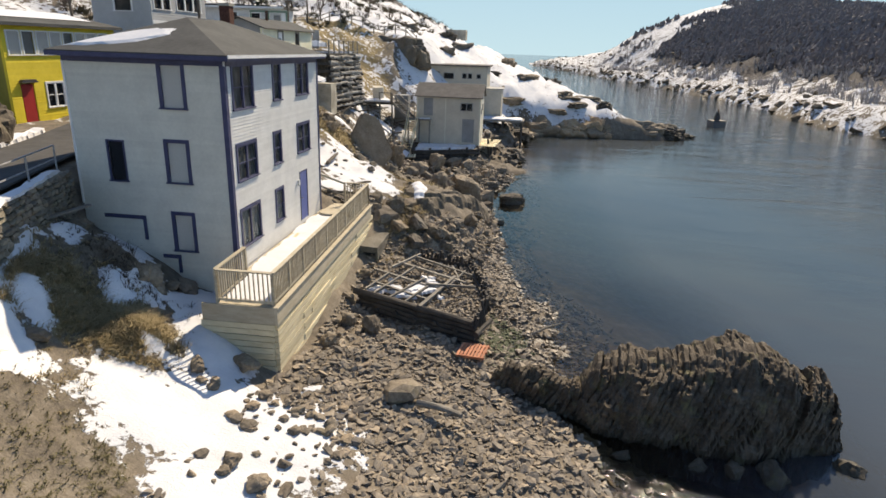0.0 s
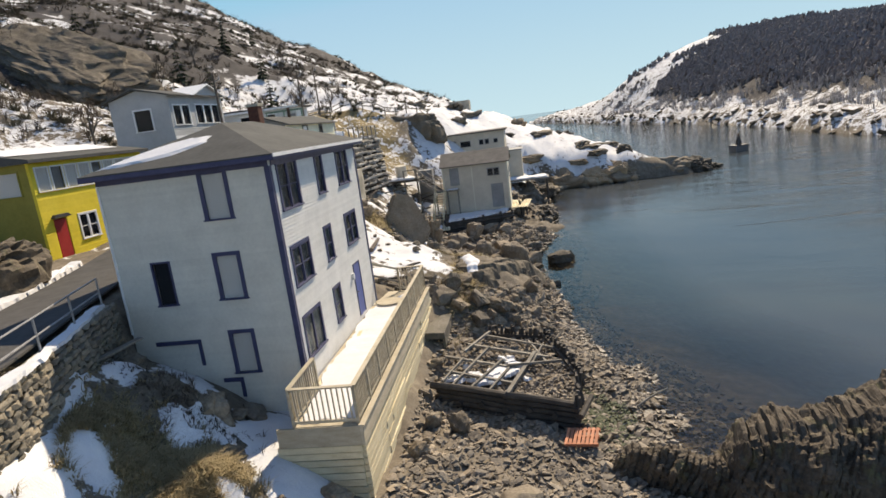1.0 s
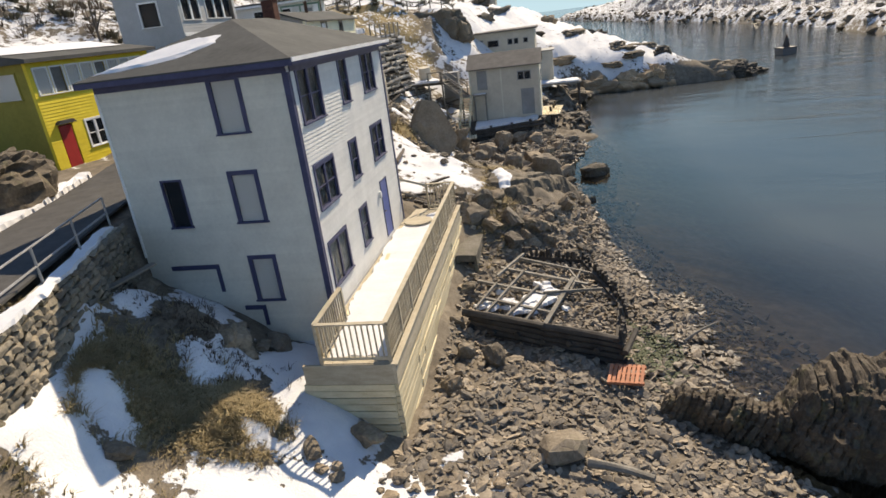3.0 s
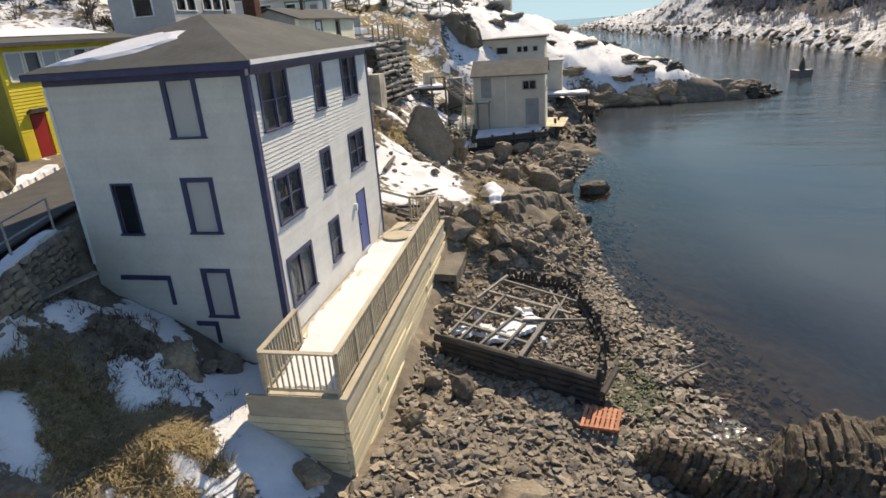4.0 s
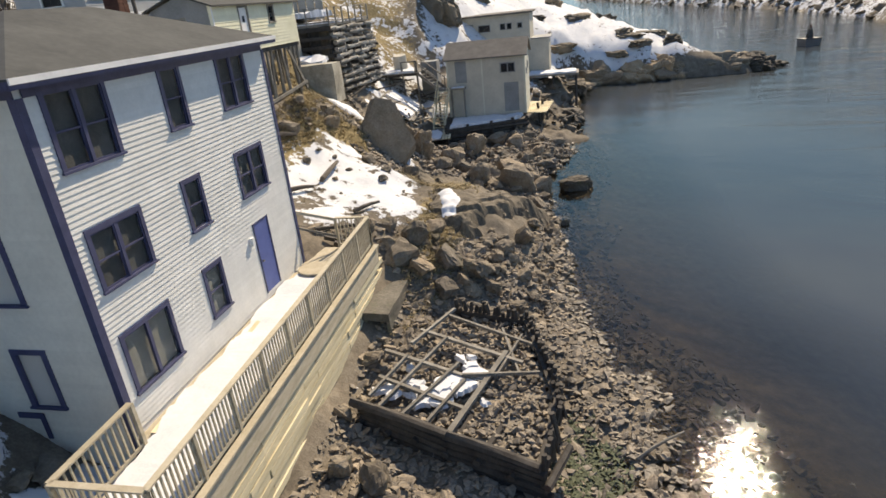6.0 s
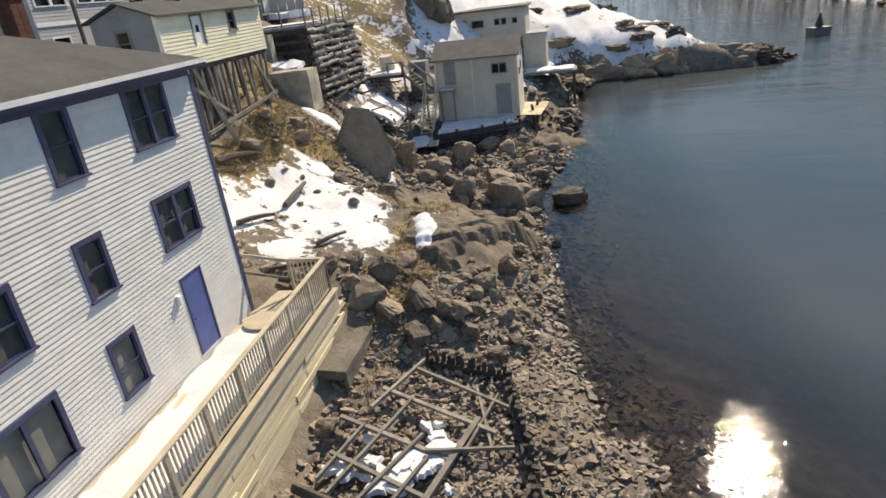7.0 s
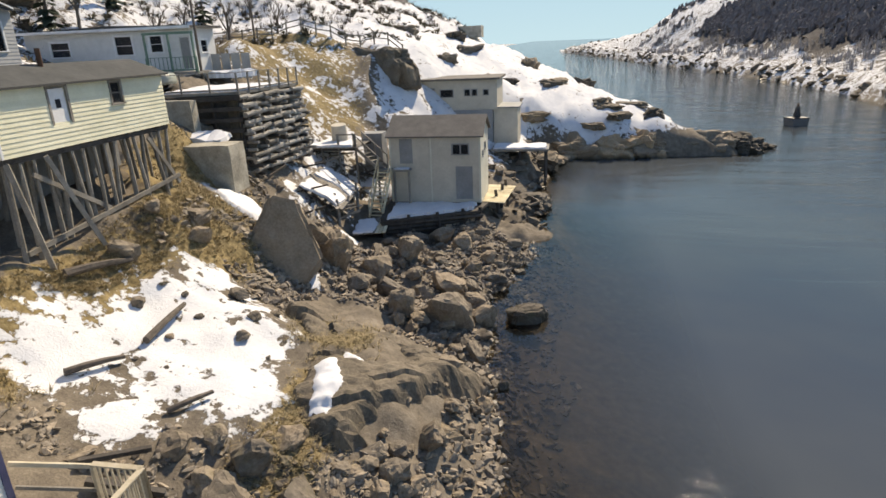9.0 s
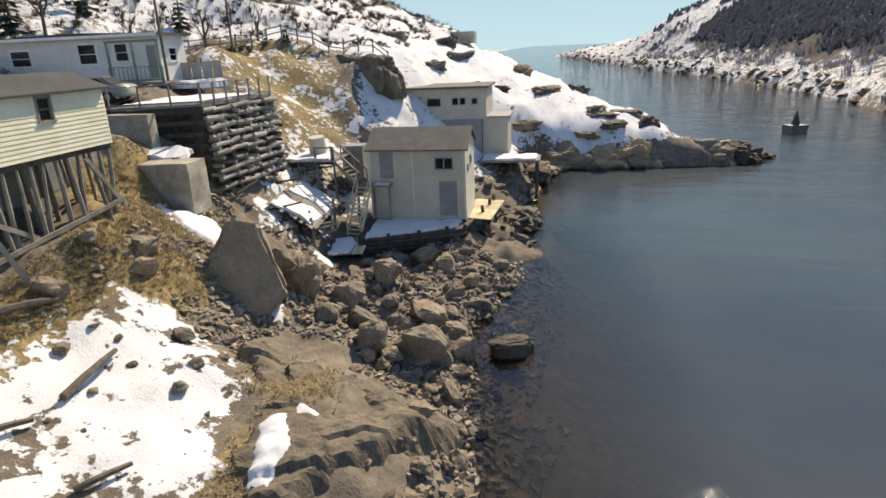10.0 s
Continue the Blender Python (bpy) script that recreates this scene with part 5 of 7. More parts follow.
for row in range(10):
    z = PZ - 0.34 - row * 0.47
    step = outw * (0.05 + 0.06 * row)
    cuts = sorted([0] + [run * (k + 1) / 5 + rng.uniform(-0.5, 0.5) for k in range(4)] + [run])
    for a, b in zip(cuts, cuts[1:]):
        if rng.random() < 0.08:
            continue
        jut = outw * rng.uniform(-0.10, 0.08)
        p, q = corner + face * (a + rng.uniform(-0.1, 0.15)) + step + jut, corner + face * (b + rng.uniform(0.0, 0.35)) + step + jut + outw * rng.uniform(-0.06, 0.06)
        part("stretcher", log(bmesh.new(), (*p, z + rng.uniform(-0.09, 0.06)), (*q, z + rng.uniform(-0.09, 0.09)), rng.uniform(0.12, 0.17), rng.uniform(0.10, 0.15), 9, rng.uniform(-0.06, 0.06)), M_CRIB_LOG if rng.random() < 0.8 else M_OLD_WOOD, crib)
    for a in (0.04, 0.2, 0.38, 0.55, 0.72, 0.86, 0.99):
        p = corner + face * (run * a + rng.uniform(-0.2, 0.2))
        part("header", log(bmesh.new(), (*(p - outw * 0.3), z - 0.24), (*(p + step + outw * rng.uniform(0.12, 0.42)), z - 0.24 + rng.uniform(-0.04, 0.04)), 0.10, 0.095, 7), M_CRIB_LOG if rng.random() < 0.6 else M_DARK_WOOD, crib)
bm = bmesh.new()
beam(bm, (*(corner - outw * 0.55), 7.2), (*(east_end - outw * 0.55), 7.2), 0.8, 7.6)
part("fill", bm, M_DARK_ROCK, crib)

# concrete blocks below the platform
rngc = random.Random(5)


def worn_block(size, seed):
    """A cast block with chipped corners and a slightly uneven top."""
    bm = bmesh.new()
    bmesh.ops.create_cube(bm, size=1.0)
    bmesh.ops.subdivide_edges(bm, edges=bm.edges, cuts=3, use_grid_fill=True)
    for v in bm.verts:
        v.co = Vector((v.co.x * size[0], v.co.y * size[1], (v.co.z + 0.5) * size[2]))
        v.co += Vector((noise.noise(v.co * 1.3 + Vector((seed, 0, 0))), noise.noise(v.co * 1.3 + Vector((0, seed, 0))), noise.noise(v.co * 1.3 + Vector((0, 0, seed))))) * 0.06
    return bm


solid("concrete_block", worn_block((3.4, 1.7, 2.5), 1.0), M_CONCRETE, pose(-7.7, 30.0, 6.3, 0, 0, 3), "stained square concrete footing on the slope", "concrete block", "footings")
solid("concrete_block", worn_block((2.4, 0.7, 2.6), 4.0), M_CONCRETE, pose(-10.4, 31.7, 8.3, 0, 0, 4), "cracked upright concrete wall piece", "concrete block", "footings")
snow_sheet("block_snow", [(-1.2, -0.7), (1.2, -0.7), (1.1, 0.7), (-1.2, 0.7)], 0.0, 0.4, 14.0, "snow drifted on the concrete footing", pose(-8.3, 31.2, 8.8, 12, 4, 2))

# open timber stairs, and old timbers behind the deck
def stairway(name, a, b, width, steps, label, mat=None):
    """An open stair between two points: two strings, treads and a handrail."""
    mat = mat or M_OLD_WOOD
    st = thing(name, pose(0, 0, 0), label, "stairs")
    a, b = Vector(a), Vector(b)
    flat = Vector((b.x - a.x, b.y - a.y, 0)).normalized()
    side = Vector((flat.y, -flat.x, 0)) * width / 2
    for s in (-1, 1):
        part("string", beam(bmesh.new(), a + side * s, b + side * s, 0.06, 0.24), mat, st)
        up = Vector((0, 0, 0.9))
        part("handrail", beam(bmesh.new(), a + side * s + up, b + side * s + up, 0.06, 0.07), mat, st)
        for f in (0.03, 0.5, 0.97):
            p = a.lerp(b, f) + side * s
            part("post", beam(bmesh.new(), p, p + up, 0.07, 0.07), mat, st)
    tread = bmesh.new()
    beam(tread, -side, side, 0.24, 0.04)
    me = mesh_of("tread", tread, mat)
    for i in range(steps):
        shared("tread", me, st, Matrix.Translation(a.lerp(b, (i + 0.5) / steps)))
    return st


for a, b, r in (((0.2, 10.6), (1.7, 11.2), 0.11), ((-0.3, 11.0), (0.9, 12.0), 0.09), ((0.6, 10.5), (1.5, 10.9), 0.13)):
    solid("old_timber", beam(bmesh.new(), (*a, land_at(*a) + 0.2), (*b, land_at(*b) + 0.25), r * 1.6, r * 1.3), M_DARK_WOOD, pose(0, 0, 0), "dark old timber lying behind the deck", "timber", "timbers behind the deck")

# ---------------------------------------------------------------- waterside shed, its landing and stairs
FX0, FX1, FY0, FY1 = -1.25, 5.25, 42.3, 46.4
f_south = [(3.2, 4.45, 5.9, 6.7), (3.45, 4.65, 2.75, 5.1), (-0.55, 0.4, 5.3, 7.05)]
f_east = [(44.2, 44.9, 5.9, 6.5), (43.0, 43.5, 5.6, 6.1)]
shed, fe, fs = simple_house("shed", "beige plywood fishing shed with grey doors and pitched roof", FX0, FX1, FY0, FY1, 2.5, 7.25, M_CREAM_PLAIN, M_TAUPE, f_east, f_south)
window(shed, "-y", FY0, *f_south[0], M_GREY_PLAIN, casing=0.09, double=True, sash=False)
part("door", box(bmesh.new(), 3.45, 4.65, FY0 + 0.02, FY0 + 0.09, 2.7, 5.1), M_GREY_PLAIN, shed, "grey plank door")
part("loft_door", box(bmesh.new(), -0.55, 0.4, FY0 + 0.02, FY0 + 0.09, 5.3, 7.05), M_GREY_PLAIN, shed, "grey loft door")
for a, b, c, d in f_east:
    window(shed, "+x", FX1, a, b, c, d, M_GREY_PLAIN, casing=0.07, sash=False)
gable_roof(shed, FX0, FX1, FY0, FY1, 7.25, 8.35, M_SHED_ROOF, along_y=False, over=0.22, thick=0.1)
for x in (FX0, FX1 - 0.14):
    part("gable_end", prism(bmesh.new(), [(FY0 + 0.02, 7.25), (FY1 - 0.02, 7.25), ((FY0 + FY1) / 2, 8.3)], 0, x, x + 0.14), M_CREAM_PLAIN, shed)
for x in (FX0 + 0.02, 1.7, FX1 - 0.05):
    part("batten", box(bmesh.new(), x - 0.05, x + 0.05, FY0 - 0.03, FY0 - 0.001, 2.5, 7.2), M_CREAM_PLAIN, shed)
for x in (-1.1, 0.6):
    part("post", log(bmesh.new(), (x, FY0 + 0.3, 0.2), (x, FY0 + 0.3, 2.6), 0.12, 0.11, 7), M_DARK_WOOD, shed)

wharf = thing("wharf", pose(0, 0, 0), "snow-covered plank wharf on dark crossed timbers under the shed", "wharf")
bm = bmesh.new()
deck_pts = [(-0.9, 37.7), (5.3, 40.7), (6.6, 48.4), (-1.6, 48.4), (-1.6, 41.0)]
lo, hi = [bm.verts.new((x, y, 2.2)) for x, y in deck_pts], [bm.verts.new((x, y, 2.36)) for x, y in deck_pts]
bm.faces.new(hi)
bm.faces.new(lo[::-1])
for i in range(5):
    bm.faces.new((lo[i], lo[(i + 1) % 5], hi[(i + 1) % 5], hi[i]))
part("floor_frame", bm, M_DARK_WOOD, wharf)
plank = mesh_of("plank", box(bmesh.new(), -0.09, 0.09, -1.1, 1.1, 0, 0.05), M_CRIB_WOOD)
for i in range(22):
    shared("plank", plank, wharf, pose(5.75 + 0.02 * i, 43.0 + i * 0.24, 2.37, 0, 0, 78))
rng = random.Random(17)
for k in range(6):
    z = 2.05 - 0.3 * k
    if z > 0.35:
        part("timber", log(bmesh.new(), (-0.9 + rng.uniform(-0.3, 0.4), 37.9 + 0.12 * k, z), (5.3 + rng.uniform(-0.4, 0.3), 40.85 + 0.1 * k, z - 0.05), 0.14, 0.13, 7), M_DARK_WOOD, wharf)
for x, y in ((-0.8, 37.9), (0.8, 38.7), (2.6, 39.5), (4.2, 40.4), (5.3, 41.0), (6.0, 44.5), (6.3, 46.6), (6.4, 48.0)):
    part("pile", log(bmesh.new(), (x + rng.uniform(-0.1, 0.25), y, land_at(x, y) - 0.4), (x, y, 2.55 if y < 42.2 else 2.9), 0.13, 0.11, 7, 0.03), M_DARK_WOOD, wharf)
snow_sheet("wharf_snow", [(-0.6, 38.1), (0.8, 38.8), (3.2, 40.0), (4.8, 40.8), (4.9, 42.2), (-0.9, 42.25)], 2.362, 0.28, 15.0, "blue-shaded snow lying on the wharf in front of the shed")


stairway("stairs", (-1.75, 39.5, 2.1), (-1.5, 41.6, 4.95), 0.95, 12, "steep pale timber stairs down to the shore", M_CRIB_WOOD)
stairway("stairs", (-1.7, 42.1, 4.95), (-4.0, 43.4, 6.5), 0.9, 7, "grey timber stairs up the bank")
landing = thing("landing", pose(0, 0, 0), "small snowy timber landing on posts", "landing")
part("landing_floor", box(bmesh.new(), -2.1, 0.3, 41.6, 42.25, 4.85, 5.0), M_OLD_WOOD, landing)
for x in (-2.0, -0.85, 0.2):
    part("post", log(bmesh.new(), (x, 41.7, 1.9), (x, 41.7, 4.9), 0.08, 0.08, 7), M_OLD_WOOD, landing)
snow_sheet("landing_snow", [(-0.85, 41.66), (0.2, 41.66), (0.2, 42.2), (-0.85, 42.2)], 5.002, 0.09, 18.0, "snow on the small timber landing")
foot = thing("footbridge", pose(-1.5, 38.0, 1.95, 4, -3, 8), "short pale plank footbridge over the rocks", "footbridge")
for i in range(9):
    part("plank", box(bmesh.new(), -1.1 + i * 0.24, -0.9 + i * 0.24, -1.5, 1.5, 0, 0.05), M_CRIB_WOOD if i > 5 else M_OLD_WOOD, foot)
snow_sheet("footbridge_snow", [(-1.1, -1.4), (0.2, -1.4), (0.35, 0.2), (-0.1, 1.3), (-1.1, 1.2)], 0.05, 0.1, 20.0, "snow on the plank footbridge", pose(-1.5, 38.0, 1.96, 4, -3, 8))


def collapsed(name, m, w, d, seed, label):
    """A fallen roof or floor panel: broken boards on joists."""
    rng = random.Random(seed)
    t = thing(name, m, label, "wreckage", "wreckage on the bank")
    n = int(w / 0.22)
    for i in range(n):
        c = rng.uniform(0, 0.35)
        part("board", box(bmesh.new(), -w / 2 + i * 0.22, -w / 2 + i * 0.22 + 0.2, -d / 2 + c * d * 0.3, d / 2 - rng.uniform(0, 0.3) * d * 0.5, 0.0, 0.04), M_OLD_WOOD, t)
    for y in (-d * 0.4, 0, d * 0.4):
        part("joist", beam(bmesh.new(), (-w / 2, y, -0.08), (w / 2, y, -0.08), 0.08, 0.14), M_DARK_WOOD, t)
    return t


PANEL = pose(-4.6, 39.2, 4.35, 2, 31, 6)
collapsed("collapsed_roof", PANEL, 3.4, 6.4, 1, "collapsed snowy board panel lying tilted on the bank")
snow_sheet("panel_snow", [(-1.6, -2.9), (0.3, -2.6), (1.2, -2.9), (1.3, -0.9), (0.4, -0.4), (-1.0, -1.0), (-1.5, -0.6)], 0.045, 0.16, 22.0, "snow on the collapsed board panel", PANEL)
snow_sheet("panel_snow", [(-1.5, 0.2), (0.2, 0.5), (1.4, -0.2), (1.5, 2.2), (0.2, 2.7), (-1.4, 2.6)], 0.045, 0.13, 23.0, "snow on the collapsed board panel", PANEL)
# broken prop logs under the panel's lower edge
for x, y, lean in ((-3.4, 36.4, 0.3), (-3.2, 38.0, -0.2), (-3.4, 40.2, 0.25)):
    solid("prop", log(bmesh.new(), (x + lean, y - 0.3, land_at(x, y) - 0.4), (x, y + 0.4, land_at(x, y) + 1.5), 0.10, 0.08, 7, 0.04), M_OLD_WOOD, pose(0, 0, 0), "leaning grey prop under the collapsed panel", "prop", "props on the bank")
# upper landing on posts with snow
upper = thing("upper_landing", pose(0, 0, 0), "snow-covered plank landing on tall grey posts", "landing")
for i in range(15):
    part("plank", box(bmesh.new(), -8.1 + i * 0.29, -7.84 + i * 0.29, 42.6, 46.4, 6.35, 6.41), M_OLD_WOOD, upper)
for y in (42.9, 46.0):
    part("joist", beam(bmesh.new(), (-8.1, y, 6.24), (-3.8, y, 6.24), 0.1, 0.2), M_DARK_WOOD, upper)
for x in (-7.9, -6.6, -5.3, -4.0):
    part("post", log(bmesh.new(), (x + 0.1, 42.9, land_at(x, 42.9) - 0.4), (x, 42.9, 7.35 if x > -6 else 6.3), 0.09, 0.08, 7), M_OLD_WOOD, upper)
part("rail", beam(bmesh.new(), (-5.4, 42.9, 7.3), (-3.9, 42.9, 7.3), 0.07, 0.09), M_OLD_WOOD, upper)
snow_sheet("landing_snow", [(-7.9, 42.8), (-6.4, 42.7), (-4.3, 42.9), (-4.4, 44.4), (-5.2, 45.8), (-7.8, 46.1)], 6.412, 0.22, 25.0, "deep snow on the upper plank landing")
rng = random.Random(41)
for k in range(30):
    x, y = rng.uniform(-6.8, -3.2), rng.uniform(33.5, 46.0)
    z = land_at(x, y) + 0.35
    a = rng.uniform(0, math.pi)
    L = rng.uniform(1.2, 3.4)
    solid("broken_timber", beam(bmesh.new(), (-L / 2, 0, rng.uniform(-0.3, 0.0)), (L / 2, 0, rng.uniform(-0.1, 0.4)), rng.uniform(0.07, 0.16), rng.uniform(0.05, 0.14)), M_OLD_WOOD if k % 3 else M_DARK_WOOD,
          pose(x, y, z, 0, 0, math.degrees(a)), "broken grey timber lying in the wreckage", "timber", "broken timbers on the bank")
bm = bmesh.new()
bmesh.ops.create_cone(bm, cap_ends=True, segments=20, radius1=0.62, radius2=0.58, depth=1.3)
bmesh.ops.bevel(bm, geom=[e for e in bm.edges if abs(e.verts[0].co.z - e.verts[1].co.z) < 0.01], offset=0.1, segments=3)
solid("barrel", bm, M_TAUPE, pose(-6.0, 45.2, 7.1, 8, 0, 0), "pale rounded tank standing in the wreckage", "tank")
bm = worn_block((1.5, 1.4, 3.2), 6)
solid("small_hut", bm, M_GREY_PLAIN, pose(-3.7, 46.8, land_at(-3.7, 46.8) - 0.2), "small grey box hut behind the stairs", "hut")

# ---------------------------------------------------------------- upper boathouse
UX0, UX1, UY0, UY1 = -5.9, 4.3, 62.2, 68.0
u_south = [(-3.1, -1.95, 8.35, 9.0), (-1.45, -0.05, 8.05, 8.85), (1.0, 1.65, 8.15, 8.85), (1.75, 2.35, 8.15, 8.85), (2.9, 3.5, 8.2, 8.8)]
boat, bo_e, bo_s = simple_house("boathouse", "beige flat-roofed boathouse with a row of small dark windows", UX0, UX1, UY0, UY1, 6.8, 9.7, M_TAUPE, M_TAUPE, (), u_south)
for a, b, c, d in u_south:
    window(boat, "-y", UY0, a, b, c, d, M_GREY_PLAIN, casing=0.08, sash=False)
bm = bmesh.new()
prism(bm, [(UX0 - 0.4, 9.66), (UX1 + 0.3, 9.7), (UX1 + 0.3, 9.9), (UX0 - 0.4, 9.84)], 1, UY0 - 0.35, UY1 + 0.3)
part("roof", bm, M_SHED_ROOF, boat)
part("lower_storey", box(bmesh.new(), -3.9, 3.85, UY0 - 0.15, UY1, 3.0, 6.8), M_GREY_PLAIN, boat)
part("annex", box(bmesh.new(), 3.9, 6.3, UY0 + 0.4, UY1 - 1, 3.2, 6.9), M_TAUPE, boat)
part("annex_roof", box(bmesh.new(), 3.75, 6.5, UY0 + 0.25, UY1 - 0.9, 6.9, 7.02), M_GREY_PLAIN, boat)
part("balcony", box(bmesh.new(), UX0 - 0.1, -3.3, UY0 - 0.9, UY0 - 0.003, 6.7, 6.85), M_OLD_WOOD, boat)
snow_sheet("boathouse_snow", [(-6.0, 62.2), (-4.6, 62.1), (-4.7, 63.6), (-6.0, 63.4)], 9.86, 0.35, 27.0, "clump of snow on the boathouse roof's corner")
stage = thing("fishing_stage", pose(0, 0, 0), "low plank stage on posts at the water's edge with snow", "stage")
part("stage_floor", box(bmesh.new(), 4.0, 9.5, 58.8, 62.0, 3.2, 3.4), M_OLD_WOOD, stage)
for x in (4.4, 6.8, 9.2):
    for y in (59.0, 61.6):
        part("post", log(bmesh.new(), (x, y, land_at(x, y) - 0.5), (x, y, 3.3), 0.13, 0.12, 7), M_DARK_WOOD, stage)
snow_sheet("stage_snow", [(4.2, 59.0), (9.3, 59.0), (9.2, 61.8), (4.2, 61.8)], 3.402, 0.2, 29.0, "snow on the plank stage")

# ---------------------------------------------------------------- ruined crib on the beach
ruin = thing("ruined_crib", pose(0, 0, 0.38), "ruined dark timber wharf crib filled with stones", "ruined wharf")
R_SW, R_SE, R_E, R_NE, R_NW = (3.2, 4.3), (8.6, 2.35), (8.95, 5.2), (7.75, 9.6), (5.0, 10.3)
rng = random.Random(51)
for k in range(7):
    z = 1.08 - 0.22 * k
    part("front_log", log(bmesh.new(), (R_SW[0] + rng.uniform(-0.2, 0.2), R_SW[1] + 0.02 * k, z + 0.12), (6.1, 3.25, z + 0.04 + rng.uniform(-0.03, 0.03)), 0.13, 0.12, 7, 0.03), M_DARK_WOOD, ruin)
    part("front_log", log(bmesh.new(), (6.0, 3.3, z), (R_SE[0] + rng.uniform(-0.1, 0.2), R_SE[1], z - 0.04), 0.13, 0.12, 7, 0.03), M_DARK_WOOD, ruin)
for k in range(7):
    f = k / 6
    x, y = R_SW[0] + (R_SE[0] - R_SW[0]) * f, R_SW[1] + (R_SE[1] - R_SW[1]) * f
    part("cross_log", log(bmesh.new(), (x + 0.1, y - 0.22, 0.66 - 0.1 * (k % 2)), (x + 0.6, y + 1.2, 0.7), 0.11, 0.11, 7), M_DARK_WOOD, ruin)
pale = mesh_of("pale", log(bmesh.new(), (0, 0, -0.5), (0, 0, 0.46), 0.09, 0.075, 6), M_DARK_WOOD)
for a, b, n in ((R_SE, R_E, 16), (R_E, R_NE, 26), (R_NE, R_NW, 16)):
    for i in range(n):
        f = (i + 0.5) / n
        shared("pale", pale, ruin, pose(a[0] + (b[0] - a[0]) * f, a[1] + (b[1] - a[1]) * f, 0.80 + rng.uniform(-0.16, 0.14), rng.uniform(-12, 12), rng.uniform(-12, 12), 0))
    part("waling", beam(bmesh.new(), (a[0] - 0.12, a[1], 0.85), (b[0] - 0.12, b[1], 0.9), 0.14, 0.16), M_DARK_WOOD, ruin)
for a, b, w in (((4.9, 9.5, 1.3), (8.0, 8.2, 1.0), 0.12), ((4.2, 8.3, 1.35), (7.6, 6.9, 1.05), 0.16), ((3.5, 6.9, 1.4), (7.0, 5.6, 1.05), 0.16), ((3.6, 5.6, 1.3), (6.6, 4.5, 1.05), 0.15),
                ((6.0, 3.5, 1.08), (7.3, 7.6, 1.15), 0.22), ((4.0, 4.3, 1.2), (5.2, 7.7, 1.32), 0.12), ((4.8, 4.0, 1.2), (5.7, 6.4, 1.25), 0.12), ((5.4, 3.8, 1.15), (6.2, 6.0, 1.2), 0.12), ((3.5, 4.7, 1.25), (4.2, 6.6, 1.35), 0.11),
                ((5.2, 9.9, 1.3), (4.3, 7.6, 1.4), 0.13), ((6.9, 8.9, 1.1), (7.9, 6.4, 1.0), 0.1), ((7.6, 8.6, 1.05), (7.1, 6.2, 1.1), 0.09), ((5.9, 5.9, 1.25), (8.3, 6.6, 1.1), 0.1)):
    part("floor_beam", beam(bmesh.new(), (a[0] + rng.uniform(-0.15, 0.15), a[1], a[2] - 0.12), (b[0] + rng.uniform(-0.25, 0.25), b[1] + rng.uniform(-0.3, 0.3), b[2] - 0.1), w * 0.75, 0.10), M_OLD_WOOD, ruin)
bm = bmesh.new()
prism(bm, [(3.5, 4.5), (8.4, 2.75), (8.7, 5.2), (7.55, 9.3), (5.2, 9.9)], 2, -0.3, 0.66)
part("stone_fill", bm, M_SHINGLE, ruin, "stones and earth filling the crib")
rng = random.Random(53)
spots = [(5.4, 5.0, 0.5), (5.95, 5.7, 0.55), (6.3, 6.4, 0.45), (5.5, 5.6, 0.4), (3.75, 5.3, 0.34), (5.1, 4.7, 0.36)] + [(4.0 + 2.9 * rng.random(), 4.7 + 2.6 * rng.random(), rng.uniform(0.1, 0.26)) for _ in range(16)]
for k, (x, y, r) in enumerate(spots):
    snow_sheet("ruin_snow", [(x + r * math.cos(i * 0.785) * (1 + 0.4 * math.sin(i * 2.3 + k)), y + r * math.sin(i * 0.785) * (1 + 0.4 * math.cos(i * 1.7 + k))) for i in range(8)], 1.27 + 0.06 * rng.random(), 0.15, 33.0 + k, "thin melting snow on the ruined crib")
solid("beach_log", log(bmesh.new(), (0, 0, 0), (1.5, -0.6, 0.1), 0.11, 0.09, 8, 0.05), M_OLD_WOOD, pose(7.3, -3.1, 1.05), "short grey log on the shingle", "log")
solid("driftwood", log(bmesh.new(), (0, 0, 0), (1.3, 0.9, 0.25), 0.05, 0.03, 6, 0.05), M_OLD_WOOD, pose(10.9, 4.2, 0.25), "thin bleached driftwood branch at the water's edge", "driftwood")
# orange pallet
pallet = thing("pallet", pose(8.68, 1.42, 0.62, 6, -4, -12), "faded orange wooden pallet lying on the beach", "pallet")
for i in range(8):
    part("slat", box(bmesh.new(), -0.55 + i * 0.14, -0.45 + i * 0.14, -0.46, 0.46, 0.10, 0.125), M_ORANGE, pallet)
for y in (-0.42, 0.0, 0.36):
    part("bearer", box(bmesh.new(), -0.56, 0.56, y, y + 0.07, 0.0, 0.10), M_ORANGE, pallet)
# concrete culvert under the deck's far end
culvert = thing("culvert", pose(0, 0, 0), "square concrete culvert box beside the crib with near-black panel for the shaded opening", "culvert")
part("lid", worn_block((0.95, 2.6, 0.28), 9), M_STONE, culvert).matrix_basis = pose(2.75, 9.3, 2.1)
for x in (2.32, 3.1):
    part("side", box(bmesh.new(), x, x + 0.12, 8.05, 10.6, 0.7, 2.1), M_STONE, culvert)
part("back", box(bmesh.new(), 2.44, 3.1, 10.3, 10.5, 0.7, 2.1), M_DARK_ROCK, culvert)
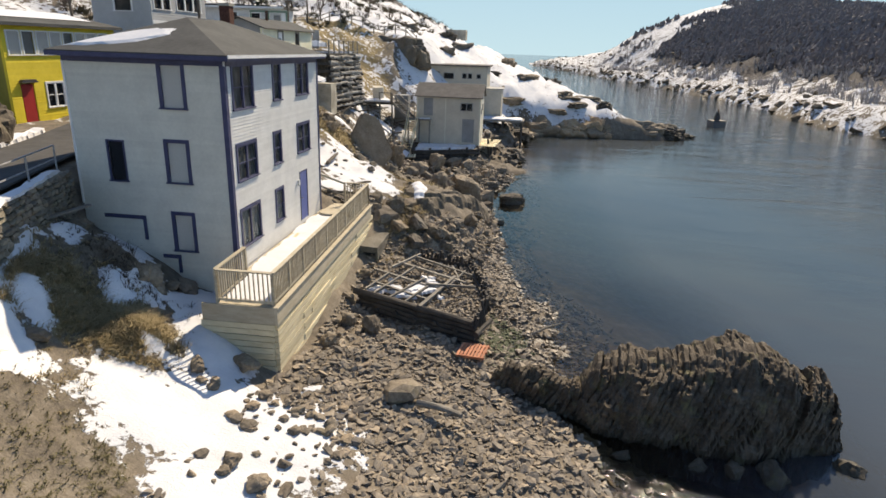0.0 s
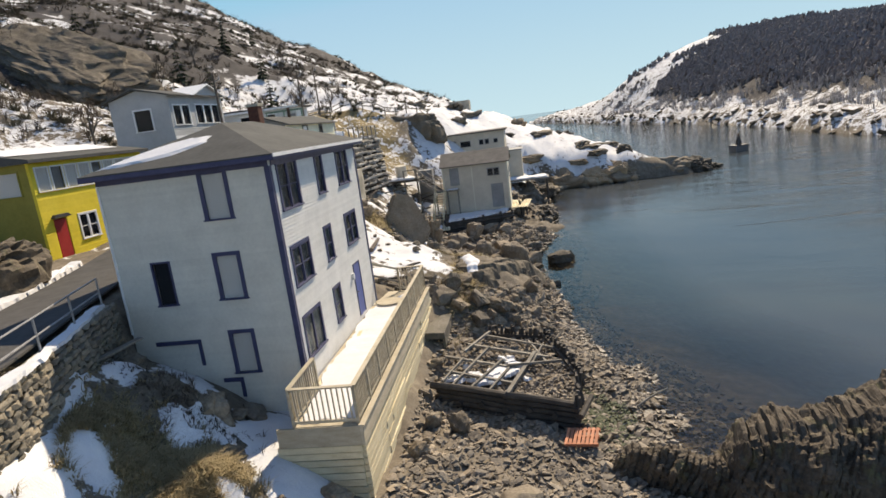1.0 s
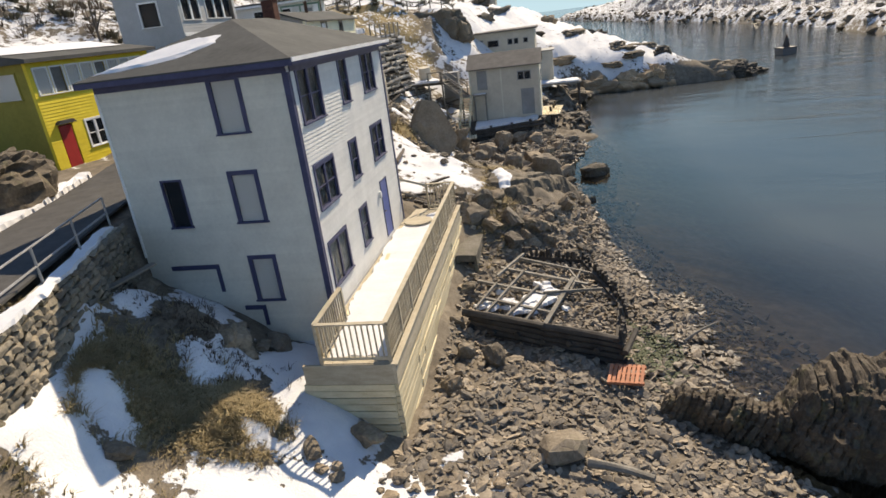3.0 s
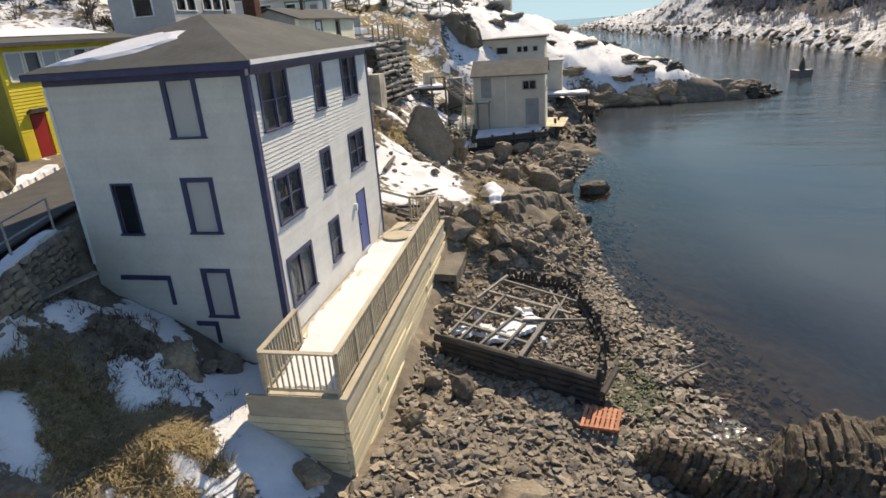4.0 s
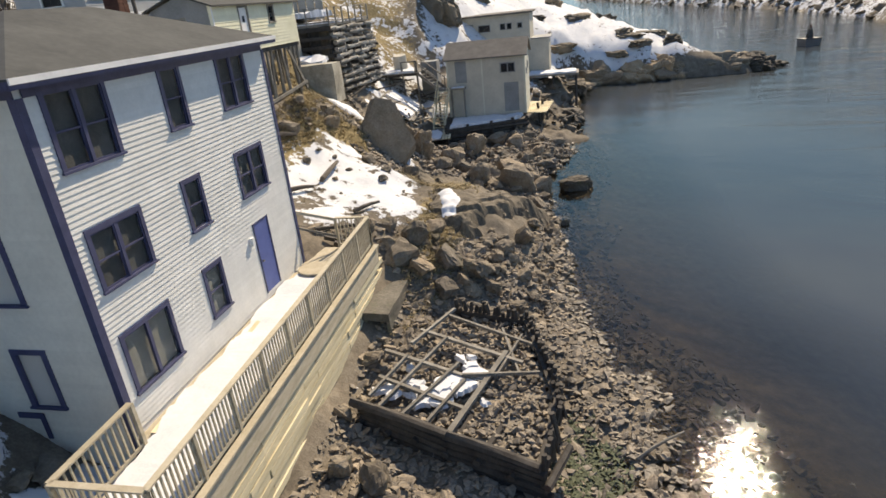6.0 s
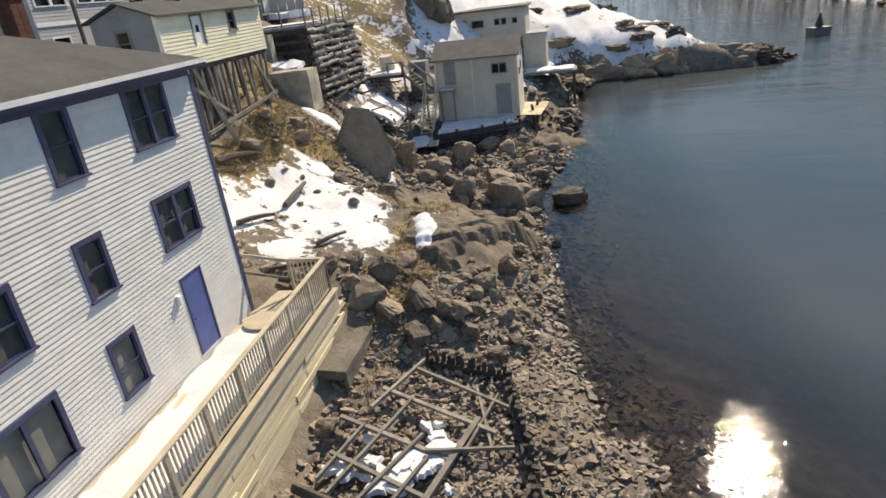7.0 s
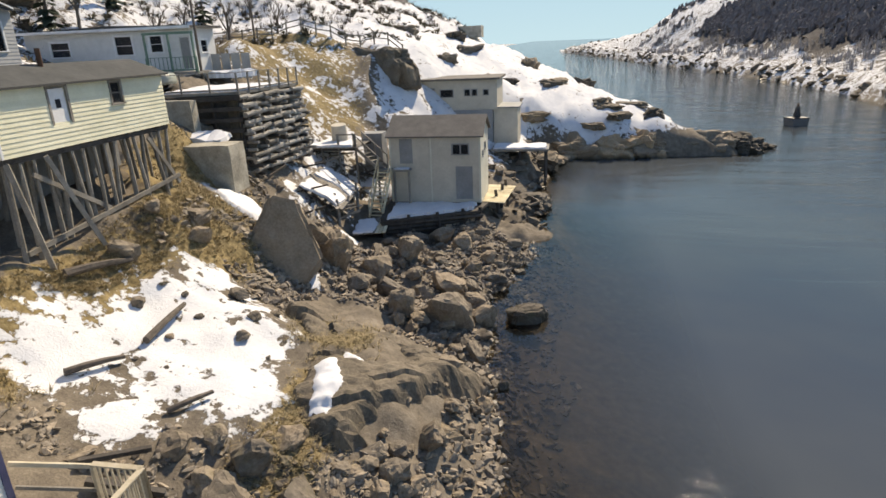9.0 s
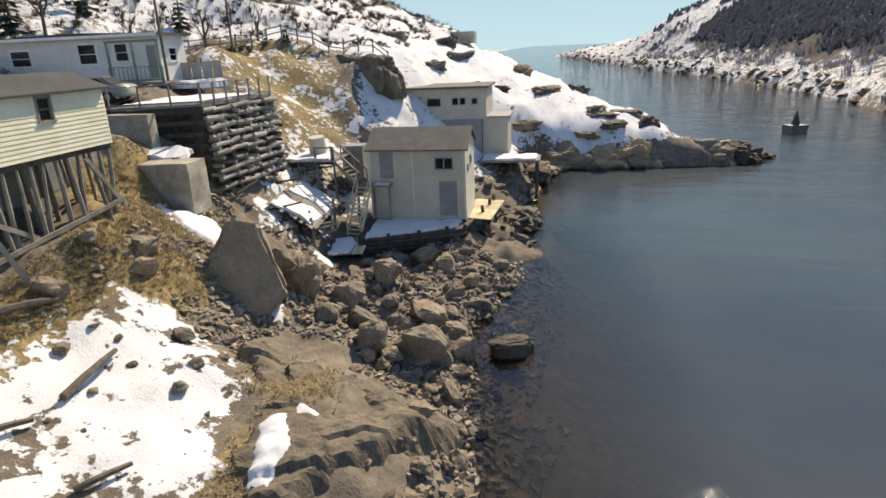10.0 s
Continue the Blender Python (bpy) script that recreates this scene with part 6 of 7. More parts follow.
# solid near-black panel across the mouth, in place of the shade inside
part("opening", box(bmesh.new(), 2.445, 3.095, 8.3, 8.34, 0.7, 2.09), M_UNLIT, culvert, "near-black panel for the shaded opening")

# ---------------------------------------------------------------- navigation buoy
buoy = thing("buoy", pose(43.6, 97.0, 0, 0, 0, 20) @ Matrix.Diagonal((0.66, 0.66, 0.75, 1)), "grey square-hulled navigation buoy with a lattice light tower", "buoy")
bm = bmesh.new()
prism(bm, [(-1.75, -0.6), (1.75, -0.6), (1.95, 1.35), (-1.95, 1.35)], 1, -1.5, 1.5)
part("hull", bm, M_BUOY, buoy)
part("fender", box(bmesh.new(), -2.0, 2.0, -1.55, 1.55, 1.35, 1.52), M_DARK_METAL, buoy)
for x in (-0.6, 0.6):
    for y in (-0.5, 0.5):
        part("leg", beam(bmesh.new(), (x, y, 1.5), (x * 0.3, y * 0.3, 3.6), 0.14, 0.14), M_DARK_METAL, buoy)
part("tower", prism(bmesh.new(), [(-0.5, 1.5), (0.5, 1.5), (0.25, 3.3), (-0.25, 3.3)], 1, -0.4, 0.4), M_DARK_METAL, buoy)
part("lantern", log(bmesh.new(), (0, 0, 3.5), (0, 0, 4.1), 0.24, 0.18, 10), M_RUST, buoy)

from mathutils.bvhtree import BVHTree

# ---------------------------------------------------------------- bedrock and boulders
def bedrock(seed, at, size, turn, material, label, rough=0.3, strata=0.0, tilt=0.6, level=5, category="rock", bands=8.0, square=0.7, plates=0.0, warp=1.3):
    ob = solid("bedrock", crag(seed, size, level, rough, strata, tilt, bands, square, plates, warp), material, pose(*at, 0, 0, turn), label, category)
    return ob


def chance(*keys):
    """A fixed random number, 0 to 1, for a set of keys."""
    return (math.sin(sum(k * f for k, f in zip(keys, (12.9898, 78.233, 37.719)))) * 43758.5453) % 1


def bedded_rock(name, seed, stations, lean, label):
    """A reef of steep rock beds: stations are (x, front y, back y, top z) along it. Beds and cross joints break its rounded hump into worn blocks."""
    st = np.array(stations, float)
    bm = bmesh.new()
    n, step = 66, 0.04
    columns = int((st[-1, 0] - st[0, 0]) / step)
    rings = []
    for k in range(columns + 1):
        x = st[0, 0] + k * step
        end = min(1.0, (k + 1) / 9, (columns + 1 - k) / 9) ** 0.5
        y0, y1, top = (float(np.interp(x, st[:, 0], st[:, c])) for c in (1, 2, 3))
        top = -0.4 + (top + 0.4) * (0.45 + 0.55 * end)
        ring = []
        for i in range(n):
            a = math.pi * i / (n - 1)                   # from the front foot over the top to the back foot
            c, h = math.cos(a), math.sin(a)
            w = math.copysign(abs(c) ** 0.66, c)
            p = Vector((x, (y0 + y1) / 2 - w * (y1 - y0) / 2, -0.9 + (top + 0.9) * h ** 0.74))
            swirl = noise.fractal(p * 0.55 + Vector((seed, 3, 0)), 1.0, 2.0, 3)
            b = (p.x - lean * p.z * 2.2 - 0.15 * p.y + 0.14 * swirl) / 0.21
            b += 0.6 * noise.noise(Vector((b * 0.45, seed, p.z * 0.3)))
            bed, f = math.floor(b), b % 1
            u = (p.z * 0.8 + p.y * 0.5) / 0.62 + 1.7 * chance(bed, seed)
            block, g = math.floor(u), u % 1
            strong = min(1.0, max(0.3, 0.8 + 1.0 * noise.noise(p * 0.8 + Vector((0, seed, 5)))))
            d = 0.26 * swirl + strong * (0.24 * (chance(bed // 3, seed) - 0.5) + 0.20 * (chance(bed, seed) - 0.5) + 0.12 * (chance(bed, block, seed) - 0.5))
            d -= strong * (0.12 * max(0.0, 1 - min(f, 1 - f) / 0.13) + 0.05 * max(0.0, 1 - min(g, 1 - g) / 0.1))
            d += 0.13 * noise.fractal(p * 2.6, 0.8, 2.0, 5)
            ring.append(bm.verts.new(p + Vector((0.03 * noise.noise(p * 6), -w * d, max(h, 0.2) * d))))
        rings.append(ring)
    for r0, r1 in zip(rings, rings[1:]):
        for i in range(n - 1):
            bm.faces.new((r0[i], r1[i], r1[i + 1], r0[i + 1]))
    bm.faces.new(rings[0])
    bm.faces.new(rings[-1][::-1])
    bmesh.ops.recalc_face_normals(bm, faces=bm.faces)
    return solid(name, bm, M_TIDE_ROCK, pose(0, 0, 0), label, "rock")


bedded_rock("tidal_rock", 3, [(12.4, -1.7, 0.3, 0.9), (13.1, -2.2, 0.9, 1.75), (14.2, -2.6, 1.1, 2.2), (15.6, -2.7, 1.1, 2.3), (16.4, -2.8, 1.3, 2.55), (17.6, -2.9, 1.6, 2.95), (18.6, -2.7, 1.5, 2.75), (19.2, -2.4, 1.0, 2.2), (19.7, -2.1, 0.8, 2.15), (20.4, -1.9, 0.5, 1.8), (21.0, -1.6, 0.1, 0.9)], 0.2, "great dark tidal rock of steep ribbed beds with lichened top")
bedded_rock("rock_ridge", 5, [(9.3, -0.2, 0.6, 0.75), (10.3, -0.6, 0.6, 1.0), (11.3, -1.1, 0.5, 1.15), (12.2, -1.5, 0.5, 1.05), (12.9, -1.9, 0.3, 0.9)], 0.22, "low dark ridge of upright rock beds at the beach edge")
for x, y, w in ((18.1, -3.5, 1.3), (17.0, -3.4, 0.9), (20.6, -2.6, 1.0), (13.7, -3.1, 0.8), (16.0, -3.3, 0.7)):
    solid("tide_boulder", weather(rocky(int(x * 10), (w, w * 0.7, w * 0.7), 15), x), M_TIDE_ROCK, pose(x, y, 0.0, 5, -8, 25 * x), "low dark weedy rock at the tide line", "boulder", "tide line rocks")


def drape(name, outline, bed, thick, seed, label):
    """Snow that follows the surface under it, thin and ragged at its edge."""
    bm = bmesh.new()
    tree = BVHTree.FromObject(bed, bpy.context.evaluated_depsgraph_get()) if bed else None
    back = bed.matrix_world.inverted() if bed else None
    xs, ys = [p[0] for p in outline], [p[1] for p in outline]
    step, grid = 0.09, {}

    def inside(x, y):
        """Distance to the outline, positive within it."""
        hit, best = False, 1e9
        for (x0, y0), (x1, y1) in zip(outline, outline[1:] + outline[:1]):
            if (y0 > y) != (y1 > y) and x < (x1 - x0) * (y - y0) / (y1 - y0) + x0:
                hit = not hit
            f = max(0, min(1, ((x - x0) * (x1 - x0) + (y - y0) * (y1 - y0)) / ((x1 - x0) ** 2 + (y1 - y0) ** 2)))
            best = min(best, math.hypot(x - x0 - f * (x1 - x0), y - y0 - f * (y1 - y0)))
        return best if hit else -best

    nx, ny = int((max(xs) - min(xs)) / step) + 3, int((max(ys) - min(ys)) / step) + 3
    for i in range(nx):
        for j in range(ny):
            x, y = min(xs) + (i - 1) * step, min(ys) + (j - 1) * step
            d = inside(x, y) + 0.14 * noise.noise(Vector((x * 2.2, y * 2.2, seed))) + 0.07 * noise.noise(Vector((x * 7, y * 7, seed)))
            if d < -0.08:
                continue
            z = land_at(x, y)
            if tree:
                top = tree.ray_cast(back @ Vector((x, y, 30)), (back.to_3x3() @ Vector((0, 0, -1))).normalized())
                if top[0] is not None:
                    z = max(z, (bed.matrix_world @ top[0]).z)
            grid[i, j] = bm.verts.new((x, y, z + thick * min(1.0, d / 0.22 + 0.05) + 0.03 * noise.noise(Vector((x * 3, y * 3, seed + 5))) * min(1.0, max(d, 0) * 4) - (0.04 if d < 0 else 0)))
    for (i, j), v in list(grid.items()):
        q = [grid.get(k) for k in ((i, j), (i + 1, j), (i + 1, j + 1), (i, j + 1))]
        if all(q):
            bm.faces.new(q)
    return solid(name, bm, M_SNOW, pose(0, 0, 0), label, "snow", smooth=True)


def ledge_mesh(outline, heights, seed):
    """A broad sheet of bedrock: its top follows a few heights (x, y, z), broken by joints into low steps; its rim drops steeply."""
    pts = np.array(heights, float)
    xs, ys = [p[0] for p in outline], [p[1] for p in outline]
    step, grid, bm = 0.13, {}, bmesh.new()

    def rim(x, y):
        hit, best = False, 1e9
        for (ax, ay), (bx, by) in zip(outline, outline[1:] + outline[:1]):
            if (ay > y) != (by > y) and x < (bx - ax) * (y - ay) / (by - ay) + ax:
                hit = not hit
            f = max(0, min(1, ((x - ax) * (bx - ax) + (y - ay) * (by - ay)) / ((bx - ax) ** 2 + (by - ay) ** 2)))
            best = min(best, math.hypot(x - ax - f * (bx - ax), y - ay - f * (by - ay)))
        return best if hit else -best

    for i in range(int((max(xs) - min(xs)) / step) + 9):
        for j in range(int((max(ys) - min(ys)) / step) + 9):
            x, y = min(xs) + (i - 4) * step, min(ys) + (j - 4) * step
            d = rim(x, y) + 0.30 * noise.noise(Vector((x * 1.1, y * 1.1, seed))) + 0.15 * noise.noise(Vector((x * 3, y * 3, seed)))
            if d < -0.45:
                continue
            w = 1.0 / ((pts[:, 0] - x) ** 2 + (pts[:, 1] - y) ** 2 + 0.3) ** 1.6
            z = float((w * pts[:, 2]).sum() / w.sum())
            u, v = x * 0.80 + y * 0.6, -x * 0.6 + y * 0.80          # along and across the joints
            z += 0.16 * noise.cell(Vector((u * 0.42 + 0.3 * noise.noise(Vector((x, y, 2))), v * 1.0, seed))) - 0.08
            z += 0.22 * noise.fractal(Vector((u * 0.35, v * 0.8, seed + 4)), 1.0, 2.0, 5) + 0.05 * noise.fractal(Vector((x * 2.4, y * 2.4, 7)), 1.0, 2.0, 4)
            if d < 0.5:
                z -= (0.5 - d) ** 1.3 * 2.6
            grid[i, j] = bm.verts.new((x + 0.04 * noise.noise(Vector((x * 5, y * 5, 1))), y + 0.04 * noise.noise(Vector((x * 5, y * 5, 9))), z))
    for (i, j) in list(grid):
        q = [grid.get(k) for k in ((i, j), (i + 1, j), (i + 1, j + 1), (i, j + 1))]
        if all(q):
            bm.faces.new(q)
    return bm


ledge = solid("ledge", ledge_mesh([(-0.8, 22.8), (1.5, 22.6), (3.8, 22.0), (6.2, 22.6), (8.1, 23.1), (8.5, 22.1), (7.7, 20.2), (7.0, 18.7), (6.2, 17.3), (5.4, 16.0), (4.9, 14.6), (3.8, 14.2), (2.8, 15.2), (2.3, 17.0), (1.7, 18.8), (0.2, 20.8)],
              [(-0.3, 22.2, 3.75), (1.0, 20.6, 3.95), (3.2, 17.6, 3.65), (4.0, 15.2, 3.45), (5.4, 18.0, 3.2), (6.4, 19.4, 2.5), (3.8, 21.2, 2.8), (2.0, 22.0, 3.0), (5.6, 20.6, 2.5), (7.0, 21.6, 1.3), (7.6, 22.6, 0.6), (8.3, 22.6, 0.2)], 5.0), M_LEDGE, pose(0, 0, 0), "broad jointed tan bedrock ledge sloping into the water", "rock")
bpy.context.view_layer.update()
drape("ledge_snow", [(3.0, 17.9), (3.5, 17.9), (4.0, 17.1), (4.3, 16.2), (4.2, 15.2), (3.7, 15.0), (3.5, 15.9), (3.2, 16.9)], ledge, 0.12, 41.0, "tongue of snow lying on the bare ledge")
drape("ledge_snow", [(3.4, 19.0), (4.3, 18.6), (4.2, 18.1), (3.6, 18.3)], ledge, 0.08, 43.0, "small patch of snow on the bare ledge")
drape("slope_snow", [(-7.0, 29.9), (-5.4, 30.2), (-3.9, 28.4), (-3.8, 27.2), (-5.0, 26.8), (-6.2, 27.7)], None, 0.14, 47.0, "patch of old snow on the grassy slope below the footing")
solid("shore_block", weather(rocky(71, (2.5, 2.1, 2.0), 14), 3), M_LEDGE, pose(6.9, 17.3, 0.55, 10, 14, 30), "angular olive-tan block at the foot of the ledge", "boulder")
bedrock(6, (5.6, 14.4, 0.5), (2.6, 2.8, 2.4), -20, M_ROCK, "rugged brown outcrop above the shingle", 0.32, 0.04, 0.5)


def slab(outline, thick, seed):
    """A thick stone slab: an outline (across, up) given depth, with worn edges and an uneven face."""
    bm = bmesh.new()
    prism(bm, outline, 1, -thick / 2, thick / 2)
    bmesh.ops.bevel(bm, geom=bm.edges[:], offset=0.16, segments=2, affect="EDGES")
    bmesh.ops.triangulate(bm, faces=bm.faces)
    for _ in range(3):
        bmesh.ops.subdivide_edges(bm, edges=[e for e in bm.edges if e.calc_length() > 0.4], cuts=1)
        bmesh.ops.triangulate(bm, faces=[f for f in bm.faces if len(f.verts) > 3])
    for v in bm.verts:
        v.co += Vector((noise.fractal(v.co * 0.9 + Vector((seed, 0, 0)), 1.0, 2.0, 4), noise.fractal(v.co * 0.9 + Vector((0, seed, 0)), 1.0, 2.0, 4), noise.fractal(v.co * 0.9 + Vector((0, 0, seed)), 1.0, 2.0, 4))) * 0.12
    return bm


solid("slab_boulder", slab([(-1.9, -1.4), (-1.7, 0.0), (-0.4, 2.4), (0.9, 1.9), (1.75, -0.9), (0.9, -2.0), (-0.3, -2.4)], 1.6, 3.0), M_SLAB, pose(-2.1, 26.3, 4.5, -26, 0, 24), "tall smooth-faced tan slab boulder on the slope", "boulder")
bedrock(8, (-1.5, 29.2, 2.2), (2.8, 3.0, 4.6), 20, M_ROCK, "brown craggy outcrop beside the boulder", 0.4, 0.05, 0.5)
bedrock(9, (-13.0, 1.6, 7.9), (3.6, 4.6, 3.4), 10, M_DARK_ROCK, "bare dark rock outcrop beside the lane", 0.4, 0.05, 1.1, 5, plates=0.3)
bedrock(10, (-11.6, -2.6, 7.4), (3.4, 4.2, 2.8), -15, M_DARK_ROCK, "bare dark rock outcrop beside the lane", 0.4, 0.05, 1.1, 5, plates=0.3)
bedrock(11, (-3.0, -2.1, 3.6), (2.3, 1.9, 2.0), 25, M_ROCK, "dark mossy rock in the bank by the house", 0.3, 0.0, 0.5, 4)
bedrock(12, (9.25, 28.9, 0.15), (2.0, 1.2, 1.25), 20, M_DARK_ROCK, "dark wet rock standing in the shallows", 0.26, 0.0, 0.5, 4)
for k, (x, y, w, d, h) in enumerate(((31.0, 76.6, 3.2, 3.4, 3.4), (28.6, 76.4, 3.6, 4.0, 4.6), (26.4, 76.0, 4.6, 4.0, 4.4), (24.0, 75.6, 4.2, 3.6, 4.8), (21.8, 74.9, 4.6, 3.6, 5.4), (19.2, 74.4, 4.4, 3.4, 5.6), (16.6, 74.0, 4.4, 3.4, 5.4), (14.2, 73.6, 4.0, 3.0, 3.8), (11.9, 73.0, 4.2, 3.2, 4.4), (9.6, 72.0, 4.0, 3.2, 3.2), (8.6, 69.4, 3.4, 3.4, 2.6), (33.6, 77.4, 2.0, 1.6, 1.0), (27.5, 78.6, 4.0, 3.4, 4.2))):
    bedrock(60 + k, (x, y + 0.6 * (k % 2), 0.2), (w * 1.6, d * 1.2, h * (0.7 if k % 3 == 1 else 0.92)), 12 * (k % 5) - 24, M_DARK_ROCK if k in (0, 1, 11) else M_SLAB, "rugged brown shore rock of the snowy point", 0.38, 0.05, 1.0, 5, bands=5, square=0.85, plates=0.15)
bedrock(16, (8.5, 66.0, 0.3), (4.0, 4.0, 2.6), 0, M_DARK_ROCK, "dark shore rock under the snow slope", 0.38, 0.1, 0.7, 4)
bedrock(17, (-7.2, 61.2, 10.7), (9.6, 3.6, 5.0), -36, M_LEDGE, "steep bare rock face in the snowy hillside", 0.2, 0.03, 0.9)
for k, (x, y, w, d, h) in enumerate(((3.5, 80, 3.0, 2.0, 1.6), (-2.0, 86, 4.5, 2.4, 2.2), (9.0, 82, 3.5, 1.8, 1.6), (15.5, 80, 3.0, 2.0, 1.5), (21.5, 79, 3.6, 2.4, 1.8), (5.5, 98, 5.0, 3.0, 3.0), (-7.0, 102, 6.0, 3.0, 2.4), (2.0, 73.5, 2.6, 1.8, 1.8), (13.5, 99, 3.5, 3.0, 3.4), (-13, 92, 5.0, 3.0, 2.0), (8.0, 118, 4.0, 3.0, 3.6), (-2.5, 72.5, 2.4, 1.6, 1.6))):
    bedrock(30 + k, (x, y, land_at(x, y) - 0.1 * h), (w, d, h), 20 * k, M_ROCK if k % 2 else M_DARK_ROCK, "brown rock showing through the hillside snow", 0.42, 0.0, 0.6, 4)
for k, (x, y, w, h) in enumerate(((14.1, 75.0, 2.0, 0.9), (7.4, 72.8, 2.4, 1.3), (17.2, 75.6, 2.2, 0.9), (9.8, 85.5, 2.8, 1.0), (16.0, 78.5, 2.4, 0.7), (19.0, 82.0, 3.0, 0.8), (24.5, 77.4, 2.4, 0.8))):
    bedrock(80 + k, (x, y, land_at(x, y) - 0.2), (w * 1.5, w * 0.9, h), -25 + 37 * (k % 4), M_LEDGE, "low brown rock showing through the snow slope", 0.4, 0.0, 0.8, 4)
bedrock(18, (8.3, 50.5, 0.2), (3.2, 2.6, 1.9), 15, M_ROCK, "brown shore rock beyond the shed", 0.3, 0.0, 0.6, 4)
bedrock(19, (-45, 50, 23.6), (23, 14, 7), 0, M_DARK_ROCK, "great bare rock slope on the hillside", 0.24, 0.035, 0.7, 6, bands=15, plates=0.12).matrix_basis = pose(-45, 49, 22.6, 20, 24, -10)


def inside_ellipse(x, y, cx, cy, rx, ry, turn=0.0):
    """The same as ellipse() for one place."""
    c, k = math.cos(radians(turn)), math.sin(radians(turn))
    return min(1.0, max(0.0, 1.5 - math.hypot(((x - cx) * c + (y - cy) * k) / rx, (-(x - cx) * k + (y - cy) * c) / ry)))


def snow_at(x, y):
    """How deep inside a lying patch of snow a place is, 0 to 1."""
    return max(inside_ellipse(x, y, *p) for p in SNOW_PATCHES)


boulder_meshes = [mesh_of("boulder", weather(rocky(100 + i, (1, 1, 1), 15), i), M_ROCK) for i in range(14)]
dark_meshes = [mesh_of("boulder", weather(rocky(130 + i, (1, 1, 1), 15), i), M_DARK_ROCK) for i in range(6)]


def boulder(x, y, size, rng, meshes, label, group, sink=0.2, flat=0.75):
    s = (size * rng.uniform(0.8, 1.25), size * rng.uniform(0.7, 1.1), size * flat * rng.uniform(0.75, 1.15))
    z = max(land_at(x, y), -0.5) + s[2] * (0.5 - sink)
    ob = new("boulder", meshes[rng.randrange(len(meshes))])
    ob.matrix_basis = pose(x, y, z, rng.uniform(-20, 20), rng.uniform(-20, 20), rng.uniform(0, 360)) @ Matrix.Diagonal((*s, 1))
    return tagged(ob, label, "boulder", group)


rng = random.Random(61)
# heap of boulders north of the ledge
for x, y, s in ((1.2, 27.2, 1.4), (2.6, 28.0, 1.9), (6.6, 35.2, 1.6), (3.1, 38.3, 2.1), (-0.2, 34.6, 1.3), (2.72, 11.6, 1.6), (4.5, 12.4, 1.7), (4.9, 30.4, 2.3), (1.3, 29.9, 2.0), (5.8, 26.2, 2.4), (3.7, 25.8, 1.9), (3.8, 29.1, 1.3), (7.2, 27.8, 1.8), (7.0, 33.0, 1.3), (4.8, 36.6, 1.8), (1.7, 36.5, 1.4), (6.4, 29.8, 1.4), (2.4, 32.6, 2.1)):
    boulder(x, y, s, rng, boulder_meshes, "large angular brown boulder on the shore", "large shore boulders")
placed = []
while len(placed) < 120:
    y = rng.uniform(23.5, 41.5)
    x = rng.uniform(0.0, 8.6) if y > 26 else rng.uniform(3.6, 8.0)
    s = rng.choice((0.45, 0.55, 0.7, 0.9, 1.1))
    if -0.35 < land_at(x, y) < 3.2 and all(math.hypot(x - a, y - b) > (s + c) * 0.34 for a, b, c in placed):
        placed.append((x, y, s))
        boulder(x, y, s, rng, boulder_meshes, "angular brown boulder in the shore rubble", "boulders of the rubble shore")
# rocks under the deck's far end and round the ruin
for x, y, s in ((3.5, 11.6, 1.5), (4.6, 10.9, 1.2), (5.6, 12.6, 1.4), (3.0, 13.0, 1.3), (6.4, 14.6, 1.1), (6.9, 16.6, 1.4), (7.3, 18.6, 1.0), (6.6, 21.6, 1.3), (3.5, 2.2, 1.0), (4.5, 1.9, 1.1), (3.3, 0.3, 0.9), (3.0, 6.6, 0.9), (2.9, 4.2, 0.8), (6.2, 12.0, 0.9), (7.2, 13.4, 0.8), (5.2, 11.7, 0.9)):
    boulder(x, y, s, rng, boulder_meshes, "brown boulder at the foot of the bank", "boulders below the house", 0.25)
solid("flat_boulder", rocky(955, (1.5, 1.15, 0.7), 22, 0.5), M_ROCK, pose(6.7, -2.5, land_at(6.7, -2.5) + 0.3, 4, -3, 10), "flat-topped boulder standing out of the shingle", "boulder")
for k in range(60):
    x, y = rng.uniform(5.6, 8.4), rng.uniform(10.6, 23.0)
    if -0.2 < land_at(x, y) < 2.6:
        boulder(x, y, rng.choice((0.35, 0.45, 0.6, 0.8)), rng, boulder_meshes, "brown rock at the water's edge", "rocks at the water's edge")
# stones and turf showing through the northern snow
for k in range(10):
    x, y = rng.uniform(-4.5, 2.2), rng.uniform(13.0, 20.5)
    boulder(x, y, rng.choice((0.2, 0.3, 0.4, 0.55)), rng, boulder_meshes, "brown stone showing through the northern snow patch", "stones in the northern snow", 0.35, 0.5)
# stones in the snow by the deck, and rocks in the bank
for k in range(70):
    x, y = rng.uniform(2.4, 5.8), rng.uniform(-8.6, -3.2)
    boulder(x, y, rng.choice((0.16, 0.2, 0.26, 0.34, 0.5)), rng, boulder_meshes, "flat brown stone poking out of the snow", "stones in the snow", 0.3, 0.5)
for x, y, s in ((1.62, -3.15, 0.95), (0.62, -4.3, 0.7), (1.0, -4.75, 0.5), (1.3, -4.55, 0.45), (1.45, -4.9, 0.4), (3.4, -7.7, 0.6), (4.3, -8.2, 0.7), (-4.9, -1.5, 0.8), (-1.7, -0.7, 0.9), (-1.9, -1.3, 0.7), (-2.2, -6.9, 0.7)):
    boulder(x, y, s, rng, boulder_meshes, "brown stone poking out of the snow", "stones in the snow", 0.25, 0.6)
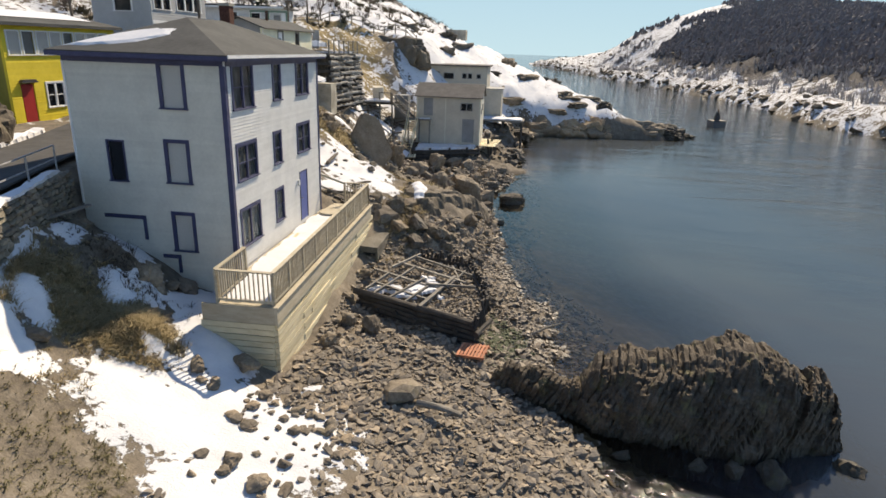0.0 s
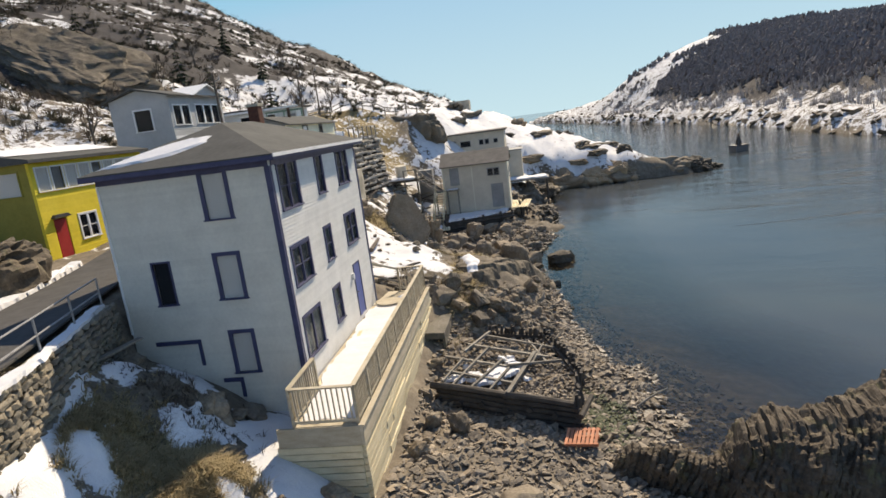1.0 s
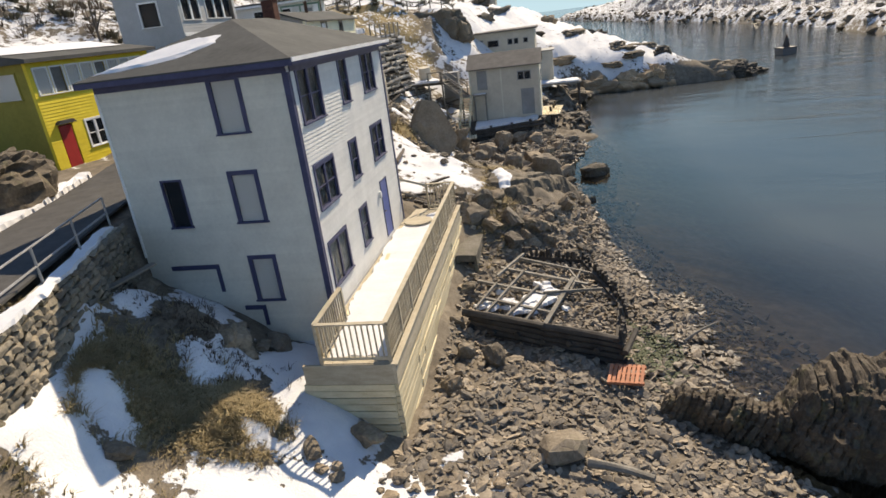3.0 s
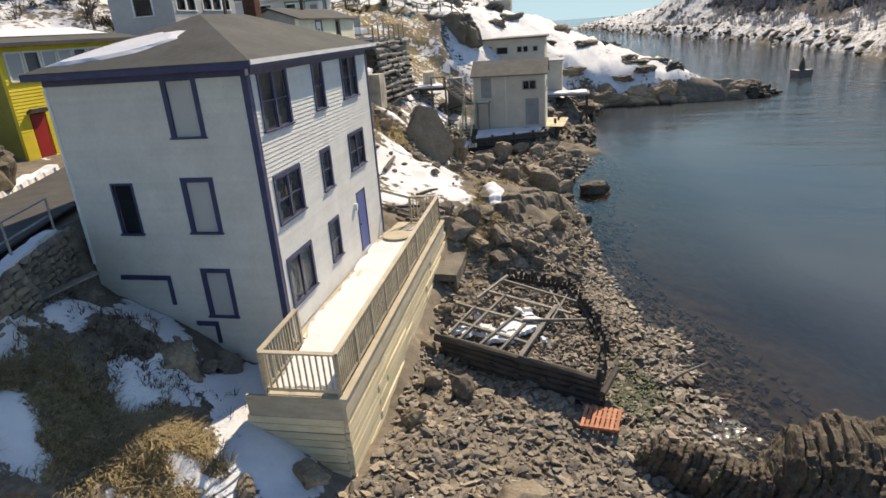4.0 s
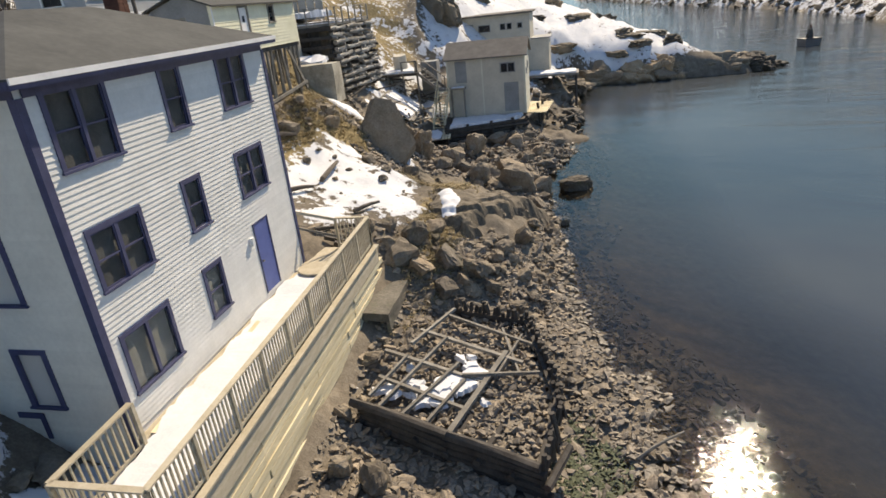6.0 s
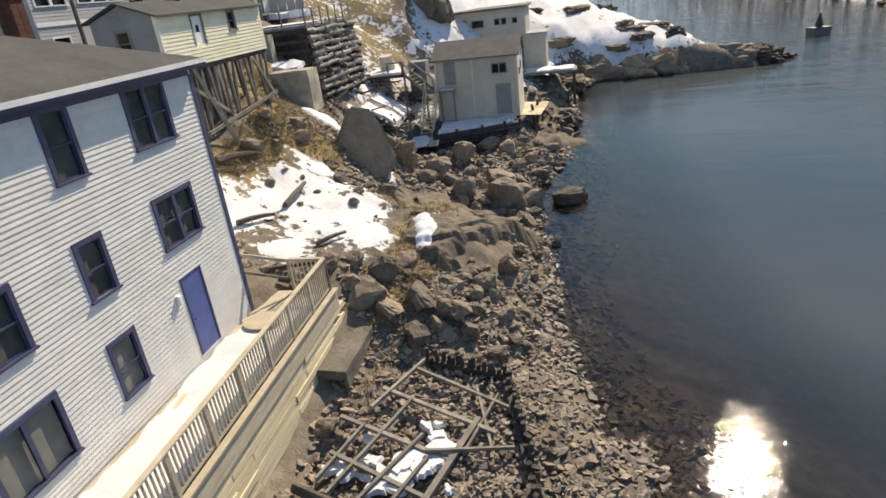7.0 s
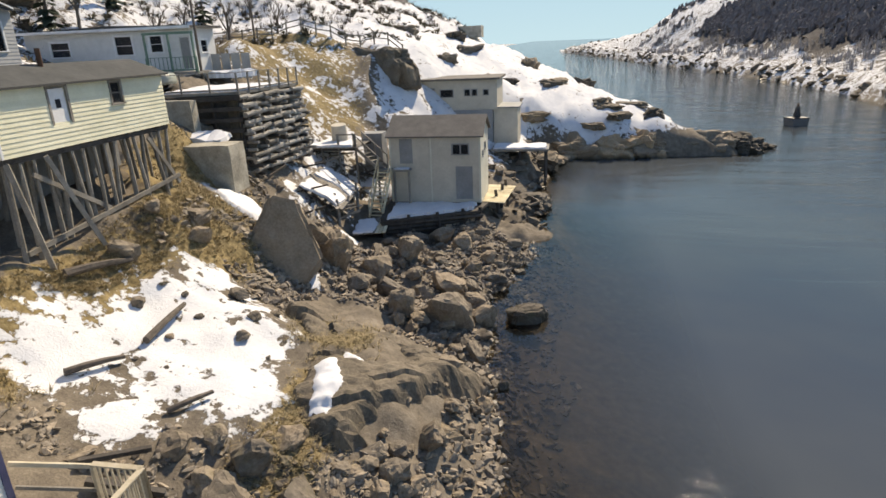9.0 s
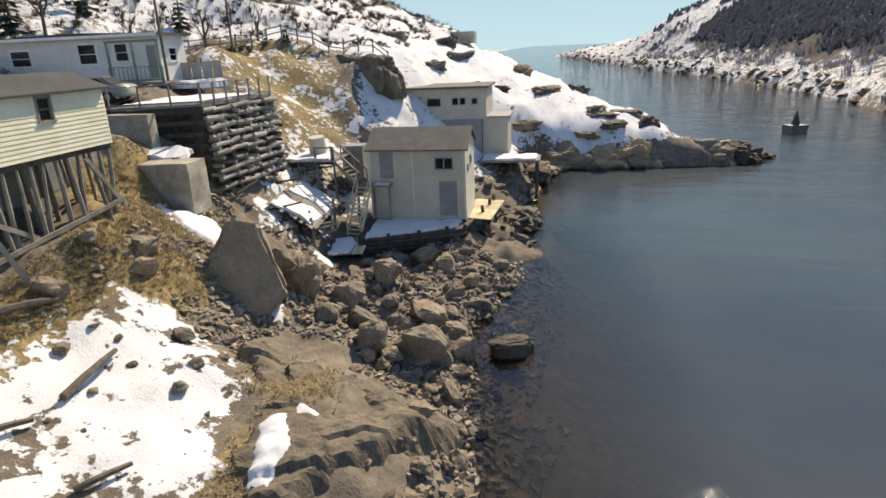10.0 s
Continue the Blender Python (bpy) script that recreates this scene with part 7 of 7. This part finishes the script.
solid("old_board", beam(bmesh.new(), (0, 0, 0), (0.5, 1.5, 0.12), 0.24, 0.05), M_OLD_WOOD, pose(-5.0, -2.9, land_at(-5.0, -2.9) + 0.1), "weathered board lying on the snowy bank", "board")
for x, y, s in ((-4.6, 19.0, 1.2), (-4.3, 23.2, 1.5), (-3.7, 22.2, 1.2), (-3.3, 17.6, 0.7), (0.4, 17.6, 0.6), (-1.2, 20.4, 0.8), (-5.0, 21.4, 1.0)):
    boulder(x, y, s, rng, boulder_meshes, "lichened boulder in the dry grass slope", "boulders on the slope", 0.25)
for x, y, s in ((8.4, 38.0, 0.5), (8.9, 35.4, 0.4), (8.9, 25.6, 0.6), (9.0, 39.8, 0.6), (10.2, 40.6, 0.5), (8.7, 22.4, 0.7), (9.6, 19.4, 0.6), (9.3, 31.6, 0.5)):
    boulder(x, y, s, rng, dark_meshes, "dark wet stone breaking the water", "stones in the shallows", 0.1)


def hull_arrays(seed, points=11):
    bm = rocky(seed, (1, 1, 1), points)
    bm.verts.ensure_lookup_table()
    bm.verts.index_update()
    v = np.array([p.co[:] for p in bm.verts])
    f = [[q.index for q in face.verts] for face in bm.faces]
    bm.free()
    return v, f


def scatter(name, material, places, label, category, seed, flat=0.6):
    """Many stones joined into one mesh: places are (x, y, z, size)."""
    rng = np.random.default_rng(seed)
    shapes = [hull_arrays(seed * 10 + i) for i in range(12)]
    verts, faces, base = [], [], 0
    for x, y, z, s in places:
        v, f = shapes[int(rng.integers(12))]
        e = Euler((rng.uniform(-0.5, 0.5), rng.uniform(-0.5, 0.5), rng.uniform(0, 6.28))).to_matrix()
        size = np.array((s * rng.uniform(0.8, 1.5), s * rng.uniform(0.6, 1.0), s * flat * rng.uniform(0.6, 1.1)))
        w = (v * size) @ np.array(e).T + (x, y, z + 0.12 * s)
        verts.append(w)
        faces += [[i + base for i in q] for q in f]
        base += len(v)
    me = bpy.data.meshes.new(name)
    me.from_pydata(np.concatenate(verts).tolist(), [], faces)
    me.materials.append(material)
    return tagged(new(name, me), label, category, kind="stuff")


rs = np.random.default_rng(7)
places = []
while len(places) < 15000:
    y = rs.uniform(-13, 15)
    x = rs.uniform(2.3, 13.8)
    z = land_at(x, y)
    inside_snow = max(inside_ellipse(x, y, *p) for p in SNOW_BANK)
    if -0.55 < z < 2.2 and rs.uniform() > inside_snow * 1.3 and not (x < 2.7 and -2.5 < y < 10.8):
        places.append((x, y, z, float(rs.choice((0.13, 0.19, 0.26, 0.35, 0.46), p=(0.28, 0.3, 0.24, 0.13, 0.05)))))
scatter("shingle", M_SHINGLE, places, "brown angular beach shingle", "shingle", 3, 0.5)
places = []
while len(places) < 5200:
    y = rs.uniform(13, 44)
    x = rs.uniform(-1.8, 10.5)
    z = land_at(x, y)
    if -0.5 < z < (1.5 if y < 25 else 2.6) and not (-3.4 < x < 0.4 and 35.8 < y < 41.5) and not (x > -1.6 and y > 41):
        places.append((x, y, z, float(rs.choice((0.15, 0.22, 0.32, 0.45)))))
scatter("rubble", M_SHINGLE, places, "brown rubble between the shore boulders", "rubble", 5)
places = [(x, y, 0.95 + 0.2 * rs.uniform(), float(rs.choice((0.16, 0.22, 0.3)))) for x, y in zip(rs.uniform(3.6, 8.7, 2600), rs.uniform(2.7, 10.0, 2600)) if (y - 4.3) > -0.361 * (x - 3.2) + 0.1 and x < 9.0 - 0.2 * max(0, y - 5) and x > 2.6 + 0.32 * (y - 4)]
scatter("crib_stone", M_SHINGLE, places, "stones filling the ruined crib", "stones", 7)
places = [(x, y, land_at(x, y), float(rs.choice((0.5, 0.8, 1.2)))) for x, y in zip(rs.uniform(4, 11, 260), rs.uniform(44, 72, 260)) if -0.5 < land_at(x, y) < 2.6]
scatter("shore_stone", M_ROCK, places, "brown stones along the far cove", "stones", 9)


rng = random.Random(67)
for k in range(46):
    x, y = rng.uniform(-1.0, 5.4), rng.uniform(10.9, 14.6)
    if not (x < 2.6 and y < 11.2) and snow_at(x, y) < 0.4:
        boulder(x, y, rng.choice((0.3, 0.4, 0.55, 0.8, 1.1)), rng, boulder_meshes, "brown rock bedded in the bank below the snow", "rocks of the bank", 0.4, 0.6)
places = [(x, y, land_at(x, y), float(rs.choice((0.08, 0.12, 0.2, 0.3)))) for x, y in zip(rs.uniform(-3.5, 6.0, 1500), rs.uniform(10.9, 15.0, 1500)) if not (x < 2.6 and y < 11.0) and snow_at(x, y) < 0.35]
scatter("bank_stone", M_SHINGLE, places, "small brown stones in the earth bank", "stones", 13)
places = []
while len(places) < 1900:
    x, y = rs.uniform(-7.5, 3.5), rs.uniform(20.5, 40)
    z = land_at(x, y)
    if 1.6 < z < 7.2 and y < 35 and x < 1.5 and snow_at(x, y) < 0.4 and noise.noise(Vector((x / 2.2, y / 2.2, 5))) > -0.1:
        places.append((x, y, z, float(rs.choice((0.12, 0.18, 0.3, 0.5)))))
scatter("scree", M_SHINGLE, places, "brown scree on the slope below the platform", "scree", 11)


# ---------------------------------------------------------------- grass, weed and brush
def blades(name, material, tufts, label, category, seed, count=7, lean=0.5, width=0.03):
    """Tufts of thin bent blades joined into one mesh: tufts are (x, y, z, height)."""
    rng = np.random.default_rng(seed)
    verts, faces = [], []
    for x, y, z, h in tufts:
        for _ in range(count):
            a = rng.uniform(0, 6.28)
            d = np.array((math.cos(a), math.sin(a), 0))
            s = np.array((-d[1], d[0], 0)) * width * rng.uniform(0.6, 1.4)
            r = np.array((x, y, z)) + d * rng.uniform(0, 0.12) * h * 3
            tip = h * rng.uniform(0.6, 1.2)
            mid = r + d * lean * tip * 0.35 + np.array((0, 0, tip * 0.65))
            end = r + d * lean * tip * rng.uniform(0.7, 1.6) + np.array((0, 0, tip * rng.uniform(0.5, 1.0)))
            b = len(verts)
            verts += [r - s, r + s, mid - s * 0.7, mid + s * 0.7, end]
            faces += [[b, b + 1, b + 3, b + 2], [b + 2, b + 3, b + 4]]
    me = bpy.data.meshes.new(name)
    me.from_pydata([tuple(v) for v in verts], [], faces)
    me.materials.append(material)
    return tagged(new(name, me), label, category, kind="stuff")


tufts = []
while len(tufts) < 6500:
    cx, cy, rx, ry, turn = GRASS_PATCHES[int(rs.choice(7, p=(0.24, 0.2, 0.12, 0.06, 0.15, 0.08, 0.15)))]
    x, y = cx + rs.normal() * rx * 0.6, cy + rs.normal() * ry * 0.6
    if (x > -5.6 or (y > 24.6 and x > -9.5)) and snow_at(x, y) < 0.6 and not (-6.3 < x < 0.3 and -0.2 < y < 9.4) and not (0 < x < 2.6 and y < 11):
        tufts.append((x, y, land_at(x, y) - 0.03, rs.uniform(0.10, 0.26)))
blades("dry_grass", M_DRY_GRASS, tufts, "matted straw-coloured dry grass on the bank", "grass", 4, count=9, lean=1.1, width=0.012)
tufts = [(x, y, land_at(x, y) - 0.02, rs.uniform(0.08, 0.2)) for x, y in zip(rs.normal(9.8, 0.38, 230), rs.normal(3.4, 0.8, 230))]
blades("seaweed", M_WEED, tufts, "green-brown seaweed and net scraps on the rocks", "seaweed", 6, lean=1.2, width=0.06)
# dead tussocks and stalks on the bank by the house
tufts = []
for cx, cy, rx, ry, n, h in ((-0.95, -4.35, 0.42, 0.32, 330, 0.34), (-1.7, -5.0, 0.5, 0.35, 240, 0.26), (-3.9, -5.0, 0.32, 0.55, 300, 0.3), (-3.2, -6.0, 0.45, 0.5, 240, 0.26), (-2.5, -5.6, 0.5, 0.4, 160, 0.22), (-2.9, -7.7, 0.6, 0.5, 240, 0.22), (-1.5, -7.9, 0.8, 0.5, 120, 0.16), (-2.2, -3.9, 0.5, 0.4, 120, 0.24)):
    for x, y in zip(rs.normal(cx, rx, n), rs.normal(cy, ry, n)):
        if snow_at(x, y) < 0.75:
            tufts.append((x, y, land_at(x, y) - 0.05, h * rs.uniform(0.5, 1.2)))
blades("tussock_grass", M_DRY_GRASS, tufts, "golden dead tussock grass hanging over the bank", "grass", 21, count=11, lean=1.0, width=0.011)
tufts = [(x, y, land_at(x, y) - 0.05, rs.uniform(0.10, 0.3)) for x, y in zip(rs.normal(-2.9, 0.8, 260), rs.normal(-2.7, 0.7, 260))]
blades("dead_bush", M_TWIG, tufts, "brown tangle of dead stalks on the bank", "bush", 8, count=8, lean=0.9, width=0.010)
tufts = [(x, y, land_at(x, y) - 0.03, rs.uniform(0.05, 0.14)) for x, y in zip(rs.uniform(-4.2, 2.2, 1500), rs.uniform(-13, -8.3, 1500)) if snow_at(x, y) < 0.4]
blades("turf", M_TURF, tufts, "short olive-brown winter turf", "grass", 23, count=9, lean=1.2, width=0.012)

hill_tufts = []
while len(hill_tufts) < 2800:
    x, y = rs.uniform(-95, -6), rs.uniform(12, 150)
    z = land_at(x, y)
    patchy = noise.noise(Vector((x / 9, y / 9, 1.0)))
    if z > 13 + 4 * rs.uniform() and patchy > -0.05 and x < -18 - (0 if y < 60 else -6):
        hill_tufts.append((x, y, z - 0.1, rs.uniform(0.5, 1.4)))
blades("hill_brush", M_TWIG, hill_tufts, "bare brown brush on the snowy hillside", "brush", 10, count=20, lean=0.8, width=0.022)


def spruce(height, seed):
    """Trunk and whorls of drooping, ragged boughs."""
    rng = random.Random(seed)
    trunk = log(bmesh.new(), (0, 0, -0.3), (0, 0, height), height * 0.022, 0.02, 6)
    crown = bmesh.new()
    levels = 11
    for k in range(levels):
        f = k / (levels - 1)
        z, r = height * (0.12 + 0.85 * f), height * 0.23 * (1 - f) + 0.08
        for i in range(9):
            a = rng.uniform(0, math.tau)
            L = r * rng.uniform(0.6, 1.15)
            d = Vector((math.cos(a), math.sin(a), 0))
            s = Vector((-d.y, d.x, 0)) * L * 0.28
            p0, p1 = d * 0.03 + Vector((0, 0, z)), d * L + Vector((0, 0, z - L * rng.uniform(0.2, 0.6)))
            m = (p0 + p1) / 2 + Vector((0, 0, 0.06 * height / 6))
            v = [crown.verts.new(q) for q in (p0, m + s, p1, m - s, m - Vector((0, 0, 0.12 * L + 0.05)))]
            for t in ((0, 1, 2), (0, 2, 3), (0, 4, 1), (1, 4, 2), (2, 4, 3), (3, 4, 0)):
                crown.faces.new([v[j] for j in t])
    return trunk, crown


def bare_tree(height, seed):
    """A leafless tree: a bent trunk, forking limbs and fine twigs."""
    rng = random.Random(seed)
    trunk, twigs = bmesh.new(), bmesh.new()

    def grow(a, d, length, r, depth):
        b = a + d * length
        log(trunk if depth < 2 else twigs, a, b, r, r * 0.62, 5 if depth < 2 else 3)
        if depth >= 4:
            return
        for _ in range(3 if depth else 4):
            e = (d + Vector((rng.uniform(-1, 1), rng.uniform(-1, 1), rng.uniform(-0.1, 0.7))) * 0.75).normalized()
            grow(a + d * length * rng.uniform(0.55, 1.0), e, length * rng.uniform(0.5, 0.72), r * 0.55, depth + 1)

    grow(Vector((0, 0, -0.2)), Vector((0.05, 0.03, 1)).normalized(), height * 0.38, height * 0.022, 0)
    return trunk, twigs


def plant_tree(kind, seed, height):
    t = thing("spruce" if kind == "spruce" else "bare_tree", pose(0, 0, -80), "dark green spruce on the snowy hillside" if kind == "spruce" else "leafless grey-brown tree on the hillside", "tree", "spruces on the hill" if kind == "spruce" else "bare trees on the hill")
    trunk, crown = (spruce if kind == "spruce" else bare_tree)(height, seed)
    part("trunk", trunk, M_BARK, t)
    part("crown", crown, M_NEEDLES if kind == "spruce" else M_TWIG, t)
    return t


rng = random.Random(71)
shrub_tufts = []
while len(shrub_tufts) < 1900:
    x, y = rs.uniform(-80, -9), rs.uniform(14, 150)
    z = land_at(x, y)
    if z > 12.5 and x < -16 - (0 if y < 60 else -8) and noise.noise(Vector((x / 6, y / 6, 4.0))) > 0.02:
        shrub_tufts.append((x, y, z - 0.1, rs.uniform(0.3, 0.9)))
blades("hill_shrubs", M_SHRUB, shrub_tufts, "low dark olive shrubs on the snowy hillside", "shrubs", 31, count=26, lean=1.1, width=0.05)
spruces, bares = [plant_tree("spruce", 1, 5.0), plant_tree("spruce", 2, 6.0)], [plant_tree("bare", 3, 5.5), plant_tree("bare", 4, 7.0)]
spots = [("s", -36, 58), ("s", -30, 54), ("s", -26, 62), ("s", -31, 72), ("b", -23, 50), ("b", -25, 57), ("b", -29, 48), ("b", -34, 50), ("b", -22, 33), ("b", -27, 36), ("b", -33, 40), ("b", -25, 70), ("s", -40, 80), ("b", -38, 66),
         ("s", -44, 66), ("b", -28, 80), ("b", -18, 62), ("s", -48, 96), ("b", -36, 92), ("b", -24, 24), ("b", -27, 18), ("s", -46, 54), ("s", -30, 46), ("b", -20, 56), ("b", -40, 104), ("s", -52, 118)]
used = set()
for k, x, y in spots:
    pool = spruces if k == "s" else bares
    i = rng.randrange(2)
    z = land_at(x, y) - 0.1
    m = pose(x, y, z, 0, 0, rng.uniform(0, 360))
    if (k, i) not in used:
        used.add((k, i))
        pool[i].matrix_basis = m
    else:
        copy_thing(pool[i], m)

# leafless wood on the opposite hill: small uneven bushes and trees, far away
def far_place(a, d):
    """The place a metres along the opposite shore and d metres behind its line."""
    run = 0.0
    for p, q in zip(FAR_SHORE, FAR_SHORE[1:]):
        L = np.hypot(*(q - p))
        if run + L > a:
            t = (q - p) / L
            return p + t * (a - run) + np.array((-t[1], t[0])) * d
        run += L
    return FAR_SHORE[-1]


verts, faces = [], []
n_far = 0
while n_far < 25000:
    a, d = rs.uniform(480, 960), rs.uniform(6, 125)
    x, y = far_place(a, d)
    dense = np.interp(a, [480, 660, 715, 740], [0.12, 0.36, 0.85, 1.0])
    cover = np.interp(d, [6, 16, 26, 90, 105, 125], [0.30, 0.34, 1.0, 0.95, 0.7, 0.5]) * dense + 0.5 * noise.noise(Vector((x / 22, y / 22, 2)))
    if cover < 0.45 + 0.35 * rs.uniform() or y < 30:
        continue
    n_far += 1
    z, h = land_at(x, y), rs.uniform(0.8, 3.0)
    r = h * rs.uniform(0.28, 0.5)
    b = len(verts)
    turn = rs.uniform(0, 6.28)
    for ring, (f, g) in enumerate(((0.0, 0.8), (0.45, 1.0), (0.85, 0.45))):
        for i in range(5):
            w = turn + i / 5 * 6.283 + ring * 0.6
            j = rs.uniform(0.5, 1.3)
            verts.append((x + math.cos(w) * r * g * j, y + math.sin(w) * r * g * j, z + h * f * rs.uniform(0.7, 1.2)))
    verts.append((x + 0.2 * r, y, z + h * rs.uniform(0.8, 1.25)))
    for ring in range(2):
        for i in range(5):
            o = b + ring * 5
            faces.append([o + i, o + (i + 1) % 5, o + 5 + (i + 1) % 5, o + 5 + i])
    faces += [[b + 10 + i, b + 10 + (i + 1) % 5, b + 15] for i in range(5)]
me = bpy.data.meshes.new("far_wood")
me.from_pydata(verts, [], faces)
me.materials.append(M_FAR_WOOD)
tagged(new("far_wood", me), "dark leafless wood and scrub on the opposite hillside", "wood", kind="stuff")
tufts = []
while len(tufts) < 900:
    a, d = rs.uniform(640, 940), rs.uniform(5, 26)
    x, y = far_place(a, d)
    if noise.noise(Vector((x / 12, y / 12, 8))) > -0.05 and y > 20:
        tufts.append((x, y, land_at(x, y) - 0.1, rs.uniform(1.2, 3.2)))
blades("far_trees", M_PALE_TWIG, tufts, "frosted bare trees along the opposite shore", "trees", 15, count=9, lean=0.35, width=0.10)
places = []
while len(places) < 620:
    a, d = rs.uniform(420, 940), rs.choice((rs.uniform(-1.5, 4), rs.uniform(-1, 2), rs.uniform(4, 30)))
    x, y = far_place(a, d)
    if noise.noise(Vector((x / 15, y / 15, 12))) > -0.25:
        places.append((x, y, land_at(x, y) - 0.3, float(rs.uniform(1.0, 3.6))))
scatter("far_rock", M_DARK_ROCK, places, "dark rocks along the snowy opposite shore", "rocks", 17, 0.5)
# stones lying under the clear shallow water
places = []
while len(places) < 1900:
    x, y = rs.uniform(6.5, 17.0), rs.uniform(-6, 42)
    z = land_at(x, y)
    if -1.3 < z < -0.15:
        places.append((x, y, z, float(rs.choice((0.15, 0.2, 0.3, 0.45)))))
scatter("sunken_stone", M_SHINGLE, places, "stones lying under the clear shallow water", "stones", 19)


# ---------------------------------------------------------------- poles, fences and small things on the hill
def utility_pole(x, y, z, h, label):
    t = thing("utility_pole", pose(x, y, z), label, "pole", "utility poles")
    part("pole", log(bmesh.new(), (0, 0, -0.5), (0, 0, h), 0.10, 0.07, 9), M_BARK, t)
    part("bracket", beam(bmesh.new(), (0, 0, h - 0.5), (0.35, 0, h - 0.4), 0.05, 0.06), M_STEEL, t)
    part("insulator", log(bmesh.new(), (0.33, 0, h - 0.38), (0.33, 0, h - 0.22), 0.04, 0.03, 6), M_STEEL, t)
    return t


utility_pole(-10.4, 17.6, 8.0, 8.2, "weathered wooden utility pole beside the lane")
utility_pole(-13.8, 40.5, 11.2, 7.0, "weathered wooden utility pole beside the lane")
utility_pole(-17.5, 56.0, 13.2, 7.0, "weathered wooden utility pole beside the lane")
fence = thing("road_fence", pose(0, 0, 0), "thin timber fence along the hillside road", "fence")
fa, fb = Vector((-24, 57)), Vector((-5.5, 64))
for i in range(15):
    p = fa.lerp(fb, i / 14)
    z = land_at(p.x, p.y)
    part("post", beam(bmesh.new(), (p.x, p.y, z - 0.3), (p.x, p.y, z + 1.25), 0.12, 0.12), M_OLD_WOOD, fence)
    if i < 14:
        q = fa.lerp(fb, (i + 1) / 14)
        zq = land_at(q.x, q.y)
        for r in (0.6, 1.1):
            part("rail", beam(bmesh.new(), (p.x, p.y, z + r), (q.x, q.y, zq + r), 0.06, 0.1), M_OLD_WOOD, fence)
solid("battery", worn_block((5.0, 4.0, 2.4), 3), M_CONCRETE, pose(-9.4, 139, land_at(-9.4, 139) - 0.3), "low concrete battery block on the skyline", "bunker")
fence2 = thing("board_fence", pose(0, 0, 0), "grey corrugated fence panels in the snow", "fence")
for i in range(5):
    part("panel", box(bmesh.new(), -15.6 + i * 0.72, -14.92 + i * 0.72, 43.6 + i * 0.15, 43.66 + i * 0.15, 11.4, 13.2), M_GREY_SIDING, fence2)
snow_sheet("bank_snow", [(-16.5, 41.2), (-11.5, 40.9), (-10.8, 43.0), (-15.8, 43.2)], 11.6, 0.6, 40.0, "heaped snow by the platform")

# car parked beside the platform
car = thing("car", pose(-14.9, 35.0, 11.3, 0, 0, 186), "pale grey-green saloon car parked beside the platform", "car")
bm = bmesh.new()
prism(bm, [(-2.2, 0.3), (2.2, 0.3), (2.28, 0.6), (2.1, 0.82), (1.0, 0.95), (-1.55, 0.98), (-2.15, 0.92), (-2.25, 0.6)], 1, -0.84, 0.84)
bmesh.ops.bevel(bm, geom=bm.edges[:], offset=0.06, segments=2, affect="EDGES")
body = part("body", bm, M_CAR, car, smooth=True)
bm = bmesh.new()
prism(bm, [(1.05, 0.9), (0.35, 1.38), (-0.85, 1.40), (-1.55, 0.92)], 1, -0.70, 0.70)
bmesh.ops.bevel(bm, geom=bm.edges[:], offset=0.05, segments=2, affect="EDGES")
part("cabin", bm, M_CAR, body, smooth=True)
for side in (-0.705, 0.705):
    part("front_window", prism(bmesh.new(), [(0.78, 0.98), (0.30, 1.31), (-0.2, 1.32), (-0.2, 0.98)], 1, side - 0.01, side + 0.01), M_UNLIT, body)
    part("rear_window", prism(bmesh.new(), [(-0.28, 0.98), (-0.28, 1.32), (-0.82, 1.32), (-1.28, 0.98)], 1, side - 0.01, side + 0.01), M_UNLIT, body)
part("windscreen", beam(bmesh.new(), (0.99, 0, 0.98), (0.44, 0, 1.36), 1.2, 0.03), M_UNLIT, body)
part("rear_screen", beam(bmesh.new(), (-1.48, 0, 1.0), (-0.95, 0, 1.37), 1.2, 0.03), M_UNLIT, body)
for x in (-1.35, 1.35):
    for y in (-0.8, 0.8):
        w = part("wheel", log(bmesh.new(), (x, y - 0.1, 0.31), (x, y + 0.1, 0.31), 0.31, 0.31, 16), M_TYRE, car)
        part("rim", log(bmesh.new(), (x, y - 0.11, 0.31), (x, y + 0.11, 0.31), 0.18, 0.18, 12), M_STEEL, w)
for y in (-0.6, 0.6):
    part("headlight", box(bmesh.new(), 2.14, 2.22, y - 0.16, y + 0.16, 0.58, 0.72), M_FASCIA, car)

# fallen logs on the northern snow patch
for a, b, r in (((-5.0, 16.6), (-4.3, 18.9), 0.16), ((-1.9, 15.9), (-2.0, 18.2), 0.13), ((-2.8, 13.6), (-1.9, 14.9), 0.12), ((0.4, 13.4), (1.2, 14.4), 0.1)):
    solid("fallen_log", log(bmesh.new(), (*a, land_at(*a) + r), (*b, land_at(*b) + r + 0.1), r, r * 0.55, 8, 0.14), M_BARK, pose(0, 0, 0), "dark fallen log lying in the snow", "log", "fallen logs")
